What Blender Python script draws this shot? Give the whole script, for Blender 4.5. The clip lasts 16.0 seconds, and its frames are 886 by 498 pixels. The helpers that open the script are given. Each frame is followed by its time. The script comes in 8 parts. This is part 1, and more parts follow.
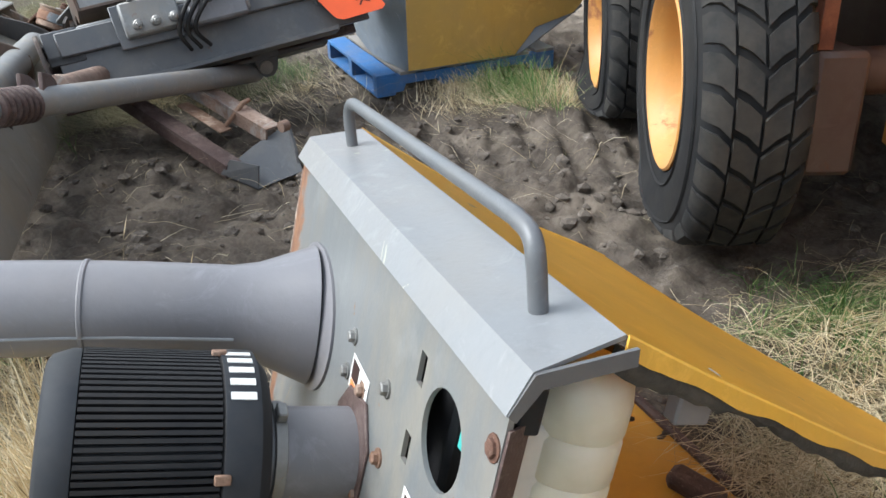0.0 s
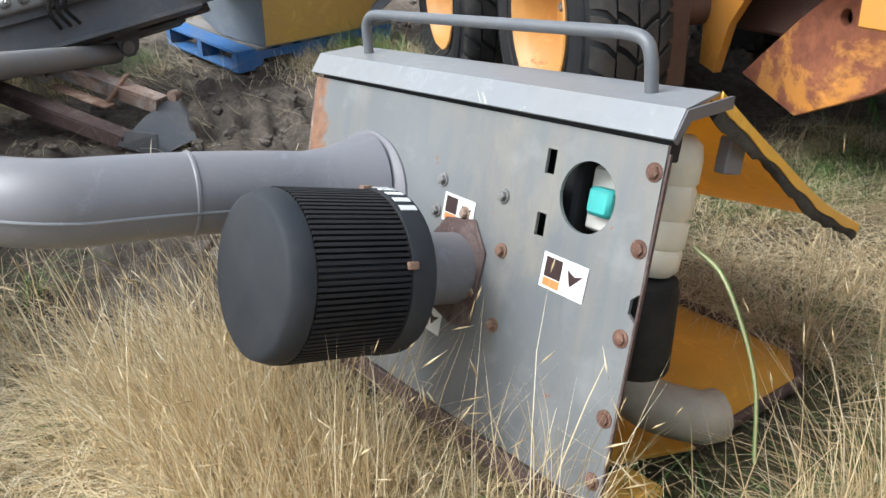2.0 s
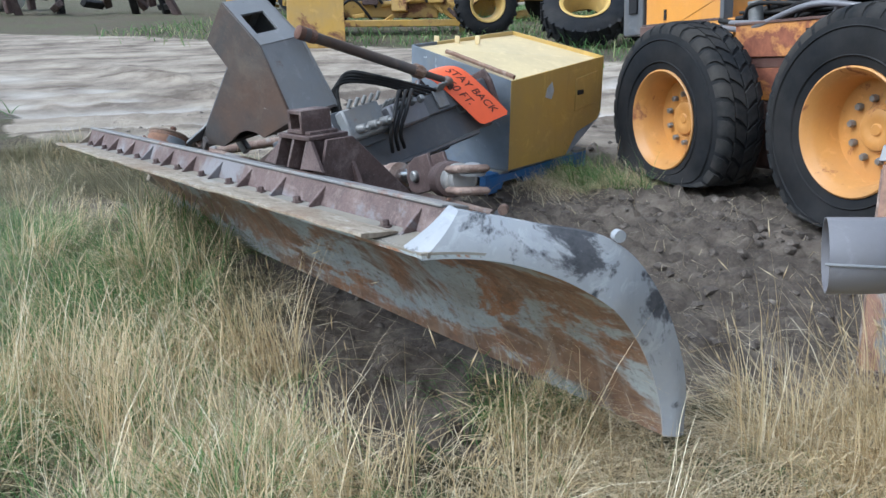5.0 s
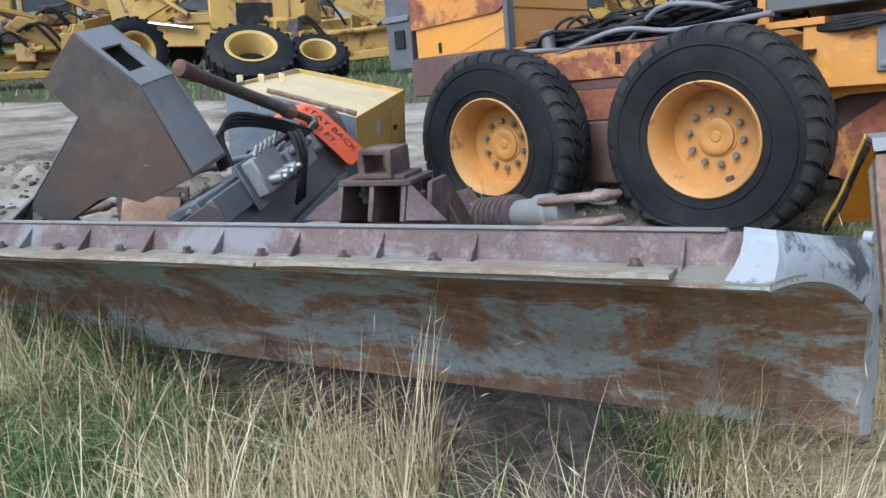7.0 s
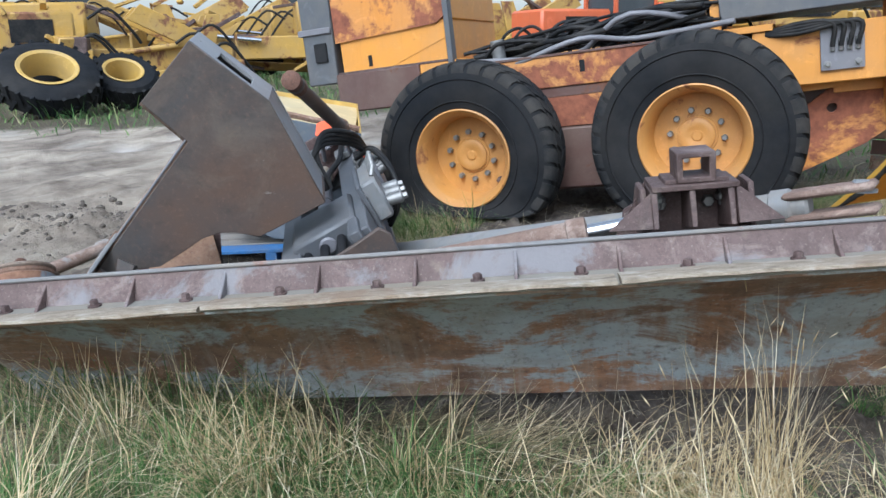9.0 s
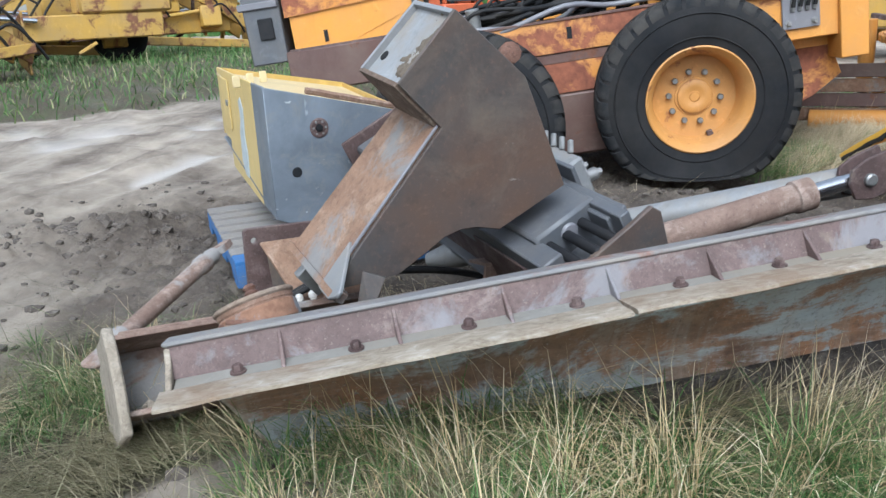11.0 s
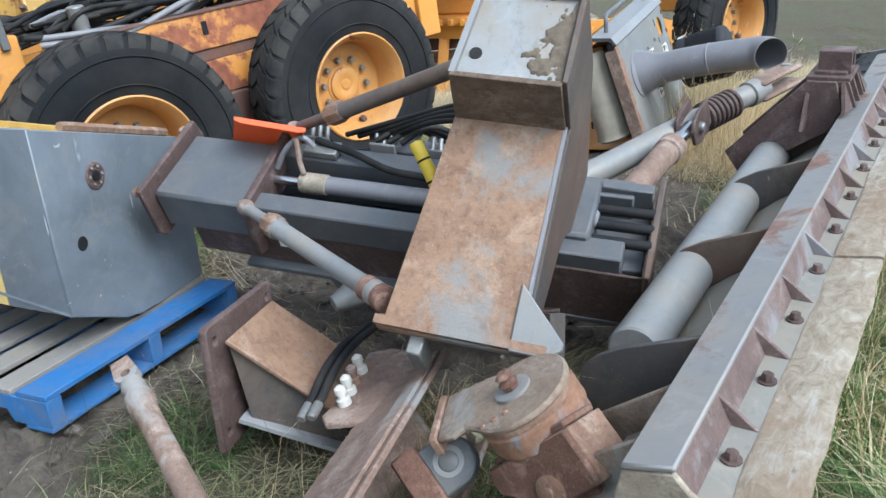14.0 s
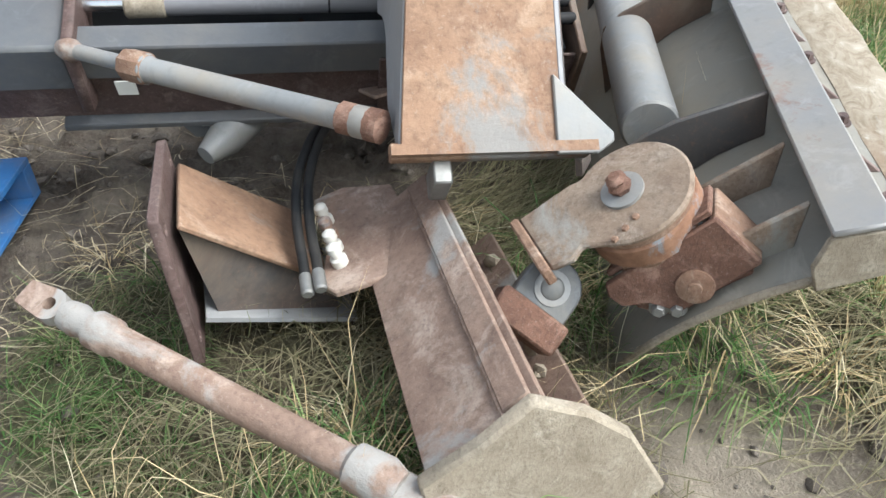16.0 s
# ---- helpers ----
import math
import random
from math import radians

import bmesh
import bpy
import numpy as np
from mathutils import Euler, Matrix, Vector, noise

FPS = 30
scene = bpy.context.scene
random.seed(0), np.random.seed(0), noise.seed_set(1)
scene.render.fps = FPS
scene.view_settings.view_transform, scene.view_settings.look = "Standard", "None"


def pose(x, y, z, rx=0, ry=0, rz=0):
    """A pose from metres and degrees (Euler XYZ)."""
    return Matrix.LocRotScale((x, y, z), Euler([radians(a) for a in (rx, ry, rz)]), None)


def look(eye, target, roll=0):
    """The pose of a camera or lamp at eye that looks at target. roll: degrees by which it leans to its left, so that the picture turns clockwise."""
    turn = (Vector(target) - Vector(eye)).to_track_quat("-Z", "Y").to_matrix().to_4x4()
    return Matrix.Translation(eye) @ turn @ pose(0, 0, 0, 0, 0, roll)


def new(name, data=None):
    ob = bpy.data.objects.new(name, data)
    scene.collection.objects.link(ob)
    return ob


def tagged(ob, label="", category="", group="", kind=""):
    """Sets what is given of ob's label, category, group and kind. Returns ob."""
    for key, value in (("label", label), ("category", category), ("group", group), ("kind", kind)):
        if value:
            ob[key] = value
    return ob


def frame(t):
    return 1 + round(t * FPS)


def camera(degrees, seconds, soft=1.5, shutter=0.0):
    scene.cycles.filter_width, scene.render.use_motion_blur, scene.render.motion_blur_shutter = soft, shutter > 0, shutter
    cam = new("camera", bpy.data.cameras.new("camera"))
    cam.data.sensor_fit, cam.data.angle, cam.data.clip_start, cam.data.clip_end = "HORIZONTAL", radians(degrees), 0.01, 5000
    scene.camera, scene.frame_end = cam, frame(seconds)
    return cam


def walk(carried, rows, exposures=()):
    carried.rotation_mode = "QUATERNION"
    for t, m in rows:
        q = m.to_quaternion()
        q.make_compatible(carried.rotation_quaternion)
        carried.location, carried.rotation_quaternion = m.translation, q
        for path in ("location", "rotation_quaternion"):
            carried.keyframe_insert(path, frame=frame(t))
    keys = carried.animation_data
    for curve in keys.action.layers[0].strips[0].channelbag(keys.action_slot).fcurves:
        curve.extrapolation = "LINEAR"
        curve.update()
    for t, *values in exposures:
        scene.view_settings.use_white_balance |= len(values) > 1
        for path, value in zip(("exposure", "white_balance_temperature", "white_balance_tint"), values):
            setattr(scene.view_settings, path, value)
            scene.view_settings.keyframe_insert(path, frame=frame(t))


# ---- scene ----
cam = camera(57.6, 16.0)
PATH = [
    (0, (3.623, 2.935, 1.526), (2.254, 4.031, 0.565), -1.3),
    (0.5, (3.804, 2.849, 1.516), (2.524, 3.951, 0.445), -1.6),
    (1, (3.851, 2.638, 1.481), (2.673, 3.84, 0.401), -1.2),
    (1.5, (3.755, 2.346, 1.456), (2.683, 3.689, 0.433), -0.6),
    (2, (3.505, 2.121, 1.416), (2.544, 3.599, 0.473), 0.3),
    (2.5, (3.355, 1.808, 1.43), (2.512, 3.396, 0.554), 0.5),
    (3, (3.094, 1.584, 1.411), (2.322, 3.246, 0.612), 1.1),
    (3.5, (2.751, 1.316, 1.376), (1.903, 2.979, 0.658), 1.3),
    (4, (2.534, 0.968, 1.389), (1.607, 2.611, 0.726), 1.0),
    (4.5, (2.19, 0.851, 1.297), (1.24, 2.501, 0.686), 0.6),
    (4.7, (2.05, 0.762, 1.316), (1.124, 2.425, 0.702), 0.5),
    (6.8, (0.367, 0.714, 1.233), (0.33, 2.649, 0.726), -0.3),
    (7, (0.217, 0.794, 1.207), (0.264, 2.729, 0.701), -0.6),
    (7.5, (-0.158, 0.926, 1.216), (0.08, 2.845, 0.708), -0.9),
    (8, (-0.521, 0.981, 1.235), (-0.095, 2.871, 0.737), -0.8),
    (8.5, (-0.878, 1.112, 1.203), (-0.333, 2.976, 0.725), -1.3),
    (9, (-1.282, 1.24, 1.185), (-0.643, 3.075, 0.71), -1.5),
    (9.5, (-1.661, 1.414, 1.191), (-0.924, 3.209, 0.706), -1.8),
    (10, (-2.011, 1.677, 1.206), (-1.171, 3.42, 0.699), -2.3),
    (12.5, (-3.284, 3.144, 1.298), (-1.676, 4.17, 0.695), -3.6),
    (13, (-3.387, 3.501, 1.338), (-1.663, 4.309, 0.728), -3.8),
    (13.5, (-3.315, 3.841, 1.344), (-1.504, 4.407, 0.713), -4.2),
    (14, (-3.288, 4.2, 1.34), (-1.426, 4.49, 0.67), -4.5),
    (14.5, (-3.171, 4.422, 1.346), (-1.329, 4.441, 0.567), -5.1),
    (15, (-3.062, 4.647, 1.342), (-1.3, 4.416, 0.425), -5.4),
    (15.5, (-3.043, 4.879, 1.309), (-1.416, 4.482, 0.214), -5.6),
    (16, (-2.9, 5.01, 1.28), (-1.335, 4.534, 0.129), -5.3),
]
walk(cam, [(t, look(e, g, r)) for t, e, g, r in PATH],
     [(0.0, 1.24, 6050, 6), (1.0, 1.28, 6200, 7), (2.5, 1.00, 5900, 7), (3.5, 1.00, 5700, 6), (4.5, 0.77, 5450, 6), (7.0, 0.64, 5300, 6), (10.0, 0.78, 5500, 7),
      (12.5, 0.88, 5550, 5), (14.0, 1.00, 5550, 4), (15.0, 1.20, 6150, 5), (16.0, 1.40, 6150, 5)])

# ---- light ----
world = bpy.data.worlds.new("sky")
scene.world = world
world.use_nodes = True
wn = world.node_tree
sky = wn.nodes.new("ShaderNodeTexSky")
sky.sky_type = "NISHITA"
sky.sun_disc = False
sky.sun_elevation = radians(46)
sky.sun_rotation = radians(221)
sky.air_density = 1.4
sky.dust_density = 3.0
hsv = wn.nodes.new("ShaderNodeHueSaturation")
hsv.inputs["Saturation"].default_value = 0.35
wn.links.new(sky.outputs[0], hsv.inputs["Color"])
wn.links.new(hsv.outputs[0], wn.nodes["Background"].inputs[0])
wn.nodes["Background"].inputs[1].default_value = 0.135
sun = new("sun", bpy.data.lights.new("sun", "SUN"))
sun.data.energy = 1.8
sun.data.angle = radians(36)
sun.data.color = (1.0, 0.98, 0.95)
sun.matrix_world = look((-5.6, -5.6, 9.2), (0, 0.8, 0))

# ---- helpers of this scene ----
BASE = {}


def thing(name, loc, label, category, group="", kind=""):
    """An empty at the thing's base, that its parts hang on."""
    ob = new(name)
    ob.empty_display_size = 0.1
    ob.location = loc
    BASE[ob] = Vector(loc)
    return tagged(ob, label, category, group, kind)


def finish(bm, smooth=40):
    bmesh.ops.recalc_face_normals(bm, faces=bm.faces)
    lim = radians(smooth)
    for f in bm.faces:
        f.smooth = True
    for e in bm.edges:
        if len(e.link_faces) == 2:
            e.smooth = e.calc_face_angle(0) < lim


def part(name, bm, material, parent=None, label="", smooth=40):
    """One mesh object out of a bmesh in world coordinates, under a thing or a part."""
    if smooth:
        finish(bm, smooth)
    off = BASE.get(parent, Vector((0, 0, 0)))
    me = bpy.data.meshes.new(name)
    bm.transform(Matrix.Translation(-off))
    bm.to_mesh(me)
    bm.free()
    me.materials.append(material)
    ob = new(name, me)
    if parent:
        ob.parent = parent
    BASE[ob] = off
    if label:
        tagged(ob, label)
    return ob


def solo(name, bm, material, label, category, group="", kind="", smooth=40):
    """A thing of one mesh, with its origin low in its middle."""
    lo = [min(v.co[i] for v in bm.verts) for i in range(3)]
    hi = [max(v.co[i] for v in bm.verts) for i in range(3)]
    base = Vector(((lo[0] + hi[0]) / 2, (lo[1] + hi[1]) / 2, lo[2]))
    ob = part(name, bm, material, None, "", smooth)
    ob.data.transform(Matrix.Translation(-base))
    ob.location = base
    BASE[ob] = base
    return tagged(ob, label, category, group, kind)


def frame_of(o, u, v):
    """A matrix with its origin at o, x along u, y along v (made square to u), z along their cross."""
    o, u, v = Vector(o), Vector(u).normalized(), Vector(v)
    v = (v - u * u.dot(v)).normalized()
    w = u.cross(v)
    return Matrix(((u.x, v.x, w.x, o.x), (u.y, v.y, w.y, o.y), (u.z, v.z, w.z, o.z), (0, 0, 0, 1)))


def bev(bm, w, seg=1, ang=35):
    es = [e for e in bm.edges if len(e.link_faces) == 2 and e.calc_face_angle(0) > radians(ang)]
    if es and w > 0:
        bmesh.ops.bevel(bm, geom=es, offset=w, segments=seg, affect="EDGES", clamp_overlap=True)


def box(m, lo, hi, w=0.0, bm=None):
    """A box between two corners in the frame m."""
    b = bmesh.new()
    bmesh.ops.create_cube(b, size=1)
    s = [hi[i] - lo[i] for i in range(3)]
    c = [(hi[i] + lo[i]) / 2 for i in range(3)]
    for v in b.verts:
        v.co = Vector((v.co[i] * s[i] + c[i] for i in range(3)))
    bev(b, w)
    b.transform(m)
    return join(bm, b)


def join(a, b):
    if a is None:
        return b
    me = bpy.data.meshes.new("tmp")
    b.to_mesh(me)
    b.free()
    a.from_mesh(me)
    bpy.data.meshes.remove(me)
    return a


def plate(m, outline, z0, z1, holes=(), w=0.0, bm=None):
    """A plate cut to an outline in the x-y plane of the frame m, from z0 to z1, with holes."""
    b = bmesh.new()
    es = []
    for loop in (outline, *holes):
        vs = [b.verts.new((p[0], p[1], z0)) for p in loop]
        es += [b.edges.new((vs[i], vs[(i + 1) % len(vs)])) for i in range(len(vs))]
    if holes:
        bmesh.ops.triangle_fill(b, use_beauty=True, edges=es)
    else:
        b.faces.new([v for v in b.verts])
    r = bmesh.ops.extrude_face_region(b, geom=b.faces[:])
    for v in r["geom"]:
        if isinstance(v, bmesh.types.BMVert):
            v.co.z = z1
    if w:
        bmesh.ops.recalc_face_normals(b, faces=b.faces)
        bev(b, w, 1, 50)
    b.transform(m)
    return join(bm, b)


def circle(cx, cy, r, n=24, a0=0.0):
    return [(cx + r * math.cos(a0 + 2 * math.pi * i / n), cy + r * math.sin(a0 + 2 * math.pi * i / n)) for i in range(n)]


def rect(x0, y0, x1, y1):
    return [(x0, y0), (x1, y0), (x1, y1), (x0, y1)]


def lathe(m, prof, n=32, bm=None, closed=True):
    """A turned body round the z axis of the frame m; prof is rows of (radius, height)."""
    b = bmesh.new()
    rings = []
    for r, z in prof:
        if r < 1e-6:
            rings.append([b.verts.new((0, 0, z))])
        else:
            rings.append([b.verts.new((r * math.cos(2 * math.pi * i / n), r * math.sin(2 * math.pi * i / n), z)) for i in range(n)])
    for p, q in zip(rings, rings[1:]):
        for i in range(n):
            j = (i + 1) % n
            vs = [p[i % len(p)], p[j % len(p)], q[j % len(q)], q[i % len(q)]]
            vs = list(dict.fromkeys(vs))
            if len(vs) > 2:
                b.faces.new(vs)
    if closed:
        for ring in (rings[0], rings[-1]):
            if len(ring) > 2:
                b.faces.new(ring)
    b.transform(m)
    return join(bm, b)


def axis(p, q, side=(0, 0, 1)):
    """A frame at p with its z axis towards q."""
    p, q = Vector(p), Vector(q)
    d = (q - p).normalized()
    s = Vector(side)
    if abs(d.dot(s)) > 0.95:
        s = Vector((1, 0, 0))
    x = s.cross(d).normalized()
    y = d.cross(x)
    return Matrix(((x.x, y.x, d.x, p.x), (x.y, y.y, d.y, p.y), (x.z, y.z, d.z, p.z), (0, 0, 0, 1)))


def rod(p, q, r, n=16, bm=None, r2=None):
    L = (Vector(q) - Vector(p)).length
    r2 = r if r2 is None else r2
    c = min(0.006, r * 0.3)
    return lathe(axis(p, q), [(r - c, 0), (r, c), (r2, L - c), (r2 - c, L)], n, bm)


def smooth_path(pts, k=6):
    """Points along a Catmull-Rom curve through pts."""
    pts = [Vector(p) for p in pts]
    ext = [pts[0] * 2 - pts[1]] + pts + [pts[-1] * 2 - pts[-2]]
    out = []
    for i in range(1, len(ext) - 2):
        a, b, c, d = ext[i - 1:i + 3]
        for j in range(k):
            t = j / k
            out.append(0.5 * (2 * b + (c - a) * t + (2 * a - 5 * b + 4 * c - d) * t * t + (3 * b - a - 3 * c + d) * t ** 3))
    return out + [pts[-1]]


def tube(pts, r, n=10, bm=None, radii=None):
    """A pipe or hose swept along points."""
    b = bmesh.new()
    pts = [Vector(p) for p in pts]
    up = Vector((0.13, 0.21, 0.97))
    rings = []
    x = None
    for i, p in enumerate(pts):
        d = (pts[min(i + 1, len(pts) - 1)] - pts[max(i - 1, 0)]).normalized()
        x = (up.cross(d) if x is None else x - d * x.dot(d))
        x = x.normalized()
        y = d.cross(x)
        rr = radii[i] if radii else r
        rings.append([b.verts.new(p + (x * math.cos(2 * math.pi * k / n) + y * math.sin(2 * math.pi * k / n)) * rr) for k in range(n)])
    for p, q in zip(rings, rings[1:]):
        for i in range(n):
            j = (i + 1) % n
            b.faces.new((p[i], p[j], q[j], q[i]))
    b.faces.new(rings[0])
    b.faces.new(rings[-1])
    return join(bm, b)


def bolt(m, r, h, bm=None, washer=True):
    """A hexagon bolt head that stands on the x-y plane of m."""
    if washer:
        bm = lathe(m, [(r * 1.5, 0), (r * 1.5, h * 0.25), (0, h * 0.25)], 12, bm)
    return lathe(m, [(r, h * 0.2), (r, h * 0.85), (r * 0.8, h), (0, h)], 6, bm)


# value noise on arrays, for the ground and the growth on it
_rs = np.random.RandomState(7)
_tab = _rs.rand(256, 256)


def vnoise(x, y, s):
    x, y = np.asarray(x) * s + 1000.0, np.asarray(y) * s + 1000.0
    i, j = np.floor(x).astype(int), np.floor(y).astype(int)
    fx, fy = x - i, y - j
    fx, fy = fx * fx * (3 - 2 * fx), fy * fy * (3 - 2 * fy)
    g = lambda a, b: _tab[a % 256, b % 256]
    return (g(i, j) * (1 - fx) + g(i + 1, j) * fx) * (1 - fy) + (g(i, j + 1) * (1 - fx) + g(i + 1, j + 1) * fx) * fy


def fbm(x, y, s, k=4):
    t = 0
    for o in range(k):
        t = t + (vnoise(x + 17 * o, y - 31 * o, s * 2 ** o) - 0.5) / 2 ** o
    return t


def sstep(a, b, x):
    t = np.clip((x - a) / (b - a), 0, 1)
    return t * t * (3 - 2 * t)


# ---- materials ----
class Nodes:
    """A little writer of node trees."""

    def __init__(self, name):
        self.mat = bpy.data.materials.new(name)
        self.mat.use_nodes = True
        self.t = self.mat.node_tree
        self.bsdf = self.t.nodes["Principled BSDF"]
        geo = self.t.nodes.new("ShaderNodeNewGeometry")
        self.pos = geo.outputs["Position"]
        self.island = geo.outputs["Random Per Island"]
        self.normal = geo.outputs["Normal"]
        self.obrand = self.t.nodes.new("ShaderNodeObjectInfo").outputs["Random"]

    def put(self, sock, val):
        if hasattr(val, "is_linked"):
            self.t.links.new(val, sock)
        elif isinstance(val, tuple) and len(val) == 3 and sock.type == "RGBA":
            sock.default_value = (*val, 1)
        else:
            sock.default_value = val

    def noise(self, scale, detail=4, rough=0.6, vec=None, dist=0.0, stretch=None):
        n = self.t.nodes.new("ShaderNodeTexNoise")
        n.inputs["Scale"].default_value = scale
        n.inputs["Detail"].default_value = detail
        n.inputs["Roughness"].default_value = rough
        n.inputs["Distortion"].default_value = dist
        v = vec or self.pos
        if stretch:
            mp = self.t.nodes.new("ShaderNodeMapping")
            mp.inputs["Scale"].default_value = stretch
            self.t.links.new(v, mp.inputs[0])
            v = mp.outputs[0]
        self.t.links.new(v, n.inputs["Vector"])
        return n.outputs["Fac"]

    def ramp(self, fac, stops):
        r = self.t.nodes.new("ShaderNodeValToRGB")
        e = r.color_ramp.elements
        while len(e) < len(stops):
            e.new(0.5)
        for k, (p, c) in zip(e, stops):
            k.position = p
            k.color = (*c, 1) if isinstance(c, tuple) else (c, c, c, 1)
        self.put(r.inputs[0], fac)
        return r.outputs[0]

    def mix(self, fac, a, b, kind="MIX"):
        m = self.t.nodes.new("ShaderNodeMix")
        m.data_type = "RGBA"
        m.blend_type = kind
        self.put(m.inputs[0], fac)
        self.put(m.inputs[6], a)
        self.put(m.inputs[7], b)
        return m.outputs[2]

    def math(self, op, a, b=0.0):
        m = self.t.nodes.new("ShaderNodeMath")
        m.operation = op
        m.use_clamp = op in ("ADD", "SUBTRACT", "MULTIPLY")
        self.put(m.inputs[0], a)
        self.put(m.inputs[1], b)
        return m.outputs[0]

    def bump(self, h, strength=0.3, dist=0.01):
        b = self.t.nodes.new("ShaderNodeBump")
        b.inputs["Strength"].default_value = strength
        b.inputs["Distance"].default_value = dist
        self.put(b.inputs["Height"], h)
        self.t.links.new(b.outputs[0], self.bsdf.inputs["Normal"])

    def set(self, **kw):
        for k, v in kw.items():
            self.put(self.bsdf.inputs[{"color": "Base Color", "rough": "Roughness", "metal": "Metallic", "ior": "IOR",
                                       "trans": "Transmission Weight", "spec": "Specular IOR Level", "sss": "Subsurface Weight"}[k]], v)
        return self.mat


def duller(c, k):
    g = 0.3 * c[0] + 0.6 * c[1] + 0.1 * c[2]
    return tuple(g * k + v * (1 - k) for v in c)


def paint(name, col, rust=0.3, dirt=0.35, rough=0.5, rustcol=((0.10, 0.035, 0.014), (0.27, 0.11, 0.045)), scale=5.0, dust=(0.25, 0.21, 0.16), chip=None):
    """Weathered paint: faded in large clouds, rusted in patches with crisp borders, dusted and speckled."""
    n = Nodes(name)
    big = n.noise(scale * 0.35, 5, 0.6)
    c = n.mix(n.ramp(big, [(0.3, 0.0), (0.7, 1.0)]), col, tuple(min(1, k * 0.72 + 0.03) for k in col))
    fine = n.noise(scale * 14, 3, 0.7)
    c = n.mix(n.math("MULTIPLY", fine, 0.25), c, tuple(k * 0.55 for k in col))
    c = n.mix(n.ramp(n.noise(scale * 2.3, 8, 0.75, dist=1.2), [(0.55, 0.0), (0.66, 0.35)]), c, tuple(min(1, k * 1.25 + 0.05) for k in col))
    c = n.mix(n.ramp(n.noise(scale * 2.0, 6, 0.7, stretch=(3, 3, 0.35)), [(0.54, 0.0), (0.70, 0.45 * dirt + 0.1)]), c, tuple(k * 0.45 for k in col))
    c = n.mix(n.math("MULTIPLY", n.ramp(n.noise(scale * 1.1, 6, 0.65), [(0.42, 0.0), (0.72, 1.0)]), dirt), c, dust)
    rr = n.ramp(n.noise(scale * 5, 5, 0.7), [(0.3, duller(rustcol[0], 0.15)), (0.7, duller(rustcol[1], 0.15))])
    t = 0.78 - rust * 0.5
    mask = n.ramp(n.noise(scale, 9, 0.68, dist=0.4), [(t - 0.03, 0.0), (t + 0.035, 1.0)])
    spots = n.ramp(n.noise(scale * 9, 4, 0.6), [(0.80 - rust * 0.16, 0.0), (0.83 - rust * 0.16, 1.0)])
    mask = n.math("MAXIMUM", mask, spots)
    c = n.mix(mask, c, rr)
    if chip:
        c = n.mix(n.ramp(n.noise(scale * 1.7, 6, 0.7, dist=0.8), [(0.66, 0.0), (0.68, 1.0)]), c, chip)
    n.bump(n.math("ADD", n.math("MULTIPLY", mask, 0.5), n.math("MULTIPLY", n.noise(scale * 22, 4), 0.5)), 0.25, 0.004)
    return n.set(color=c, rough=n.math("ADD", n.math("MULTIPLY", mask, 0.35), n.math("ADD", n.math("MULTIPLY", big, 0.2), rough - 0.1)))


def rusty(name, a, b, c=None, rough=0.8, scale=7.0, grey=None, left=0.53):
    """Bare steel gone to rust, in two tones, with grey paint left on it here and there."""
    n = Nodes(name)
    a, b, c = (duller(k, 0.12) for k in (a, b, c or b))
    col = n.ramp(n.noise(scale, 8, 0.7, dist=0.3), [(0.3, a), (0.55, b), (0.8, c)])
    col = n.mix(n.ramp(n.noise(scale * 2.6, 7, 0.75, dist=0.6), [(0.50, 0.0), (0.66, 0.5)]), col, tuple(k * 0.62 for k in a))
    col = n.mix(n.ramp(n.noise(scale * 1.3, 8, 0.72, dist=0.5), [(0.52, 0.0), (0.66, 0.6)]), col, tuple(min(1, k * 1.3 + 0.05) for k in c))
    col = n.mix(n.ramp(n.noise(scale * 14, 4, 0.75), [(0.50, 0.0), (0.66, 0.42)]), col, tuple(k * 0.55 for k in a))
    col = n.mix(n.ramp(n.noise(scale * 22, 3, 0.7), [(0.60, 0.0), (0.72, 0.28)]), col, (0.42, 0.37, 0.32))
    if grey:
        col = n.mix(n.ramp(n.noise(scale * 0.55, 8, 0.68, dist=0.5), [(left, 0.0), (left + 0.07, 0.85)]), col, grey)
    col = n.mix(n.ramp(n.noise(scale * 1.9, 5, 0.6), [(0.62, 0.0), (0.80, 0.5)]), col, (0.27, 0.22, 0.17))
    n.bump(n.noise(scale * 16, 6, 0.7), 0.6, 0.005)
    return n.set(color=col, rough=n.math("ADD", n.math("MULTIPLY", n.noise(scale * 3, 4), 0.3), rough - 0.15))


def plain(name, col, rough=0.5, metal=0.0, var=0.25, scale=20.0, bump=0.1, dusty=0.15):
    n = Nodes(name)
    c = n.mix(n.ramp(n.noise(scale, 5, 0.65), [(0.3, 0.0), (0.7, 1.0)]), col, tuple(k * (1 - var) for k in col))
    c = n.mix(n.math("MULTIPLY", n.ramp(n.noise(scale * 0.2, 6, 0.7), [(0.4, 0.0), (0.75, 1.0)]), dusty), c, (0.28, 0.24, 0.19))
    n.bump(n.noise(scale * 5, 4), bump, 0.003)
    return n.set(color=c, rough=n.math("ADD", n.math("MULTIPLY", n.noise(scale * 0.6, 4), 0.25), rough - 0.1), metal=metal)


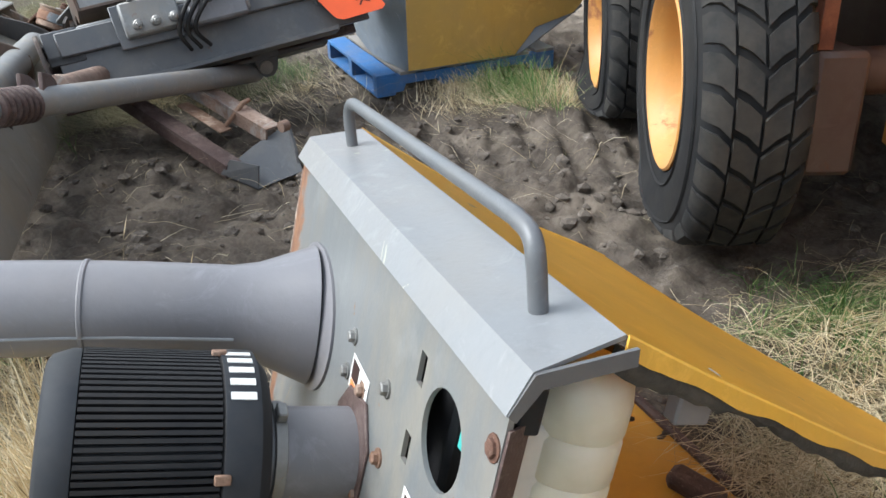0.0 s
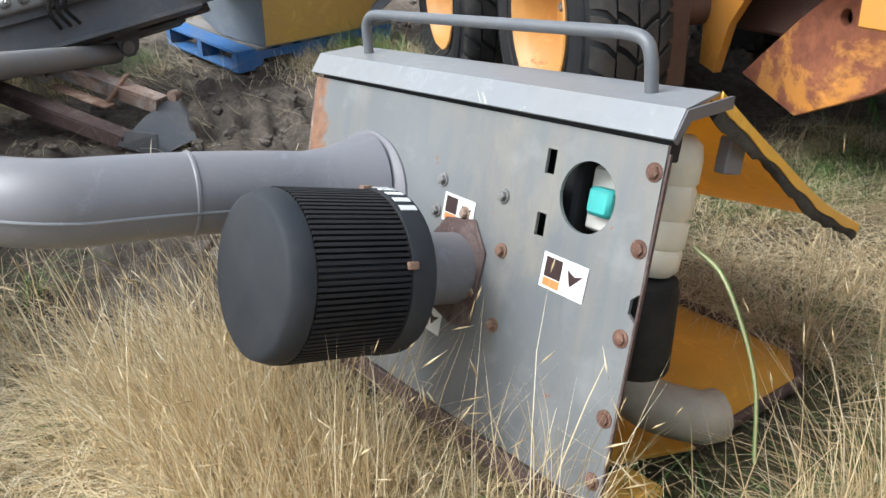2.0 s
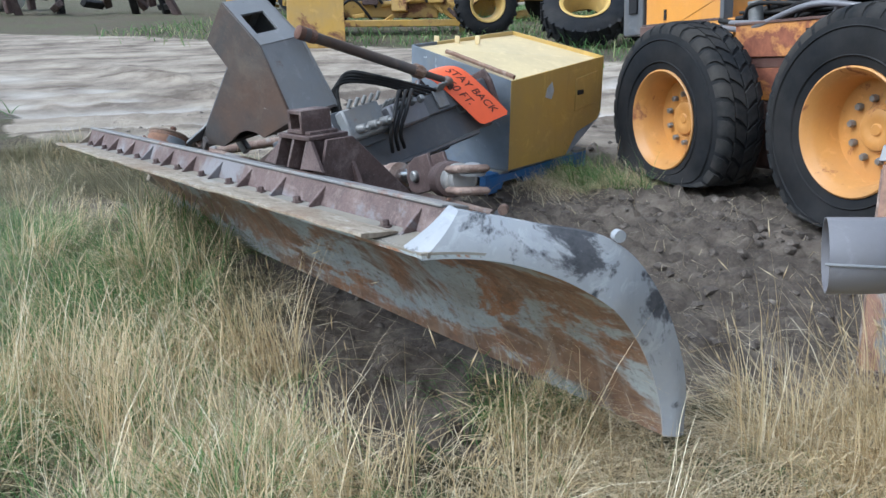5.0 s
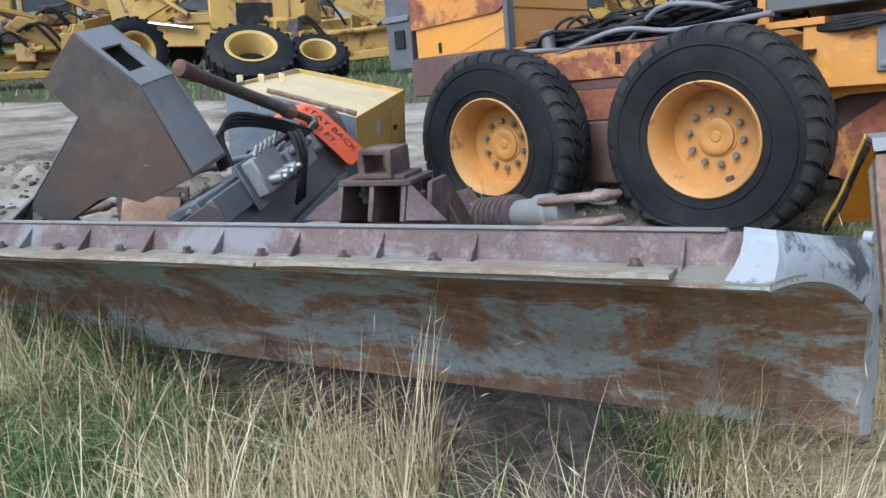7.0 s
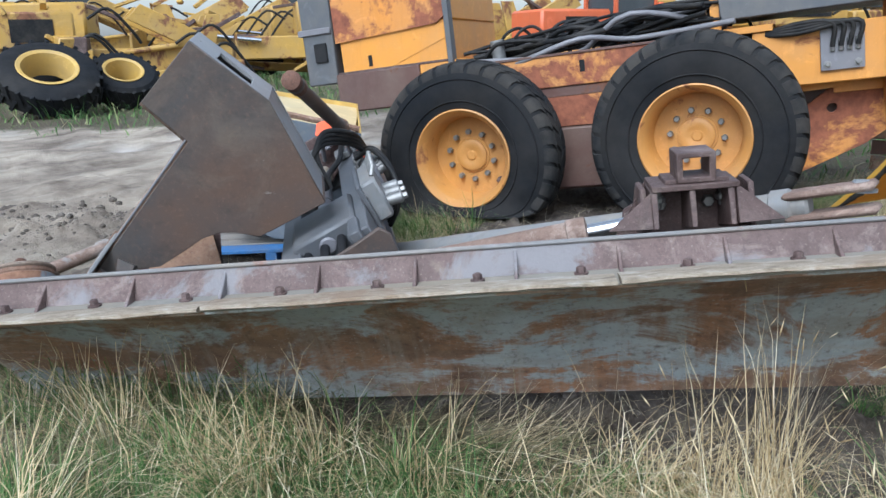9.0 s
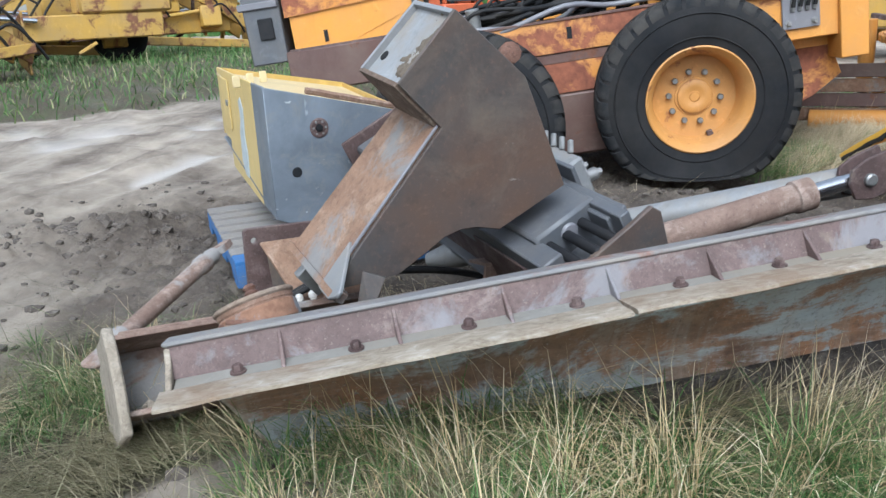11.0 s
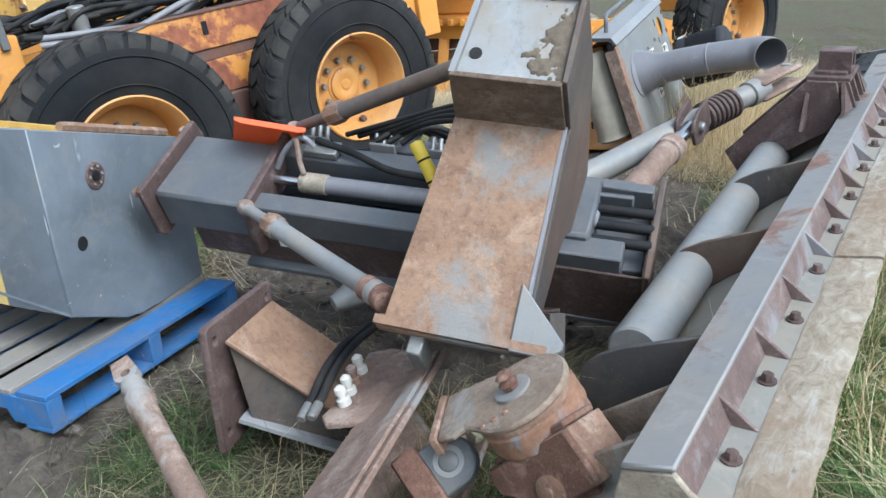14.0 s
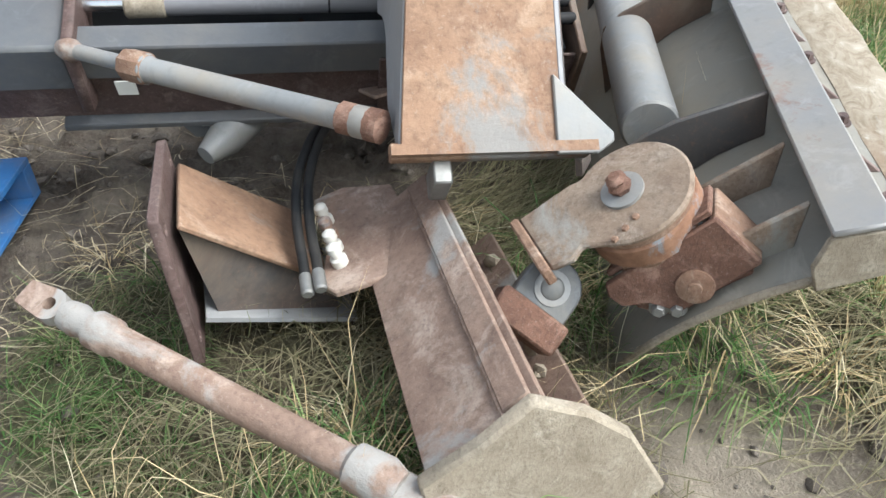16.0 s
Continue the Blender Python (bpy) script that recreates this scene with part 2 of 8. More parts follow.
def stained(name, steel, rust, dust, scale=2.2):
    """Bare dark plate under soft clouds of thin rust and dust, with fine pits and a few bright scratches."""
    n = Nodes(name)
    c = n.mix(n.ramp(n.noise(scale * 0.7, 7, 0.6, dist=0.3), [(0.40, 0.0), (0.62, 1.0)]), steel, rust)
    c = n.mix(n.ramp(n.noise(scale * 1.6, 9, 0.7, dist=0.5), [(0.50, 0.0), (0.72, 0.75)]), c, dust)
    c = n.mix(n.ramp(n.noise(scale * 5, 8, 0.75), [(0.50, 0.0), (0.68, 0.5)]), c, tuple(k * 0.5 for k in steel))
    c = n.mix(n.ramp(n.noise(scale * 30, 4, 0.7), [(0.55, 0.0), (0.70, 0.45)]), c, tuple(k * 1.6 for k in rust))
    c = n.mix(n.ramp(n.noise(scale * 3.0, 6, 0.7, stretch=(0.25, 2.5, 2.5)), [(0.66, 0.0), (0.69, 0.5)]), c, (0.30, 0.285, 0.26))
    n.bump(n.noise(scale * 40, 5, 0.7), 0.3, 0.003)
    return n.set(color=c, rough=n.math("ADD", n.math("MULTIPLY", n.noise(scale * 2, 5), 0.35), 0.45))


def scratched(name, col):
    """Dull sheet paint, mottled and rubbed, with pale scratches that run mostly upright and dark grease low down in patches."""
    n = Nodes(name)
    c = n.mix(n.ramp(n.noise(1.8, 8, 0.65, dist=0.4), [(0.36, 0.0), (0.64, 1.0)]), tuple(k * 0.72 for k in col), tuple(k * 1.25 for k in col))
    c = n.mix(n.ramp(n.noise(7.0, 8, 0.72, dist=0.5), [(0.52, 0.0), (0.66, 0.5)]), c, (0.21, 0.205, 0.185))
    c = n.mix(n.ramp(n.noise(1.5, 6, 0.6, dist=0.8), [(0.60, 0.0), (0.66, 0.6)]), c, tuple(k * 0.42 for k in col))
    lines = n.ramp(n.noise(26.0, 3, 0.5, dist=0.3, stretch=(1, 1, 0.07)), [(0.685, 0.0), (0.705, 1.0)])
    where = n.ramp(n.noise(2.6, 4, 0.6), [(0.50, 0.0), (0.58, 1.0)])
    c = n.mix(n.math("MULTIPLY", lines, where), c, (0.52, 0.55, 0.56))
    c = n.mix(n.ramp(n.noise(19.0, 7, 0.72, dist=0.7), [(0.655, 0.0), (0.68, 0.8)]), c, (0.47, 0.49, 0.49))
    n.bump(n.noise(60, 4, 0.6), 0.12, 0.003)
    return n.set(color=c, rough=n.math("ADD", n.math("MULTIPLY", n.noise(5, 5), 0.3), 0.38))


def hood_material():
    """Dull grey sheet: run-down stains, brown film under the top fold, rust specks and a rusted far end."""
    n = Nodes("hood_grey")
    dots = []
    for d, off in (((0.937, -0.325, 0.131), -1.93), ((-0.029, 0.3, 0.953), -1.815), ((-0.349, -0.897, 0.272), 0.0)):
        v = n.t.nodes.new("ShaderNodeVectorMath")
        v.operation = "DOT_PRODUCT"
        v.inputs[1].default_value = d
        n.t.links.new(n.pos, v.inputs[0])
        m = n.t.nodes.new("ShaderNodeMath")
        m.inputs[1].default_value = off
        n.t.links.new(v.outputs["Value"], m.inputs[0])
        dots.append(m.outputs[0])
    cb = n.t.nodes.new("ShaderNodeCombineXYZ")
    for i in range(3):
        n.t.links.new(dots[i], cb.inputs[i])
    vec = cb.outputs[0]
    c = n.ramp(n.noise(1.3, 6, 0.62, vec), [(0.3, (0.122, 0.130, 0.137)), (0.7, (0.178, 0.186, 0.190))])
    runs = n.noise(7.0, 6, 0.65, vec, 0.2, (1, 0.16, 1))
    c = n.mix(n.ramp(runs, [(0.48, 0.0), (0.72, 0.55)]), c, (0.25, 0.215, 0.165))
    c = n.mix(n.ramp(n.noise(2.4, 7, 0.7, vec, 0.4), [(0.52, 0.0), (0.72, 0.6)]), c, (0.26, 0.235, 0.185))
    c = n.mix(n.ramp(n.noise(5.0, 5, 0.6, vec), [(0.55, 0.0), (0.68, 0.30)]), c, (0.30, 0.305, 0.30))
    rust = n.ramp(n.noise(22, 6, 0.7, vec), [(0.3, (0.13, 0.055, 0.03)), (0.7, (0.32, 0.165, 0.09))])
    specks = n.ramp(n.noise(26, 5, 0.65, vec, 0.2), [(0.70, 0.0), (0.735, 1.0)])
    far = n.math("SUBTRACT", n.math("MULTIPLY", n.noise(6, 7, 0.7, vec, 0.3), 1.2), n.math("MULTIPLY", n.math("ADD", dots[0], 1.235), 3.2))
    c = n.mix(n.math("MAXIMUM", specks, n.ramp(far, [(0.42, 0.0), (0.50, 0.9)])), c, rust)
    n.bump(n.math("ADD", n.math("MULTIPLY", n.noise(90, 4, 0.6), 0.4), n.math("MULTIPLY", n.noise(3, 3, 0.5), 0.6)), 0.2, 0.006)
    return n.set(color=c, rough=n.math("ADD", n.math("MULTIPLY", runs, 0.35), 0.28))


GRADER = paint("grader_yellow", (0.68, 0.29, 0.035), rust=0.22, dirt=0.18, scale=3.0, rustcol=((0.13, 0.03, 0.012), (0.36, 0.12, 0.035)))
GRADER_RUST = paint("grader_rusted", (0.62, 0.25, 0.035), rust=0.62, dirt=0.2, scale=2.2, rustcol=((0.14, 0.035, 0.016), (0.33, 0.10, 0.035)))
PRIMER = paint("primer_brown", (0.105, 0.048, 0.036), rust=0.35, dirt=0.25, scale=2.5, rustcol=((0.09, 0.035, 0.02), (0.22, 0.08, 0.03)))
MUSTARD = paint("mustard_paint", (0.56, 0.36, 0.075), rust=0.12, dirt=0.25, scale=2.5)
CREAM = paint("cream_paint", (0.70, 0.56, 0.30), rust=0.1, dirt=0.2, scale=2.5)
FAR_YELLOW = paint("far_yellow", (0.52, 0.31, 0.05), rust=0.42, dirt=0.35, scale=1.6)
FAR_ORANGE = paint("far_orange", (0.62, 0.12, 0.03), rust=0.1, dirt=0.2, scale=1.0)
WHEEL = paint("rim_orange", (0.56, 0.265, 0.06), rust=0.33, dirt=0.15, scale=4.0, rustcol=((0.16, 0.04, 0.015), (0.38, 0.15, 0.04)))
HOOD = hood_material()
CAP = paint("cap_grey", (0.225, 0.235, 0.25), rust=0.16, dirt=0.22, scale=4.0, rough=0.36, chip=(0.36, 0.36, 0.30))
RAIL = paint("rail_grey", (0.12, 0.13, 0.145), rust=0.04, dirt=0.12, scale=6.0, rough=0.4)
STACK = paint("stack_grey", (0.185, 0.182, 0.20), rust=0.0, dirt=0.12, scale=3.0, rough=0.42)
DARKGREY = paint("dark_grey_paint", (0.088, 0.094, 0.106), rust=0.14, dirt=0.25, scale=3.5, rustcol=((0.07, 0.03, 0.018), (0.17, 0.075, 0.04)))
# paler than MUSTARD, for one long side of the tank and its hatch
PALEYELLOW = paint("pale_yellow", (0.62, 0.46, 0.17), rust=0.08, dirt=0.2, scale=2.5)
BOXGREY = scratched("box_grey", (0.135, 0.155, 0.18))
POSTMUD = paint("post_mud", (0.27, 0.275, 0.28), rust=0.3, dirt=1.0, scale=4.5, dust=(0.235, 0.19, 0.14), rough=0.7)
POSTGREY = paint("post_grey", (0.255, 0.26, 0.27), rust=0.25, dirt=0.3, scale=2.6, rustcol=((0.10, 0.045, 0.03), (0.24, 0.12, 0.075)))
POSTDARK = stained("post_dark", (0.062, 0.058, 0.057), (0.098, 0.060, 0.042), (0.155, 0.125, 0.095))
POSTRUST = rusty("post_rust", (0.165, 0.083, 0.045), (0.26, 0.148, 0.085), (0.31, 0.212, 0.138), grey=(0.20, 0.20, 0.195), scale=4.0, left=0.55)
PURPLE = rusty("flange_brown", (0.095, 0.060, 0.054), (0.145, 0.092, 0.082), (0.20, 0.145, 0.125), scale=5.0, rough=0.65, grey=(0.20, 0.195, 0.205))
FLANGE = paint("flange_grey", (0.21, 0.205, 0.205), rust=0.42, dirt=0.6, scale=3.0, rustcol=((0.13, 0.065, 0.05), (0.27, 0.15, 0.11)))
ENDWHITE = paint("end_plate_white", (0.35, 0.37, 0.40), rust=0.45, dirt=0.3, scale=5.0, rustcol=((0.03, 0.035, 0.045), (0.09, 0.09, 0.10)), dust=(0.42, 0.40, 0.36))
PIPE = paint("pipe_grey", (0.215, 0.22, 0.225), rust=0.16, dirt=0.6, scale=5.0)
BANDBLUE = paint("band_blue_grey", (0.20, 0.235, 0.27), rust=0.62, dirt=0.3, scale=6.0, rustcol=((0.16, 0.07, 0.035), (0.30, 0.15, 0.08)))
EYEDARK = paint("eye_dark", (0.085, 0.09, 0.098), rust=0.3, dirt=0.45, scale=8.0, dust=(0.22, 0.19, 0.14))
PINKRUST = rusty("pink_rust", (0.155, 0.092, 0.066), (0.24, 0.155, 0.115), (0.315, 0.24, 0.19), scale=5.0, grey=(0.27, 0.265, 0.255), left=0.56)
ORANGERUST = rusty("orange_rust", (0.155, 0.075, 0.042), (0.245, 0.14, 0.088), (0.32, 0.235, 0.17), scale=8.0, grey=(0.25, 0.27, 0.29), left=0.61)
DARKRUST = rusty("dark_rust", (0.085, 0.036, 0.022), (0.155, 0.072, 0.044), (0.235, 0.125, 0.082), scale=9.0, rough=0.85)
BACKTAN = paint("back_tan", (0.25, 0.235, 0.205), rust=0.24, dirt=0.85, scale=2.2, dust=(0.245, 0.205, 0.15), rough=0.65)
MUDDY = rusty("dried_mud", (0.21, 0.165, 0.115), (0.30, 0.25, 0.185), (0.34, 0.29, 0.22), scale=9.0, rough=0.95)
TANRUST = rusty("tan_rust", (0.15, 0.092, 0.06), (0.235, 0.168, 0.118), (0.30, 0.245, 0.19), scale=6.0, rough=0.85, grey=(0.25, 0.245, 0.225), left=0.54)
ENDMUD = rusty("end_mud", (0.085, 0.05, 0.033), (0.15, 0.10, 0.068), (0.22, 0.17, 0.12), scale=7.0, rough=0.9, grey=(0.19, 0.185, 0.18), left=0.62)
BRACKET = rusty("bracket_brown", (0.055, 0.030, 0.027), (0.095, 0.056, 0.049), (0.14, 0.092, 0.08), scale=6.0, rough=0.65)
RUBBER = plain("tyre_rubber", (0.0085, 0.0102, 0.0135), 0.74, 0, 0.45, 6.0, 0.3, 0.09)
TREAD = plain("tyre_tread", (0.016, 0.018, 0.021), 0.85, 0, 0.45, 9.0, 0.4, 0.2)
HOSE = plain("hose_rubber", (0.010, 0.011, 0.013), 0.55, 0, 0.3, 20.0, 0.1, 0.12)
STEEL = plain("zinc_steel", (0.30, 0.30, 0.295), 0.5, 0.7, 0.3, 25.0, 0.1, 0.2)
CHROME = plain("cylinder_chrome", (0.62, 0.63, 0.65), 0.18, 1.0, 0.1, 20.0, 0.02, 0.1)
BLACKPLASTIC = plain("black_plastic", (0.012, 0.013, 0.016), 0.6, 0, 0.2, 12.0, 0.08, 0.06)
FILTERCAP = plain("filter_cap", (0.020, 0.024, 0.031), 0.62, 0, 0.25, 10.0, 0.05, 0.1)
WHITE = plain("white_plastic", (0.62, 0.60, 0.55), 0.5, 0, 0.15, 15.0, 0.05, 0.15)
BLUEWOOD = paint("blue_wood", (0.015, 0.135, 0.38), rust=0.0, dirt=0.5, scale=6.0, rough=0.75, chip=(0.17, 0.15, 0.125), dust=(0.15, 0.14, 0.13))
DECKWOOD = paint("deck_wood", (0.23, 0.215, 0.20), rust=0.0, dirt=0.5, scale=5.0, rough=0.8, chip=(0.05, 0.13, 0.24))
TAG = plain("safety_orange", (0.92, 0.13, 0.035), 0.45, 0, 0.08, 10.0, 0.03, 0.05)
INK = plain("black_ink", (0.03, 0.012, 0.01), 0.6, 0, 0.1, 30.0, 0.0, 0.0)
STICKER = plain("sticker_white", (0.72, 0.72, 0.70), 0.45, 0, 0.08, 30.0, 0.0, 0.1)
STICKORANGE = plain("sticker_orange", (0.75, 0.22, 0.06), 0.5, 0, 0.1, 30.0, 0.0, 0.1)
YFLOOR = paint("panel_yellow", (0.76, 0.40, 0.03), rust=0.06, dirt=0.16, scale=3.0, rough=0.45)
ROOFYELLOW = paint("roof_yellow", (0.80, 0.45, 0.05), rust=0.10, dirt=0.12, scale=4.0, rough=0.45, chip=(0.20, 0.20, 0.19))
TURQ = plain("cap_turquoise", (0.05, 0.42, 0.40), 0.5)
FOAM = plain("torn_foam", (0.03, 0.029, 0.028), 0.95, 0, 0.5, 25.0, 0.6, 0.3)
GLASSY = plain("window_glass", (0.05, 0.06, 0.07), 0.1, 0, 0.2, 4.0, 0.0, 0.1)

for _m in (RUBBER, TREAD, HOSE, BLACKPLASTIC, FILTERCAP):
    _m.node_tree.nodes["Principled BSDF"].inputs["Specular IOR Level"].default_value = 0.22


def tank_plastic():
    n = Nodes("tank_plastic")
    c = n.ramp(n.noise(6, 5, 0.6), [(0.3, (0.55, 0.50, 0.38)), (0.7, (0.72, 0.68, 0.56))])
    n.bsdf.inputs["Subsurface Radius"].default_value = (0.03, 0.025, 0.015)
    return n.set(color=c, rough=0.38, sss=0.25)


TANK = tank_plastic()


def ground_material():
    """Wet trodden earth, dry tracks and matted straw, by the weights that the sheet carries."""
    n = Nodes("earth")
    at = n.t.nodes.new("ShaderNodeAttribute")
    at.attribute_name = "cover"
    sep = n.t.nodes.new("ShaderNodeSeparateColor")
    n.t.links.new(at.outputs["Color"], sep.inputs[0])
    straw, road, wet_sheen = sep.outputs[0], sep.outputs[1], sep.outputs[2]
    mud = n.ramp(n.noise(3.5, 9, 0.72), [(0.32, (0.045, 0.035, 0.028)), (0.5, (0.11, 0.088, 0.07)), (0.68, (0.24, 0.20, 0.16))])
    mud = n.mix(n.ramp(n.noise(38, 5, 0.7), [(0.45, 0.0), (0.75, 0.6)]), mud, (0.21, 0.175, 0.135))
    along = n.t.nodes.new("ShaderNodeMapping")
    along.inputs["Rotation"].default_value = (0, 0, radians(-41))
    n.t.links.new(n.pos, along.inputs[0])
    dirt = n.ramp(n.math("ADD", n.math("MULTIPLY", n.noise(1.0, 9, 0.7), 0.6), n.math("MULTIPLY", n.noise(1.5, 5, 0.6, along.outputs[0], 0.2, (0.10, 1.4, 1)), 0.4)), [(0.41, (0.15, 0.117, 0.09)), (0.5, (0.33, 0.277, 0.22)), (0.59, (0.51, 0.435, 0.345))])
    # wet ruts are coloured pale, so sky reflection is painted into the dirt
    dirt = n.mix(n.math("MULTIPLY", wet_sheen, 0.85), dirt, (0.60, 0.55, 0.49))
    # straw litter, its tones lowered to paint in the shade between blades
    hay_shaded = n.ramp(n.noise(22, 6, 0.75, stretch=(1, 2.2, 1)), [(0.28, (0.025, 0.02, 0.012)), (0.5, (0.085, 0.067, 0.042)), (0.75, (0.24, 0.195, 0.125))])
    green = n.ramp(n.noise(16, 5, 0.7), [(0.3, (0.04, 0.055, 0.018)), (0.7, (0.12, 0.14, 0.05))])
    hay_shaded = n.mix(n.ramp(n.noise(1.6, 4, 0.6), [(0.45, 0.0), (0.62, 0.6)]), hay_shaded, green)
    c = n.mix(road, mud, dirt)
    edge = n.math("ADD", straw, n.math("SUBTRACT", n.noise(7, 6, 0.7), 0.5))
    c = n.mix(n.ramp(edge, [(0.42, 0.0), (0.6, 1.0)]), c, hay_shaded)
    n.bump(n.math("ADD", n.math("MULTIPLY", n.noise(30, 8, 0.75), 0.6), n.math("MULTIPLY", n.noise(120, 4, 0.7), 0.3)), 1.0, 0.035)
    return n.set(color=c, rough=n.math("SUBTRACT", 0.95, n.math("MULTIPLY", wet_sheen, 0.65)))


def blade_material(name, stops):
    n = Nodes(name)
    c = n.ramp(n.island, stops)
    c = n.mix(n.math("MULTIPLY", n.noise(40, 3), 0.25), c, (0.12, 0.10, 0.055))
    # thin blades let some light through
    tr = n.t.nodes.new("ShaderNodeBsdfTranslucent")
    n.put(tr.inputs["Color"], c)
    mx = n.t.nodes.new("ShaderNodeMixShader")
    mx.inputs[0].default_value = 0.3
    n.t.links.new(n.bsdf.outputs[0], mx.inputs[1])
    n.t.links.new(tr.outputs[0], mx.inputs[2])
    n.t.links.new(mx.outputs[0], n.t.nodes["Material Output"].inputs["Surface"])
    return n.set(color=c, rough=0.6, spec=0.3)


EARTH = ground_material()
CLOD = rusty("earth_clods", (0.05, 0.039, 0.031), (0.105, 0.085, 0.068), (0.19, 0.158, 0.126), scale=14.0, rough=0.98)
STRAW = blade_material("dry_straw", [(0.0, (0.42, 0.31, 0.16)), (0.35, (0.66, 0.51, 0.29)), (0.75, (0.82, 0.68, 0.43)), (1.0, (0.88, 0.80, 0.60))])
MAT = blade_material("matted_straw", [(0.0, (0.26, 0.20, 0.12)), (0.3, (0.52, 0.42, 0.265)), (0.65, (0.75, 0.63, 0.42)), (0.9, (0.86, 0.77, 0.57)), (1.0, (0.36, 0.36, 0.18))])
# older, greyer straw; its dark tone also paints the blade's shade
MATOLD_SHADED = blade_material("trodden_grass", [(0.0, (0.10, 0.09, 0.05)), (0.35, (0.21, 0.19, 0.11)), (0.65, (0.32, 0.285, 0.18)), (0.85, (0.41, 0.36, 0.24)), (1.0, (0.16, 0.20, 0.08))])
GREEN = blade_material("green_grass", [(0.0, (0.045, 0.12, 0.03)), (0.45, (0.10, 0.225, 0.06)), (0.75, (0.19, 0.31, 0.10)), (0.90, (0.33, 0.35, 0.16)), (1.0, (0.55, 0.49, 0.31))])


def face_material():
    """The blade's face: blue-grey paint scoured to brown rust in lengthwise patches, with runs down the curve and a pale worn foot."""
    n = Nodes("moldboard_face")
    dots = []
    for d in ((0.9, -0.43, 0.074), (0.43, 0.9, 0.0), (0.0, 0.0, 1.0)):
        v = n.t.nodes.new("ShaderNodeVectorMath")
        v.operation = "DOT_PRODUCT"
        v.inputs[1].default_value = d
        n.t.links.new(n.pos, v.inputs[0])
        dots.append(v.outputs["Value"])
    cb = n.t.nodes.new("ShaderNodeCombineXYZ")
    for i in range(3):
        n.t.links.new(dots[i], cb.inputs[i])
    vec = cb.outputs[0]
    grey = n.ramp(n.noise(3.0, 6, 0.65, vec), [(0.3, (0.27, 0.30, 0.31)), (0.7, (0.41, 0.44, 0.44))])
    rust = n.ramp(n.noise(5.0, 8, 0.7, vec, 0.3, (1, 1, 2)), [(0.28, (0.10, 0.06, 0.04)), (0.5, (0.19, 0.115, 0.072)), (0.75, (0.31, 0.205, 0.13))])
    patch = n.noise(2.0, 12, 0.75, vec, 0.5, (0.72, 1.5, 1.7))
    runs = n.noise(10.0, 6, 0.65, vec, 0.2, (1, 0.12, 0.12))
    m = n.math("ADD", n.math("MULTIPLY", patch, 0.82), n.math("MULTIPLY", runs, 0.18))
    grey = n.mix(n.ramp(n.noise(3.4, 9, 0.72, vec, 0.4, (0.5, 1, 1.6)), [(0.46, 0.0), (0.62, 0.75)]), grey, (0.245, 0.225, 0.185))
    c = n.mix(n.ramp(m, [(0.47, 0.0), (0.535, 1.0)]), grey, rust)
    fringe = n.ramp(m, [(0.485, 0.0), (0.505, 0.8), (0.53, 0.7), (0.56, 0.0)])
    c = n.mix(n.math("MULTIPLY", fringe, n.ramp(n.noise(2.7, 5, 0.6, vec), [(0.42, 0.0), (0.6, 1.0)])), c, (0.30, 0.135, 0.055))
    c = n.mix(n.ramp(n.noise(14.0, 5, 0.65, vec, 0.3, (1, 0.08, 0.08)), [(0.52, 0.0), (0.68, 0.4)]), c, (0.31, 0.285, 0.24))
    c = n.mix(n.ramp(n.noise(38.0, 6, 0.75, vec), [(0.53, 0.0), (0.66, 0.6)]), c, (0.075, 0.05, 0.036))
    c = n.mix(n.ramp(n.noise(70.0, 3, 0.7, vec), [(0.6, 0.0), (0.7, 0.5)]), c, (0.42, 0.40, 0.36))
    c = n.mix(n.ramp(n.noise(3.0, 8, 0.72, vec, 0.3, (0.4, 1, 5)), [(0.58, 0.0), (0.66, 0.5)]), c, (0.33, 0.31, 0.265))
    n.bump(n.math("ADD", n.math("MULTIPLY", m, 0.5), n.math("MULTIPLY", n.noise(60, 4, 0.7), 0.4)), 0.3, 0.004)
    return n.set(color=c, rough=n.math("ADD", n.math("MULTIPLY", m, 0.5), 0.3))


def lip_material():
    """The worn edge strip: pale tan with lengthwise splits, brown stains and scoured bright spots."""
    n = Nodes("wear_lip")
    mp = n.t.nodes.new("ShaderNodeMapping")
    mp.vector_type = "TEXTURE"
    mp.inputs["Rotation"].default_value = (0, 0, math.atan2(-0.43, 0.9))
    n.t.links.new(n.pos, mp.inputs[0])
    vec = mp.outputs[0]
    grain = n.noise(9.0, 7, 0.7, vec, 0.8, (1.6, 3.0, 3.0))
    c = n.ramp(grain, [(0.28, (0.12, 0.09, 0.06)), (0.46, (0.25, 0.205, 0.15)), (0.60, (0.33, 0.285, 0.225)), (0.75, (0.47, 0.44, 0.39))])
    c = n.mix(n.ramp(n.noise(2.2, 7, 0.7, vec, 0.3), [(0.47, 0.0), (0.62, 0.75)]), c, (0.20, 0.13, 0.08))
    c = n.mix(n.ramp(n.noise(3.1, 6, 0.7, vec, 0.2, (0.5, 2, 2)), [(0.56, 0.0), (0.66, 0.6)]), c, (0.45, 0.45, 0.43))
    c = n.mix(n.ramp(n.noise(60, 4, 0.7, vec), [(0.60, 0.0), (0.72, 0.6)]), c, (0.12, 0.085, 0.055))
    n.bump(grain, 0.5, 0.004)
    return n.set(color=c, rough=0.75)


LIP = lip_material()
FACE = face_material()
DUCT = plain("duct_tan", (0.34, 0.30, 0.235), 0.6, 0, 0.3, 12.0, 0.15, 0.4)


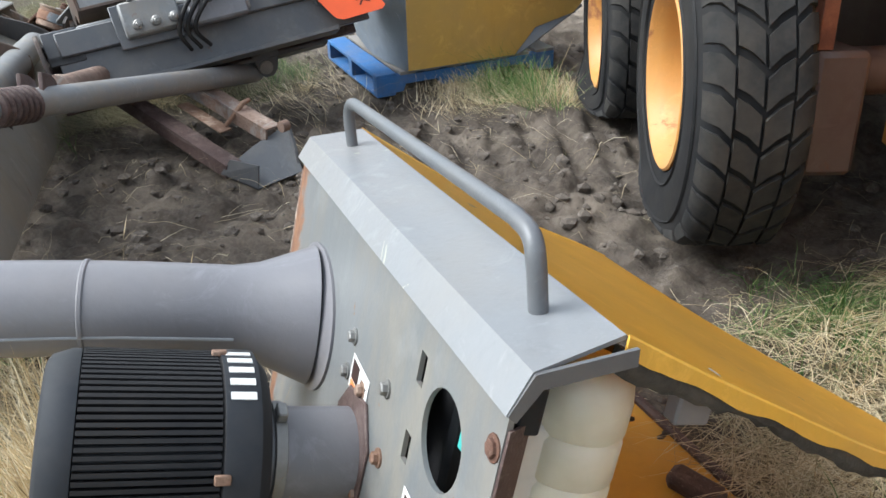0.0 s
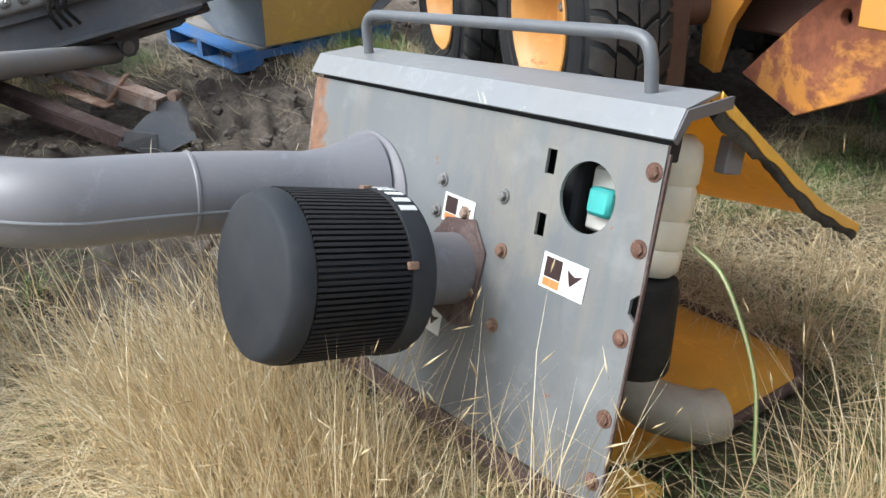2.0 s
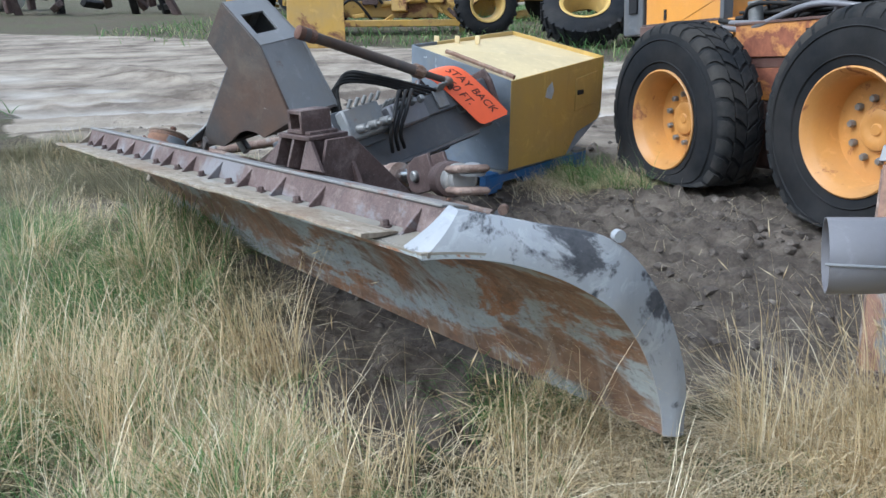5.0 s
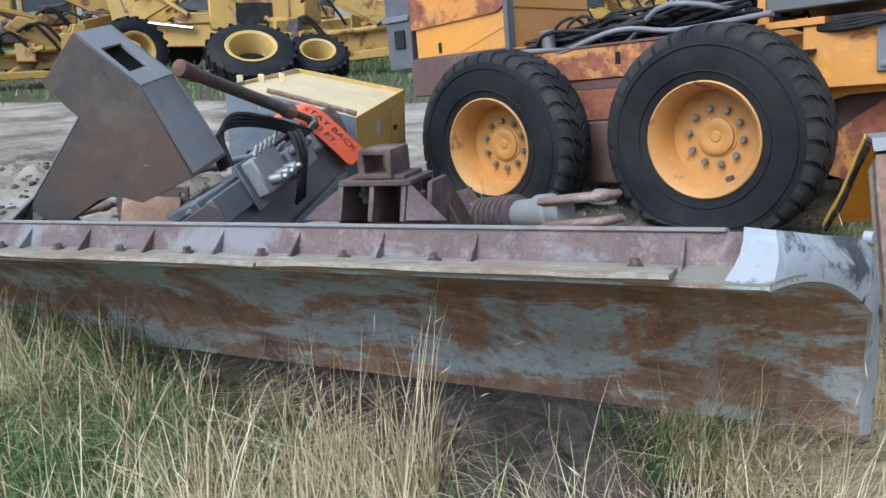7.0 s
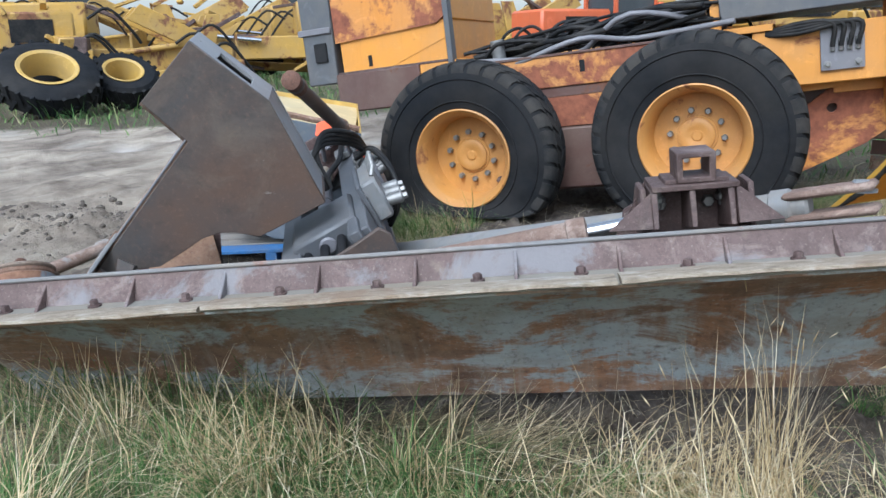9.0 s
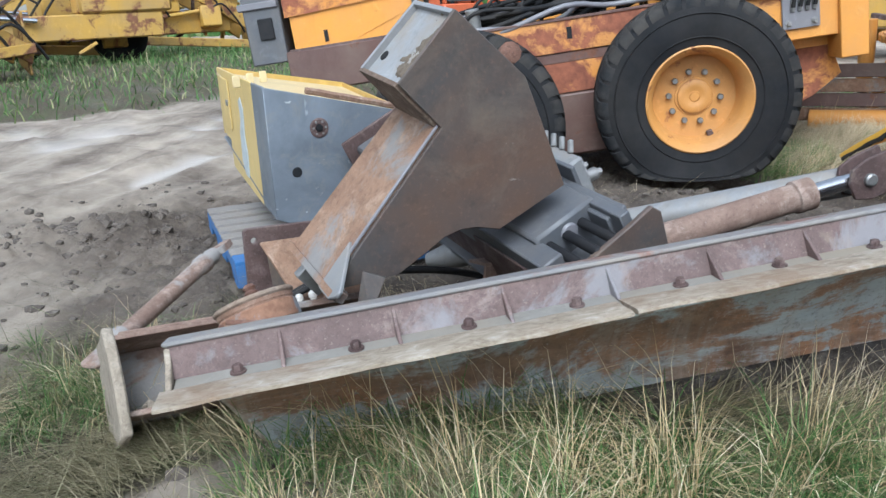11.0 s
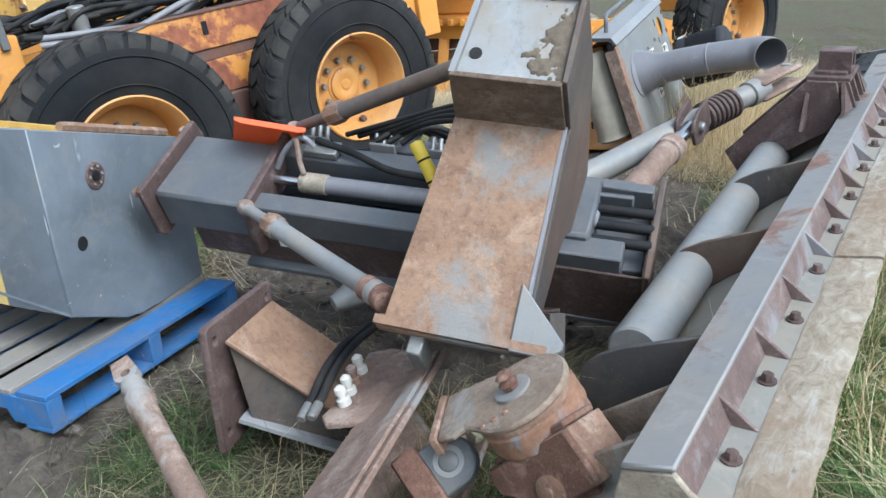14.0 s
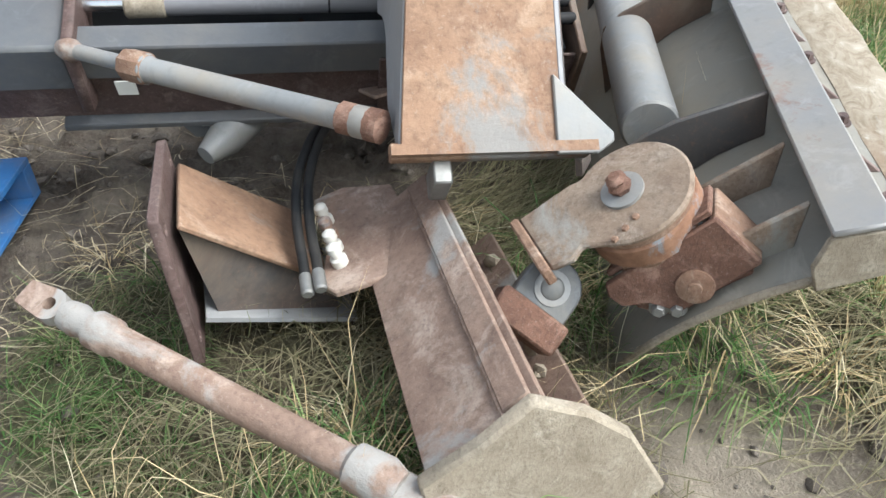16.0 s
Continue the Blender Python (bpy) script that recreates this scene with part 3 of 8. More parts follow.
# ---- ground ----
def ground_z(x, y):
    """The lie of the land: level by the blade, rising slowly behind, a little higher under the grader."""
    x, y = np.asarray(x, float), np.asarray(y, float)
    far = 0.038 * np.clip(y - 6.8, 0, 14)
    near = 0.07 * np.exp(-((x - 1.5) ** 2 + (y - 6.1) ** 2) / 1.2) + 0.10 * sstep(2.0, 3.6, x) * sstep(2.0, 3.4, y) * sstep(7, 5, y)
    return far + near - 0.02


# the blade lies along this line; in front of it grass, behind it trodden mud
def behind_blade(x, y):
    return (np.asarray(y) - 3.25) + 0.48 * np.asarray(x)


def straw_cover(x, y):
    """How much grass and straw grows at a place: 1 in front of the wreck, less behind."""
    x, y = np.asarray(x, float), np.asarray(y, float)
    b = behind_blade(x, y) + 0.35 * fbm(x, y, 1.1)
    front = sstep(0.25, -0.15, b)
    front = np.where(x > 0.7, np.maximum(front, sstep(3.75, 3.3, y + 0.5 * fbm(x, y, 1.4)) * sstep(0.7, 1.1, x)), front)
    right = sstep(2.5, 3.1, x + 0.5 * fbm(x, y, 1.0)) * sstep(1.5, 2.2, y) * sstep(8.5, 7.0, x + 0.8 * fbm(x, y, 0.5))
    left = 0.8 * sstep(-0.5, -1.1, x + 0.4 * fbm(x, y, 1.2)) * sstep(6.0, 5.2, y + 0.4 * fbm(y, x, 1.5)) * sstep(3.0, 3.8, y)
    tufts = 0.7 * np.exp(-((x - 0.1) ** 2 + (y - 6.3) ** 2) / 0.15) + 0.5 * np.exp(-((x + 0.9) ** 2 + (y - 5.3) ** 2) / 0.1)
    far = 0.8 * sstep(12.5, 14.5, y + 1.5 * fbm(x, y, 0.3)) * sstep(60, 40, y)
    along, across = x * 0.9 - (y - 3) * 0.43, x * 0.43 + (y - 3) * 0.9
    bare = 0.97 * np.exp(-((along - 0.25 + 0.4 * fbm(x, y, 2.0)) / 0.85) ** 4) * sstep(-0.32, -0.05, across + 0.3 * fbm(y, x, 2.3)) * sstep(1.2, 0.7, across)
    bare = np.maximum(bare, 0.85 * np.exp(-(((x + 2.2) / 0.6) ** 4 + ((y - 4.08) / 0.30) ** 4)))
    return np.clip(np.maximum.reduce([front, right, left, tufts, far]) - bare, 0, 1)


def build_ground():
    def axis_of(a, b, step, out, n):
        k = np.arange(1, n + 1) / n
        lo = a - (a + out) * k ** 3
        hi = b + (out - b) * k ** 3
        return np.concatenate([lo[::-1], np.arange(a, b, step), [b], hi])
    xs = axis_of(-5.0, 6.0, 0.025, 400.0, 60)
    ys = axis_of(-0.6, 9.8, 0.025, 400.0, 60)
    X, Y = np.meshgrid(xs, ys)
    nx, ny = len(xs), len(ys)
    straw = straw_cover(X, Y)
    road = np.clip(sstep(6.9, 8.2, Y + 0.5 * X + 0.7 * fbm(X, Y, 0.6)) * sstep(1.2, -0.6, X - 0.12 * Y + 0.4 * fbm(X, Y, 0.8)), 0, 1)
    road = np.maximum(road, 0.85 * sstep(-1.2, -2.2, X + 0.5 * fbm(X, Y, 0.9)) * sstep(3.5, 4.6, Y))
    road = np.maximum(road, sstep(7.0, 8.8, X + 0.6 * fbm(X, Y, 0.5)))
    Z = ground_z(X, Y)
    near = sstep(14, 9, np.hypot(X, Y - 4))
    mud = (1 - straw) * (1 - 0.9 * road)
    lumps = np.abs(fbm(X, Y, 5.0, 5))
    Z = Z + near * (0.05 * fbm(X, Y, 1.3, 3) + mud * (0.11 * lumps + 0.05 * np.abs(fbm(X + 3, Y, 11, 3)) + 0.03 * fbm(X, Y, 17, 3) - 0.045) + straw * 0.025 * fbm(X, Y, 6, 3))
    # tread marks across the trodden way, and ruts along the road
    t = (X * 0.62 + Y * 0.78)
    way = np.exp(-((X * 0.78 - Y * 0.62 + 2.75) / 0.52) ** 2) * sstep(4.6, 5.0, Y) * sstep(6.6, 6.2, Y) * sstep(-0.2, 0.2, X)
    Z += near * way * (0.026 * np.sign(np.sin(t * 36 + 2 * fbm(X, Y, 2))) * np.abs(np.sin(t * 36)) ** 0.4 - 0.015)
    wet_sheen = np.zeros_like(Z)
    # the yard road runs off past the grader's tail, rutted along
    for off, wide in ((7.15, 0.15), (7.9, 0.10), (8.9, 0.2), (9.7, 0.12), (10.7, 0.2), (12.4, 0.25)):
        d = 0.75 * Y - 0.66 * X + 0.35 * fbm(X, Y, 0.35, 2) - off
        rut = np.exp(-(d / wide) ** 2) * road
        lie = sstep(32, 16, np.hypot(X, Y - 4))
        Z -= 0.03 * rut * lie
        Z += 0.03 * lie * np.exp(-((np.abs(d) - 2.1 * wide) / (0.7 * wide)) ** 2) * road * (0.4 + 2.2 * np.abs(fbm(X, Y, 3)))
        wet_sheen = np.maximum(wet_sheen, lie * rut * sstep(-0.12, 0.10, fbm(X + off, Y, 0.7, 3)))
    bank = np.exp(-((Y + 0.35 * X - 6.9 + 0.4 * fbm(X, Y, 0.8)) / 0.3) ** 2) * sstep(-0.6, -1.0, X)
    Z += near * 0.09 * bank * (0.4 + 2.2 * np.abs(fbm(X, Y, 4, 4)))
    me = bpy.data.meshes.new("ground")
    co = np.stack([X, Y, Z], -1).reshape(-1, 3).astype(np.float32)
    i = (np.arange(ny - 1)[:, None] * nx + np.arange(nx - 1)[None]).reshape(-1)
    quads = np.stack([i, i + 1, i + nx + 1, i + nx], -1).astype(np.int32)
    me.vertices.add(len(co))
    me.vertices.foreach_set("co", co.ravel())
    me.loops.add(quads.size)
    me.loops.foreach_set("vertex_index", quads.ravel())
    me.polygons.add(len(quads))
    me.polygons.foreach_set("loop_start", (np.arange(len(quads)) * 4).astype(np.int32))
    me.polygons.foreach_set("use_smooth", np.ones(len(quads), bool))
    me.update(calc_edges=True)
    col = me.color_attributes.new("cover", "FLOAT_COLOR", "POINT")
    col.data.foreach_set("color", np.stack([straw, road, wet_sheen, np.ones_like(wet_sheen)], -1).reshape(-1).astype(np.float32))
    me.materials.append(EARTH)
    tagged(new("ground", me), "trodden brown mud with straw, grass and rutted tracks", "ground", kind="structure")
    return xs, ys, Z


GX, GY, GZ = build_ground()


def on_ground(x, y):
    """The height of the sheet at a place, or at arrays of places."""
    x, y = np.atleast_1d(np.asarray(x, float)), np.atleast_1d(np.asarray(y, float))
    i = np.clip(np.searchsorted(GX, x) - 1, 0, len(GX) - 2)
    j = np.clip(np.searchsorted(GY, y) - 1, 0, len(GY) - 2)
    fx = np.clip((x - GX[i]) / (GX[i + 1] - GX[i]), 0, 1)
    fy = np.clip((y - GY[j]) / (GY[j + 1] - GY[j]), 0, 1)
    return (GZ[j, i] * (1 - fx) + GZ[j, i + 1] * fx) * (1 - fy) + (GZ[j + 1, i] * (1 - fx) + GZ[j + 1, i + 1] * fx) * fy


def slab(m, pts, t, bm=None, w=0.0):
    """A flat plate of thickness t on a polygon of points in the frame m, thickened against its normal."""
    b = bmesh.new()
    pts = [Vector(p) for p in pts]
    nor = Vector((0, 0, 0))
    for i in range(len(pts)):
        nor += pts[i].cross(pts[(i + 1) % len(pts)])
    nor.normalize()
    top = [b.verts.new(p) for p in pts]
    low = [b.verts.new(p - nor * t) for p in pts]
    b.faces.new(top)
    b.faces.new(low[::-1])
    k = len(pts)
    for i in range(k):
        b.faces.new((top[i], low[i], low[(i + 1) % k], top[(i + 1) % k]))
    if w:
        bmesh.ops.recalc_face_normals(b, faces=b.faces)
        bev(b, w, 1, 50)
    b.transform(m)
    return join(bm, b)


# ---- the snow wing: s along it, g to its back, h up ----
WING = frame_of((0, 3.0, 0), (0.9, -0.43, 0.074), (0.431, 0.902, 0.03))


def wing_foot(s):
    k = (s + 2.12) / 3.5
    return 0.405 + 0.135 * k, 0.125 - 0.165 * k


def wing_curve(s, q, out=0.0):
    """A point of the face at the station s, q from 0 at the lip to 1 at the foot; out lays it off to the back."""
    g1, h1 = wing_foot(s)
    a = q * math.pi / 2
    g = -0.12 + (g1 + 0.12) * math.sin(a)
    h = h1 + (0.605 - h1) * math.cos(a) ** 1.15
    tg, th = (g1 + 0.12) * math.cos(a), -(0.605 - h1) * math.sin(a)
    k = math.hypot(tg, th) or 1
    return Vector((s, g - th / k * out, h + tg / k * out))


def wing_left(q):
    return -2.30 + 0.17 * q ** 2.2


def wing_right(q):
    g = wing_curve(1.3, q).y
    return 1.16 + 0.5 * min(max(g + 0.12, 0), 0.45)


def build_wing():
    wing = thing("snow_wing_blade", WING @ Vector((-0.2, 0.3, -0.02)), "long rusted grey steel snow wing blade lying on grass", "snow plow blade")
    nq, ns = 22, 64

    def sheet(off0, off1):
        bm = bmesh.new()
        grid = [[[bm.verts.new(wing_curve(wing_left(q / nq) + (wing_right(q / nq) - wing_left(q / nq)) * s / ns, q / nq, off)) for s in range(ns + 1)]
                 for q in range(nq + 1)] for off in (off0, off1)]
        for k in (0, 1):
            for q in range(nq):
                for s in range(ns):
                    f = (grid[k][q][s], grid[k][q][s + 1], grid[k][q + 1][s + 1], grid[k][q + 1][s])
                    bm.faces.new(f if k == 0 else f[::-1])
        for s in range(ns):
            for q in (0, nq):
                bm.faces.new((grid[0][q][s], grid[1][q][s], grid[1][q][s + 1], grid[0][q][s + 1]))
        for q in range(nq):
            for s in (0, ns):
                bm.faces.new((grid[0][q][s], grid[1][q][s], grid[1][q + 1][s], grid[0][q + 1][s]))
        bm.transform(WING)
        return bm
    part("moldboard", sheet(0.0, 0.007), FACE, wing, "curved face with grey paint worn to brown rust")
    part("back_sheet", sheet(0.0075, 0.014), BACKTAN, wing, "dusty tan-grey back of the blade")
    part("toe_rim", tube([WING @ wing_curve(wing_left(q / 16) - 0.004, q / 16, 0.007) for q in range(17)], 0.009, 8), MUDDY, wing, "muddy rolled edge")
    # ledge, upright and flange of the top channel
    part("ledge", box(WING, (-2.30, -0.108, 0.606), (1.17, 0.046, 0.620)), BACKTAN, wing)
    part("upright", slab(WING, [(-2.31, 0.034, 0.694), (-2.31, 0.000, 0.619), (1.18, 0.000, 0.619), (1.18, 0.034, 0.694)], 0.013, w=0.002), PURPLE, wing, "brown upright plate of the top channel")
    part("flange", slab(WING, [(-2.32, 0.028, 0.705), (1.06, 0.028, 0.705), (1.06, 0.122, 0.680), (-2.32, 0.122, 0.680)], 0.013, w=0.004), FLANGE, wing, "grey top flange with worn edges")
    # the wear lip is in three lengths, bent a little against one another
    for a, b, dz in ((-2.33, -1.235, -0.003), (-1.225, -0.135, 0.0), (-0.125, 0.96, 0.003)):
        bm = bmesh.new()
        prof = [(-0.050, 0.6205), (-0.050, 0.624), (-0.058, 0.627), (-0.10, 0.633), (-0.155, 0.641), (-0.166, 0.640), (-0.168, 0.632), (-0.158, 0.627), (-0.110, 0.6205)]
        n = 70
        rows = []
        for i in range(n + 1):
            s = a + (b - a) * i / n
            wob = 0.003 * math.sin(s * 9) + 0.002 * math.sin(s * 23 + 1) + 0.004 * (vnoise(s, 0.3, 14.0) - 0.5)
            chip = 0.010 * max(0.0, float(vnoise(s, 4.7, 9.0)) - 0.62)
            rows.append([bm.verts.new((s, g + (wob + chip if g < -0.13 else wob * 0.5 if -0.07 < g else 0), h + dz + 0.001 * math.sin(s * 14) + (0.002 * (vnoise(s, g * 9, 20.0) - 0.5) if h > 0.622 else 0))) for g, h in prof])
        for p, q in zip(rows, rows[1:]):
            for i in range(len(prof)):
                j = (i + 1) % len(prof)
                bm.faces.new((p[i], p[j], q[j], q[i]))
        bm.faces.new(rows[0])
        bm.faces.new(rows[-1])
        bm.transform(WING)
        part("wear_lip", bm, LIP, wing, "pale scuffed wear strip along the edge")
    for i in range(12):
        s = 0.961 if i == 0 else 0.437 - 0.277 * (i - 1)
        if s < -2.25:
            continue
        part("gusset", slab(WING, [(s, 0.031, 0.684), (s, 0.001, 0.618), (s, -0.052, 0.619)], 0.010, w=0.002), PURPLE, wing)
        for ds in (0.10,):
            part("bolt", bolt(WING @ Matrix.Translation((s - ds, -0.026, 0.619)), 0.013, 0.022), BRACKET, wing)
    # end plate: a slanting strip that follows the curve
    bm = bmesh.new()
    rows = []
    rim = smooth_path([(1.165, 0.0, 0.706), (1.26, 0.16, 0.655), (1.37, 0.355, 0.582), (1.405, 0.50, 0.40), (1.42, 0.585, 0.16), (1.41, 0.60, -0.05)], 8)
    lead = [(Vector((1.09, -0.120, 0.620)).lerp(Vector((1.16, -0.122, 0.612)), k / 3), Vector((1.12, 0.010, 0.708)).lerp(Vector(rim[0]), k / 3)) for k in range(3)]
    edge = [(wing_curve(wing_right(i / (len(rim) - 1)), i / (len(rim) - 1), -0.004), rim[i]) for i in range(len(rim))]
    for p0, p1 in lead + edge:
        d = Vector((0.022, -0.012, 0.0))
        k = [p0 + (p1 - p0) * j / 4 + Vector((0.012 * math.sin(math.pi * j / 4), 0, 0)) for j in range(5)]
        rows.append([bm.verts.new(p) for p in k] + [bm.verts.new(p - d) for p in k[::-1]])
    for p, q in zip(rows, rows[1:]):
        for i in range(10):
            j = (i + 1) % 10
            bm.faces.new((p[i], p[j], q[j], q[i]))
    bm.faces.new(rows[0])
    bm.faces.new(rows[-1])
    bm.transform(WING)
    part("end_plate", bm, ENDWHITE, wing, "chipped white end plate with dark pits")
    lug = circle(0.0, 0.0, 0.017, 12)
    part("lug", plate(WING @ Matrix.Translation((1.37, 0.36, 0.60)) @ pose(0, 0, 0, 90, 0, 70), lug, -0.01, 0.012), ENDWHITE, wing)
    # torsion pipe and its ribs at the back
    a, b = WING @ Vector((-1.70, 0.325, 0.50)), WING @ Vector((0.20, 0.37, 0.475))
    part("torsion_pipe", rod(a, b, 0.070, 28), PIPE, wing, "grey painted steel pipe along the blade's back")
    for s in (-1.83, -1.19, -0.55, 0.06):
        foot = [wing_curve(s, q, 0.016) for q in (0.27, 0.39, 0.50, 0.68)]
        part("rib", slab(WING, [(s, 0.118, 0.672)] + foot + [(s, 0.41, 0.46), (s, 0.405, 0.52), (s, 0.36, 0.565), (s, 0.30, 0.60)], 0.014, w=0.003), POSTDARK, wing)
    part("end_cap", slab(WING, [(-2.318, -0.075, 0.615), (-2.318, 0.0, 0.655), (-2.318, 0.030, 0.688), (-2.318, 0.120, 0.664), (-2.318, 0.135, 0.60), (-2.318, 0.118, 0.548), (-2.318, 0.02, 0.588)], 0.014, w=0.003), MUDDY, wing, "mud-caked end cap")
    # pivot tower on the flange
    tower = part("pivot_tower", box(WING, (-0.008, 0.10, 0.795), (0.225, 0.26, 0.812), 0.003), BRACKET, wing, "dark brown welded pivot bracket")
    for s in (0.006, 0.108, 0.210):
        part("stiffener", slab(WING, [(s, 0.105, 0.797), (s, 0.07, 0.70), (s, 0.24, 0.66), (s, 0.24, 0.797)], 0.016, w=0.002), BRACKET, tower)
    for s0, s1 in ((-0.13, 0.0), (0.215, 0.335)):
        inner = s1 if s0 < 0 else s0
        outer = s0 if s0 < 0 else s1
        part("wing_plate", slab(WING, [(inner, 0.12, 0.80), (outer, 0.09, 0.70), (inner, 0.08, 0.70)], 0.014), BRACKET, tower)
    part("back_plate", slab(WING, [(-0.01, 0.25, 0.80), (0.225, 0.25, 0.80), (0.32, 0.25, 0.62), (-0.11, 0.25, 0.62)], 0.014), BRACKET, tower)
    bm = plate(WING @ Matrix.Translation((0.113, 0.17, 0.855)) @ pose(0, 0, 0, 90, 0, 0), rect(-0.052, -0.042, 0.052, 0.042), -0.06, 0.06, [rect(-0.035, -0.027, 0.035, 0.027)], 0.003)
    part("socket", bm, BRACKET, tower, "square socket on top of the bracket")
    part("shelf", box(WING, (0.03, 0.12, 0.811), (0.20, 0.235, 0.824), 0.002), BRACKET, tower)
    for s in (0.03, 0.165):
        part("bolt", bolt(WING @ Matrix.Translation((s, 0.245, 0.735)) @ pose(0, 0, 0, 90, 0, 0), 0.018, 0.03), STEEL, tower)
    # the channel falls away behind the tower
    for s in (-0.035, 0.255):
        part("channel_side", slab(WING, [(s, 0.115, 0.700), (s, 0.145, 0.800), (s, 0.250, 0.800), (s, 0.545, 0.490), (s, 0.480, 0.395), (s, 0.150, 0.610)], 0.016, w=0.003), BRACKET, tower, "dark brown side of the channel")
    part("channel_floor", slab(WING, [(-0.03, 0.470, 0.405), (0.25, 0.470, 0.405), (0.25, 0.180, 0.600), (-0.03, 0.180, 0.600)], 0.014), BRACKET, tower)
    for s in (0.02, 0.20):
        part("hanging_bolt", rod(WING @ Vector((s, 0.20, 0.795)), WING @ Vector((s, 0.20, 0.725)), 0.012, 8), STEEL, tower, "zinc bolt with nut")
        part("nut", rod(WING @ Vector((s, 0.20, 0.765)), WING @ Vector((s, 0.20, 0.742)), 0.022, 6), STEEL, tower)
    return wing


build_wing()

# ---- the bent box post: u to the wing's end, v up, w towards the blade ----
POST = frame_of((-1.1, 4.15, 0.7), (0.982, -0.189, 0), (-0.024, -0.126, 0.992))


def build_post():
    post = thing("wing_mast", POST @ Vector((-0.3, -0.30, -0.2)), "bent rusty grey steel box mast propped on the frame", "plow mast")
    top, left, notch, heel = (-0.045, 0.545), (-0.225, 0.345), (-0.087, 0.203), (-0.466, -0.262)
    low, arch2, arch, toe2, toe, shoulder = (-0.237, -0.251), (-0.142, -0.195), (-0.015, -0.135), (0.127, -0.158), (0.372, -0.04), (0.2, 0.335)
    outline = [top, left, notch, heel, low, arch2, (-0.075, -0.152), arch, (0.04, -0.137), toe2, toe, shoulder]
    back = lambda v: -(0.367 - 0.11 * v)
    front = -0.025
    part("front_plate", plate(POST, outline, front - 0.016, front, w=0.003), POSTDARK, post, "dark side plate with rust and dried mud")
    bm = plate(Matrix.Identity(4), outline, -0.008, 0.008)
    for v in bm.verts:
        v.co.z += back(v.co.y) + 0.01
    bm.transform(POST)
    part("back_plate", bm, POSTGREY, post)

    def web(a, b, t=0.016, inset=0.0, z0=None, z1=None, mat=POSTGREY, name="web", label=""):
        a, b = Vector(a), Vector(b)
        d = (b - a).normalized()
        nrm = Vector((-d.y, d.x)) * inset
        a, b = a + nrm, b + nrm
        z0 = front - 0.014 if z0 is None else z0
        pts = [(a.x, a.y, z0), (b.x, b.y, z0), (b.x, b.y, back(b.y) + 0.006 if z1 is None else z1), (a.x, a.y, back(a.y) + 0.006 if z1 is None else z1)]
        return part(name, slab(POST, pts, t, w=0.002), mat, post, label)

    web(notch, heel, inset=0.004, mat=POSTRUST, name="arm_web", label="rust-orange top plate with grey paint at its foot")
    web(left, notch, inset=0.004, mat=ENDMUD, name="end_web", label="brown end plate crusted with mud")
    web(top, left, inset=0.036, mat=POSTMUD, name="bracket_web", label="bare grey plate caked with mud")
    web(shoulder, toe, inset=-0.004, name="outer_web", label="grey outer plate")
    web(toe, toe2, mat=POSTDARK, name="foot_web")
    web(low, heel, mat=POSTDARK, name="heel_web")
    # upper outer plate with its rectangular slot
    a, b = Vector(top), Vector(shoulder)
    L = (b - a).length
    m = POST @ frame_of((a.x, a.y, 0), ((b - a).x, (b - a).y, 0), (0, 0, -1))
    part("slotted_plate", plate(m, [(0, -front + 0.014), (L, -front + 0.014), (L, -back(b.y) - 0.006), (0, -back(a.y) - 0.006)], -0.016, 0.0,
         [rect(0.105, 0.075, 0.245, 0.225)], 0.002), POSTGREY, post, "grey plate with a rectangular slot")
    part("hole_rim", lathe(POST @ Matrix.Translation((-0.163, 0.385, -0.275)) @ frame_of((0, 0, 0), (0.67, 0.74, 0), (0, 0, 1)), [(0.017, -0.002), (0.017, 0.004), (0.0, 0.004)], 18), HOSE, post)
    # foot flange and its corner gusset
    part("foot_flange", slab(POST, [(-0.455, -0.245, 0.03), (-0.47, -0.262, 0.03), (-0.47, -0.262, -0.41), (-0.455, -0.245, -0.41)], 0.02), POSTRUST, post)
    part("foot_bar", box(POST @ frame_of((-0.458, -0.268, 0), (0.633, 0.774, 0), (0, 0, 1)), (-0.008, -0.41, -0.006), (0.03, 0.02, 0.03), 0.004), POSTRUST, post)
    web_m = POST @ frame_of((-0.466, -0.262, 0), (0.632, 0.775, 0), (0, 0, 1))
    part("corner_gusset", plate(web_m, [(0.165, -0.060), (0.150, -0.045), (0.036, 0.066), (0.016, 0.066), (-0.008, 0.030), (-0.008, -0.060)], -0.022, -0.008, w=0.003), PIPE, post, "grey corner gusset")
    part("edge_strip", box(web_m, (0.02, -0.045, -0.014), (0.60, -0.033, -0.006), 0.002), STACK, post)
    part("tail_plate", slab(POST, [(-0.30, -0.22, 0.03), (-0.36, -0.34, 0.05), (-0.40, -0.36, 0.02), (-0.36, -0.2, 0.0)], 0.016), POSTDARK, post)
    part("peg", box(POST @ Matrix.Translation((-0.43, -0.34, -0.30)) @ pose(0, 0, 0, 0, 0, 40), (-0.03, -0.05, -0.02), (0.03, 0.06, 0.02), 0.004), STEEL, post)
    # dried mud on the bracket: a crumbling cake over the corner, and crumbs
    bx = frame_of((-0.045 + 0.0262, 0.545 - 0.0236, 0), (-0.669, -0.743, 0), (0, 0, -1))
    bm = bmesh.new()
    n = 46
    rows = []
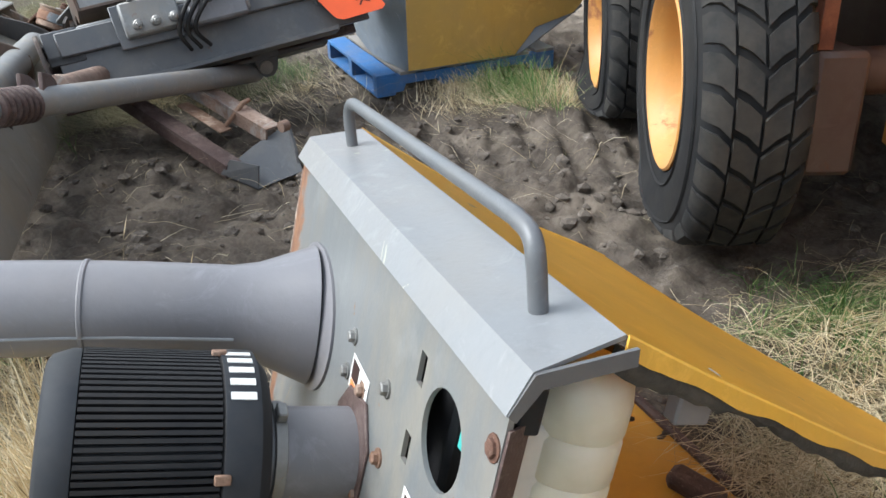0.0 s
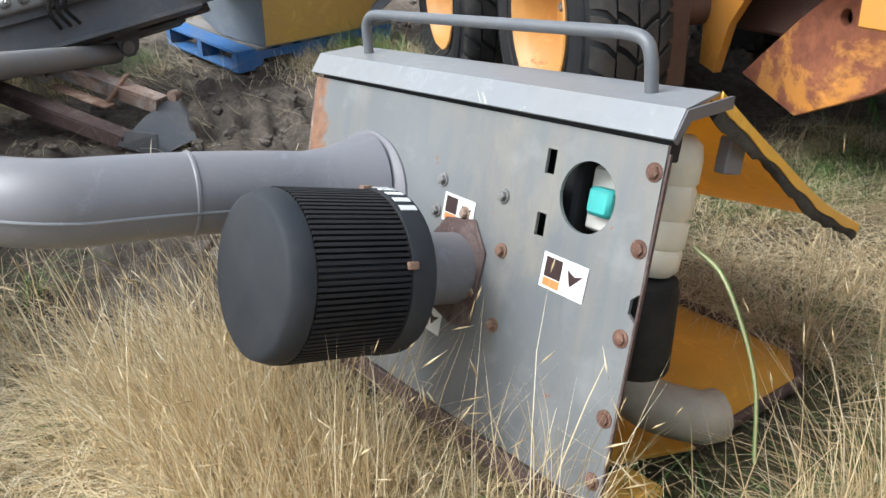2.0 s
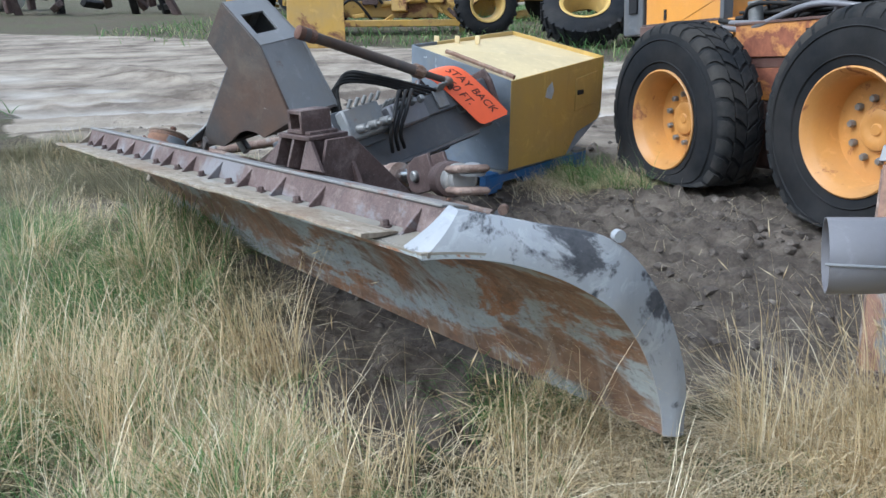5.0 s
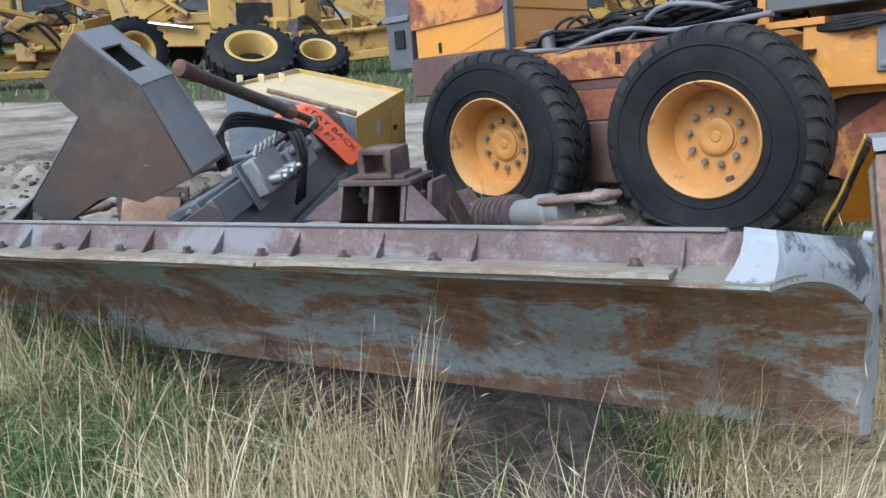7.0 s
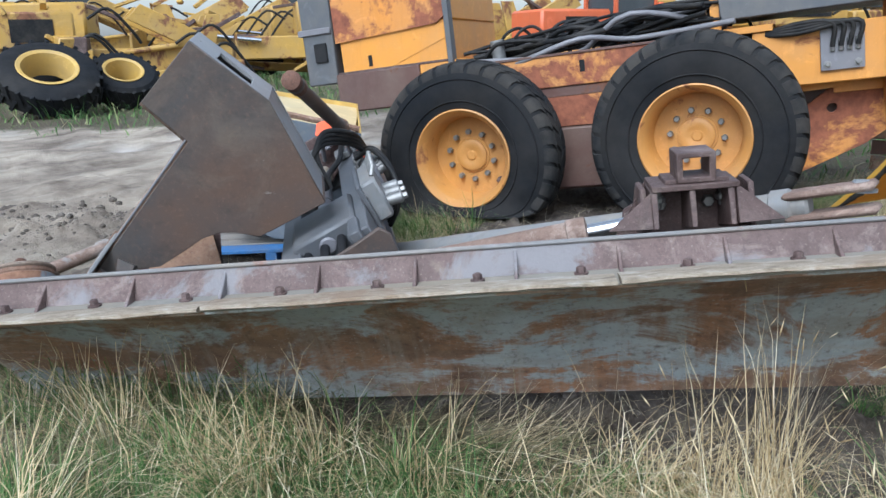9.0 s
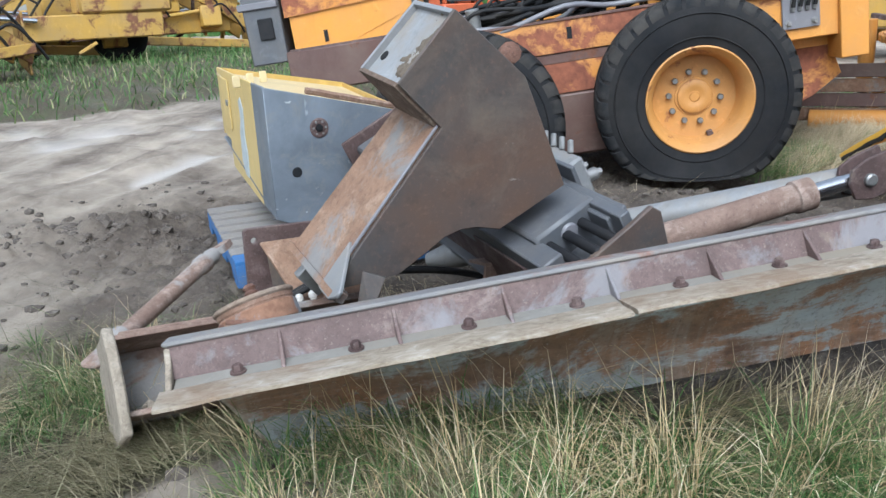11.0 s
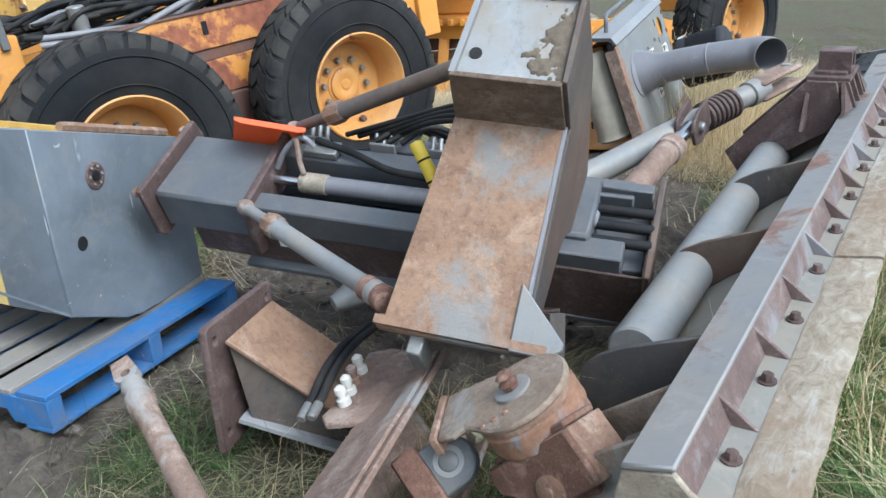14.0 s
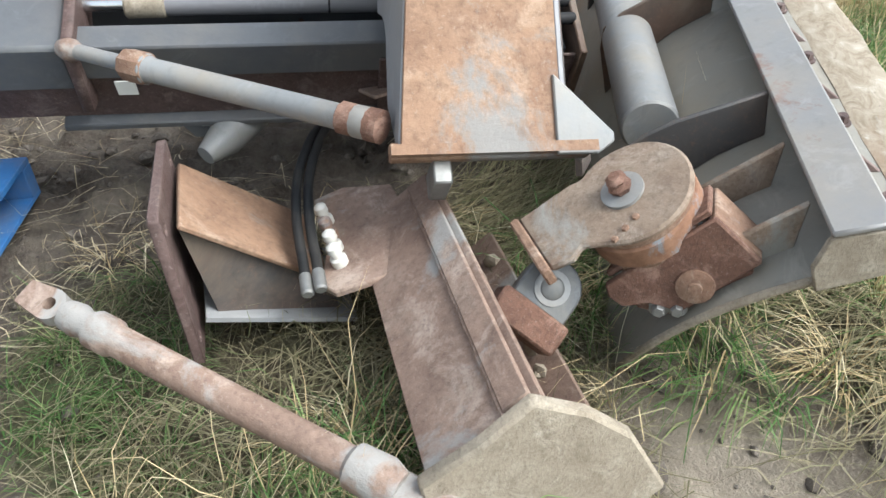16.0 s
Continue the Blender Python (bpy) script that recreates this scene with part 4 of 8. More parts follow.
    for i in range(n + 1):
        row = []
        for j in range(n + 1):
            x, y = 0.002 + 0.262 * i / n, 0.042 + 0.20 * j / n
            h = 0.060 * (float(fbm(x, y, 16, 5)) + 0.85 - 1.5 * (y - 0.042) / 0.20 - 0.5 * abs(x - 0.12) / 0.12)
            row.append(bm.verts.new((x, y, max(-0.004, min(0.020, h)) + 0.004 * float(fbm(x, y, 70, 3)))))
        rows.append(row)
    for p, q in zip(rows, rows[1:]):
        for i in range(n):
            bm.faces.new((p[i], p[i + 1], q[i + 1], q[i]))
    up = 1 if (POST @ bx).to_3x3()[2][2] > 0 else -1
    for v in bm.verts:
        v.co.z *= up
    bm.transform(POST @ bx)
    mast_mud = plain("mast_mud", (0.15, 0.118, 0.085), 0.95, 0, 0.45, 40.0, 0.7, 0.3)
    part("mud_cake", bm, mast_mud, post, "dried mud caked on the plate")
    bm = None
    rnd = random.Random(3)
    for i in range(240):
        t, w = rnd.random() ** 0.9, -0.043 - 0.20 * rnd.random() ** 1.7
        p = Vector((-0.045 - 0.18 * t, 0.545 - 0.2 * t, 0)) + Vector((0.0192, -0.0172, 0))
        b = bmesh.new()
        bmesh.ops.create_icosphere(b, subdivisions=1, radius=0.0015 + 0.006 * rnd.random() ** 3)
        for v in b.verts:
            v.co *= rnd.uniform(0.6, 1.2)
            v.co.z *= 0.8
        b.transform(POST @ Matrix.Translation((p.x, p.y, w)))
        bm = join(bm, b)
    tagged(part("mud_crumbs", bm, mast_mud, post, "crumbs of dried mud"), kind="stuff")
    return post


build_post()

# ---- the engine hood: x along its top edge, y up its panel, z out of the panel ----
_h = frame_of((3.12, 3.43, 0.92), (0.932, -0.363, 0), (0.099, 0.253, 0.962))
HOODM = _h @ pose(0, 0, 0, 0, 0, 7.8)


def build_hood():
    hood = thing("engine_hood", (2.55, 3.75, float(on_ground(2.55, 3.75)[0])), "dented grey engine hood with exhaust stack and intake cleaner", "engine hood")
    hole = circle(-0.164, -0.126, 0.07, 28)
    slots = [rect(-0.285, -0.100, -0.259, -0.050), rect(-0.285, -0.228, -0.259, -0.180)]
    panel = part("side_panel", plate(HOODM, [(-1.242, 0), (-0.004, 0), (0, -0.268), (-0.018, -0.284), (-0.018, -0.31), (0, -0.324), (0, -0.70), (-1.242, -0.70)], -0.008, 0, [hole] + slots), HOOD, hood, "grey side panel with rust stains and round hole")
    part("panel_return", slab(HOODM, [(0.0, -0.70, 0.0), (0.0, -0.015, 0.0), (-0.022, -0.015, -0.038), (-0.022, -0.70, -0.038)], 0.004), BRACKET, panel, "rusty folded edge")
    part("panel_return", box(HOODM, (-1.246, -0.70, -0.075), (-1.238, -0.015, 0.002), 0.002), PINKRUST, panel, "rusted folded edge")
    for y in (-0.05, -0.19, -0.36, -0.52, -0.65):
        part("rivet", bolt(HOODM @ Matrix.Translation((-0.022, y, 0)), 0.012, 0.008), DARKRUST, panel, "rusted rivet")
    for x, y in ((-0.37, -0.285), (-0.36, -0.45), (-0.505, -0.235), (-0.44, -0.40)):
        part("bolt", bolt(HOODM @ Matrix.Translation((x, y, 0)), 0.011, 0.014), ORANGERUST, panel, "rusty bolt")
    for x, y in ((-0.60, -0.175), (-0.39, -0.17), (-0.61, -0.25)):
        part("bolt", bolt(HOODM @ Matrix.Translation((x, y, 0)), 0.011, 0.014), STEEL, panel)
    # stickers: white with dark pictures and an orange bar
    for x, y, s, tilt in ((-0.53, -0.235, 0.055, -2), (-0.185, -0.29, 0.060, -2), (-0.585, -0.505, 0.052, -3)):
        m = HOODM @ Matrix.Translation((x, y, 0.001)) @ pose(0, 0, 0, 0, 0, tilt)
        st = part("sticker", box(m, (-s, -s * 0.6, 0), (s, s * 0.6, 0.0012)), STICKER, panel, "white warning sticker")
        part("picture", box(m, (-s * 0.85, -s * 0.2, 0.0013), (-s * 0.1, s * 0.48, 0.0018)), INK, st)
        part("picture", slab(m, [(s * 0.15, s * 0.3, 0.0018), (s * 0.35, -s * 0.25, 0.0018), (s * 0.6, 0.0, 0.0018), (s * 0.85, s * 0.25, 0.0018), (s * 0.5, s * 0.15, 0.0018)], 0.0005), INK, st)
        part("orange_bar", box(m, (-s * 0.85, -s * 0.52, 0.0013), (-s * 0.1, -s * 0.24, 0.0018)), STICKORANGE, st)
    # folded cap along the top
    prof = [(0.012, 0.016), (0.066, -0.006), (0.104, -0.134)]
    cap = part("cap", slab(HOODM, [(-1.25, *prof[0]), (0.014, *prof[0]), (0.012, *prof[1]), (-1.25, *prof[1])], 0.006), CAP, hood, "folded grey cap with scratched paint")
    part("cap_top", slab(HOODM, [(-1.25, *prof[1]), (0.012, *prof[1]), (-0.015, *prof[2]), (-1.25, *prof[2])], 0.006), CAP, cap)
    for x in (0.010, -1.246):
        part("cap_edge", slab(HOODM, [(x, 0.012, 0.014), (x, 0.064, -0.008), (x, 0.100, -0.134), (x, 0.078, -0.138), (x, 0.046, -0.022), (x, 0.004, 0.002)], 0.006), DARKGREY, cap)
    # added black strip that gives the gap under the cap its shade
    part("cap_rail", box(HOODM, (-1.24, -0.03, -0.05), (-0.012, 0.035, -0.018), 0.003), BLACKPLASTIC, cap)
    # grab rail
    q = [(-1.10, 0.082, -0.075), (-1.10, 0.15, -0.055), (-1.085, 0.178, -0.05), (-1.05, 0.187, -0.048), (-0.99, 0.188, -0.048), (-0.62, 0.188, -0.048), (-0.24, 0.188, -0.048), (-0.18, 0.187, -0.048), (-0.14, 0.178, -0.05), (-0.122, 0.15, -0.055), (-0.12, 0.082, -0.075)]
    part("grab_rail", tube([HOODM @ Vector(p) for p in smooth_path(q, 5)], 0.0135, 14), RAIL, hood, "bent grey steel grab rail")
    # the yellow sheet that falls away behind, with torn foam under its edge
    k = 14

    def roof(x, t):
        """A point of the sheet: x from 0 at its far side to 1, t down its slope."""
        xr, xl = -0.015 - 0.085 * t, -1.25 - 0.08 * t
        return Vector((xl + (xr - xl) * x, 0.104 - (0.275 + 0.03 * (1 - x)) * t - 0.018 * math.sin(math.pi * t) + 0.006 * math.sin(t * 9 + x * 5) * t, -0.134 - 0.866 * t))
    bm = bmesh.new()
    rows = [[bm.verts.new(roof(j / 10, i / k)) for j in range(11)] for i in range(k + 1)]
    for p, r in zip(rows, rows[1:]):
        for i in range(10):
            bm.faces.new((p[i], p[i + 1], r[i + 1], r[i]))
    bm.transform(HOODM)
    bmesh.ops.solidify(bm, geom=bm.faces[:], thickness=0.006)
    sheet = part("roof_sheet", bm, ROOFYELLOW, hood, "yellow sheet metal with scuffed edge")
    rnd = random.Random(5)
    for x, out in ((1.0, 0.004), (0.0, -0.004)):
        bm, foam = bmesh.new(), bmesh.new()
        fold, torn = [], []
        for i in range(41):
            t = i / 40
            p = roof(x, t) + Vector((out, 0, 0))
            nick = 0.003 * math.sin(t * 31) + rnd.uniform(-0.001, 0.001)
            fold.append([bm.verts.new(p + Vector((dx, dy, 0))) for dx, dy in ((0, 0.003), (0.004, 0.0), (0.004, -0.022 - nick), (0, -0.022 - nick))])
            dn = 0.022 + 0.007 * math.sin(t * 11 + 1) + rnd.uniform(-0.005, 0.005)
            torn.append([foam.verts.new(p + Vector((dx - out * 3, dy, 0))) for dx, dy in ((-0.008, -0.018), (0.010, -0.018), (0.014, -0.02 - dn * 0.6), (0.004, -0.022 - dn), (-0.010, -0.02 - dn * 0.7))])
        for b, rr in ((bm, fold), (foam, torn)):
            for p, r in zip(rr, rr[1:]):
                for i in range(len(p)):
                    j = (i + 1) % len(p)
                    b.faces.new((p[i], p[j], r[j], r[i]))
            b.faces.new(rr[0])
            b.faces.new(rr[-1])
            b.transform(HOODM)
        part("folded_edge", bm, ROOFYELLOW, sheet)
        part("foam_strip", foam, FOAM, sheet, "torn dark foam strip", smooth=70)
    part("tab", box(HOODM @ Matrix.Translation(roof(0.97, 0.22)), (-0.03, -0.085, -0.03), (0.0, -0.008, 0.03), 0.004), STACK, sheet)
    part("inner_box", box(HOODM, (-0.80, -0.60, -0.34), (-0.235, -0.03, -0.05), 0.01), BLACKPLASTIC, hood, "black plastic box behind the panel")
    # yellow floor sheet, angle iron and feet
    gz = float(on_ground(3.1, 4.0)[0])
    fl = thing("sheet_metal", (3.0, 3.9, gz), "flat yellow sheet metal panel lying in the grass", "metal panel")
    m = Matrix.Translation((3.02, 3.92, gz + 0.05)) @ pose(0, 0, 0, -2, -3, -21)
    part("sheet", plate(m, [(-0.72, -0.58), (0.12, -0.52), (0.26, -0.15), (0.25, 0.30), (0.14, 0.43), (-0.66, 0.36)], -0.006, 0.006, w=0.002), YFLOOR, fl)
    part("edge", tube([m @ Vector(p) for p in ((0.26, -0.15, 0.01), (0.25, 0.30, 0.01), (0.14, 0.43, 0.01), (-0.66, 0.36, 0.012))], 0.015, 8), BRACKET, fl, "rusty folded edge")
    part("lump", box(m @ pose(-0.26, 0.30, 0.02, 10, 5, 30), (-0.07, -0.035, -0.02), (0.07, 0.035, 0.03), 0.015), BRACKET, fl, "rusty scrap lump")
    rnd = random.Random(9)
    bm = None
    for i in range(46):
        b = bmesh.new()
        bmesh.ops.create_icosphere(b, subdivisions=1, radius=rnd.uniform(0.003, 0.009))
        b.transform(m @ Matrix.Translation((-0.08 + rnd.gauss(0, 0.06), -0.05 + rnd.gauss(0, 0.07), 0.009)))
        bm = join(bm, b)
    tagged(part("crumbs", bm, HOSE, fl, "dark crumbs of dirt"), kind="stuff")
    part("bottom_angle", box(HOODM, (-1.24, -0.755, -0.10), (0.0, -0.702, 0.012), 0.004), BRACKET, hood, "rusty angle iron along the bottom")
    part("corner_foot", box(HOODM, (-0.10, -0.86, -0.22), (0.0, -0.70, -0.012), 0.006), YFLOOR, hood, "yellow corner foot")
    part("corner_foot", box(HOODM, (-1.22, -0.82, -0.2), (-1.12, -0.756, -0.012), 0.006), BRACKET, hood)
    # intake cleaner: ribbed drum on a clamped neck
    c = Vector((-0.515, -0.365, 0))
    m = HOODM @ Matrix.Translation(c)
    part("mount_plate", plate(m, [(-0.05, 0.11), (0.05, 0.125), (0.10, 0.06), (0.085, -0.115), (0.02, -0.13), (-0.09, -0.10), (-0.10, 0.05)], 0.0, 0.007, w=0.002), BRACKET, hood, "rusty mount plate")
    clean = part("intake_cleaner", lathe(m, [(0.160, 0.225), (0.160, 0.455), (0.172, 0.457), (0.173, 0.47), (0.162, 0.50), (0.15, 0.507), (0, 0.510)], 48), FILTERCAP, hood, "dark grey drum intake cleaner with ribs")
    for i in range(92):
        part("fin", box(m @ pose(0, 0, 0, 0, 0, i * 360 / 92), (0.160, -0.0034, 0.25), (0.1745, 0.0034, 0.455)), BLACKPLASTIC, clean)
    part("collar", lathe(m, [(0.10, 0.165), (0.15, 0.17), (0.172, 0.19), (0.176, 0.205), (0.176, 0.245), (0.168, 0.25)], 48), BLACKPLASTIC, clean)
    part("label", lathe(m @ pose(0, 0, 0, 0, 0, 40), [(0.1765, 0.19), (0.1775, 0.195), (0.1775, 0.24), (0.1765, 0.245)], 48, closed=False), FILTERCAP, clean)
    bm = None
    for i in range(5):
        a = radians(62 + i * 9)
        p = m @ pose(0, 0, 0, 0, 0, math.degrees(a)) @ Vector((0.177, 0, 0.217))
        bm = box(m @ pose(0, 0, 0, 0, 0, math.degrees(a)), (0.1765, -0.007, 0.198), (0.179, 0.007, 0.238), 0.0, bm)
    part("mark", bm, STICKER, clean, "white bars printed on the collar")
    part("neck", lathe(m, [(0.082, 0.006), (0.082, 0.165), (0.09, 0.17)], 32), STACK, clean, "grey neck with peeling paint")
    part("hose_clamp", lathe(m, [(0.086, 0.13), (0.091, 0.132), (0.091, 0.15), (0.086, 0.152)], 32), STEEL, clean, "steel hose clamp")
    part("clamp_screw", box(m @ pose(0, 0, 0, 0, 0, 75), (0.088, -0.016, 0.132), (0.108, 0.016, 0.15), 0.003), STEEL, clean)
    for a in (100, 165, 20, 230):
        part("clip", box(m @ pose(0, 0, 0, 0, 0, a), (0.172, -0.008, 0.235), (0.182, 0.008, 0.26), 0.002), ORANGERUST, clean, "rusty clip")
    # exhaust stack: flared cone, long pipe with a seam, mouth cut on a slant
    m0 = Vector((-0.915, -0.268, 0))
    m = HOODM @ Matrix.Translation(m0)
    part("stack_flange", lathe(m @ Matrix.Diagonal((1.0, 0.86, 1, 1)), [(0.185, 0.0), (0.185, 0.006), (0.165, 0.010), (0.15, 0.02)], 40), STACK, hood)
    pts, rad = [], []
    for i in range(13):
        t = i / 12 * 0.75
        z = 0.012 + 0.90 * t
        pts.append(HOODM @ (m0 + Vector((-0.07 * t - 0.03 * t * t, -0.085 * t * t - 0.012 * t, z))))
        rad.append(0.158 - 0.060 * min(1, z / 0.15))
    top = m0 + Vector((-0.07 * 0.75 - 0.017, -0.057, 0.012 + 0.675))
    for i in range(1, 9):
        a = radians(68) * i / 8
        pts.append(HOODM @ (top + Vector((-0.155 * (1 - math.cos(a)), -0.02 * i / 8, 0.155 * math.sin(a)))))
        rad.append(0.098)
    bm = tube(pts, 0.12, 32, radii=rad)
    bmesh.ops.delete(bm, geom=[f for f in bm.faces if len(f.verts) > 10], context="FACES_ONLY")
    bmesh.ops.solidify(bm, geom=bm.faces[:], thickness=0.004)
    part("stack_pipe", bm, STACK, hood, "satin grey exhaust stack with a curved mouth", smooth=17)
    seam = [p + HOODM.to_3x3() @ Vector((0.97, -0.25, 0.0)) * (0.0975 if i > 3 else 0.10) for i, p in enumerate(pts[3:13])]
    for i in range(1, 9):
        a = radians(68) * i / 8
        seam.append(pts[12 + i] + HOODM.to_3x3() @ Vector((0.97 * math.cos(a), -0.25, 0.97 * math.sin(a))).normalized() * 0.098)
    part("stack_seam", tube(seam, 0.0042, 8), CAP, hood, "pale weld seam round the stack")
    part("stack_joint", lathe(axis(pts[8], pts[9]), [(0.0985, -0.006), (0.1015, -0.003), (0.1015, 0.003), (0.0985, 0.006)], 32, closed=False), STACK, hood)
    # washer tank inside, with its cap in the round hole
    m = HOODM @ Matrix.Translation((-0.135, -0.14, -0.18))
    rows = [(0.02, 0.16), (0.05, 0.158), (0.072, 0.14), (0.078, 0.11), (0.078, 0.065), (0.072, 0.058), (0.078, 0.05), (0.078, -0.005), (0.072, -0.012), (0.078, -0.02), (0.078, -0.065), (0.072, -0.072), (0.076, -0.08), (0.074, -0.115), (0.06, -0.13), (0, -0.13)]
    bm = lathe(m @ pose(0, 0, 0, -90, 0, 0) @ Matrix.Diagonal((0.92, 0.92, 1, 1)), rows, 28)
    tank = part("washer_tank", bm, TANK, hood, "translucent white plastic tank with grooves")
    part("tank_cap", box(HOODM, (-0.205, -0.165, -0.10), (-0.145, -0.108, -0.045), 0.008), TURQ, tank, "turquoise filler cap")
    part("filler_neck", box(HOODM, (-0.225, -0.20, -0.13), (-0.10, -0.07, -0.075), 0.006), WHITE, tank)
    part("air_duct", lathe(HOODM @ Matrix.Translation((-0.115, -0.375, -0.17)) @ pose(0, 0, 0, -80, 10, 0), [(0.07, -0.1), (0.075, -0.09), (0.075, 0.08), (0.07, 0.1), (0, 0.1)], 24), HOSE, hood, "black air duct under the tank")
    pts = smooth_path([(2.95, 3.78, gz + 0.34), (2.99, 3.66, gz + 0.27), (3.08, 3.62, gz + 0.21), (3.20, 3.65, gz + 0.19), (3.24, 3.69, gz + 0.185)], 6)
    part("elbow_duct", tube(pts, 0.062, 16), DUCT, hood, "dusty tan elbow duct")
    part("far_filter", lathe(HOODM @ Matrix.Translation((-1.12, -0.30, -0.22)) @ pose(0, 0, 0, -90, 0, 0), [(0.11, -0.30), (0.13, -0.28), (0.115, -0.25), (0.115, 0.27), (0.10, 0.30), (0, 0.30)], 28), DUCT, hood, "tan cylindrical filter housing")
    part("wire", tube(smooth_path([HOODM @ Vector(p) for p in ((0.01, -0.18, -0.12), (0.10, -0.22, -0.10), (0.16, -0.38, -0.16), (0.17, -0.56, -0.22))], 6), 0.004, 6), GREEN, hood, "thin green tube")
    part("cable", tube(smooth_path([HOODM @ Vector(p) for p in ((-1.2, -0.80, 0.03), (-0.9, -0.86, 0.06), (-0.5, -0.88, 0.07), (-0.1, -0.90, 0.03))], 5), 0.012, 8), HOSE, hood)
    return hood


build_hood()


# ---- the slide beam: a along it, w across (rising), p out of its top ----
BEAM = frame_of((-0.685, 5.287, 0.578), (-0.187, -0.977, -0.109), (0.86, -0.22, 0.46))


def bp(a, w, p):
    return BEAM @ Vector((a, w, p))


def hose(name, pts, r, parent, mat=None, label="", k=6):
    return part(name, tube(smooth_path(pts, k), r, 10), mat or HOSE, parent, label)


def build_beam():
    beam = thing("slide_beam", bp(0.5, 0.18, -0.42), "dark grey steel slide beam with hydraulic cylinder and hoses", "steel beam")
    part("end_flange", slab(BEAM, [(-0.42, -0.045, 0.05), (-0.42, 0.36, 0.05), (-0.42, 0.38, -0.03), (-0.42, 0.36, -0.20), (-0.42, -0.02, -0.20), (-0.42, -0.05, -0.16)], 0.022, w=0.004), BRACKET, beam, "brown bolted end flange")
    for w, p in ((-0.015, 0.015), (0.33, 0.015), (0.0, -0.165), (0.32, -0.165)):
        part("flange_bolt", bolt(BEAM @ Matrix.Translation((-0.44, w, p)) @ pose(0, 0, 0, 0, -90, 0), 0.014, 0.02), ORANGERUST, beam)
    part("head_block", box(BEAM, (-0.40, 0.005, -0.17), (-0.02, 0.34, 0.0), 0.012), DARKGREY, beam, "dark grey head block of the beam")
    for w0, w1 in ((0.0, 0.085), (0.275, 0.36)):
        rail = part("rail", box(BEAM, (-0.02, w0, -0.12), (1.30, w1, 0.0), 0.006), DARKGREY, beam)
        part("rail_web", box(BEAM, (-0.30, w0 + 0.02, -0.30), (1.32, w0 + 0.05, -0.118), 0.004), DARKGREY if w0 > 0.1 else BRACKET, rail)
        part("rail_foot", box(BEAM, (-0.1, w0 - 0.015, -0.325), (1.33, w1 + 0.005, -0.300), 0.004), DARKGREY, rail)
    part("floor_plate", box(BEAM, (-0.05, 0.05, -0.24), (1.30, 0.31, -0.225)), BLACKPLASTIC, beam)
    # hydraulic cylinder between the rails
    cyl = part("cylinder", rod(bp(0.22, 0.185, -0.03), bp(1.2, 0.185, -0.03), 0.033, 20), STACK, beam, "grey hydraulic cylinder")
    part("piston_rod", rod(bp(-0.02, 0.185, -0.03), bp(0.24, 0.185, -0.03), 0.019, 16), CHROME, cyl, "bright chrome piston rod")
    part("gland", rod(bp(0.12, 0.185, -0.03), bp(0.23, 0.185, -0.03), 0.038, 16), MUDDY, cyl, "gland caked with grease")
    part("tee", tube([bp(0.14, 0.185, 0.01), bp(0.13, 0.20, 0.06), bp(0.11, 0.25, 0.12)], 0.010, 8), PINKRUST, cyl)
    part("strap", rod(bp(0.665, 0.185, -0.03), bp(0.68, 0.185, -0.03), 0.0345, 16), HOSE, cyl, "black strap")
    part("data_plate", box(BEAM, (0.08, -0.006, -0.18), (0.133, -0.002, -0.125), 0.0), STICKER, beam, "small white data plate")
    hose("hose", [bp(0.14, 0.33, 0.05), bp(0.3, 0.30, 0.03), bp(0.45, 0.24, 0.03), bp(0.62, 0.22, 0.03)], 0.013, beam)
    part("manifold", box(BEAM, (0.10, 0.28, 0.004), (0.23, 0.35, 0.035), 0.004), STEEL, beam, "zinc manifold block")
    part("elbow", tube(smooth_path([bp(0.02, 0.21, 0.0), bp(0.06, 0.24, 0.07), bp(0.12, 0.27, 0.11), bp(0.16, 0.27, 0.07)], 5), 0.011, 8), STACK, beam)
    # cross bar with its two ball ends and tie rods
    bar = part("cross_bar", slab(BEAM, [(-0.015, -0.02, 0.03), (-0.015, 0.39, 0.05), (-0.015, 0.40, 0.0), (-0.015, 0.36, -0.02), (-0.015, 0.0, -0.22), (-0.015, -0.05, -0.20)], 0.03, w=0.004), BRACKET, beam, "brown cross bar")
    for a, b, tag in ((bp(0.01, -0.02, 0.02), Vector((-1.385, 4.655, 0.515)), "low"), (bp(0.02, 0.385, 0.04), Vector((-0.80, 4.28, 1.10)), "high")):
        d = (b - a).normalized()
        part("ball_joint", lathe(axis(a - d * 0.02, b), [(0, -0.02), (0.022, -0.012), (0.03, 0.012), (0.03, 0.03), (0.02, 0.05), (0, 0.052)], 16), PINKRUST, bar)
        L = (b - a).length
        t = part("tie_rod", lathe(axis(a, b), [(0.02, 0.02), (0.02, 0.20), (0.026, 0.20), (0.036, 0.205), (0.038, 0.26), (0.030, 0.27), (0.029, L - 0.08), (0.036, L - 0.07), (0.036, L - 0.02), (0.022, L)], 20), PIPE if tag == "low" else POSTDARK, bar, "grey tie rod with rusty collar" if tag == "low" else "brown tie rod")
        part("collar", lathe(axis(a, b), [(0.037, 0.19), (0.041, 0.20), (0.041, 0.255), (0.037, 0.265)], 8), ORANGERUST, t)
        part("end_collar", lathe(axis(a, b), [(0.030, L - 0.11), (0.037, L - 0.105), (0.037, L - 0.07), (0.031, L - 0.066), (0.033, L - 0.04), (0.038, L - 0.036), (0.038, L - 0.004), (0.02, L + 0.004)], 10), DARKRUST, t, "rusty collar")
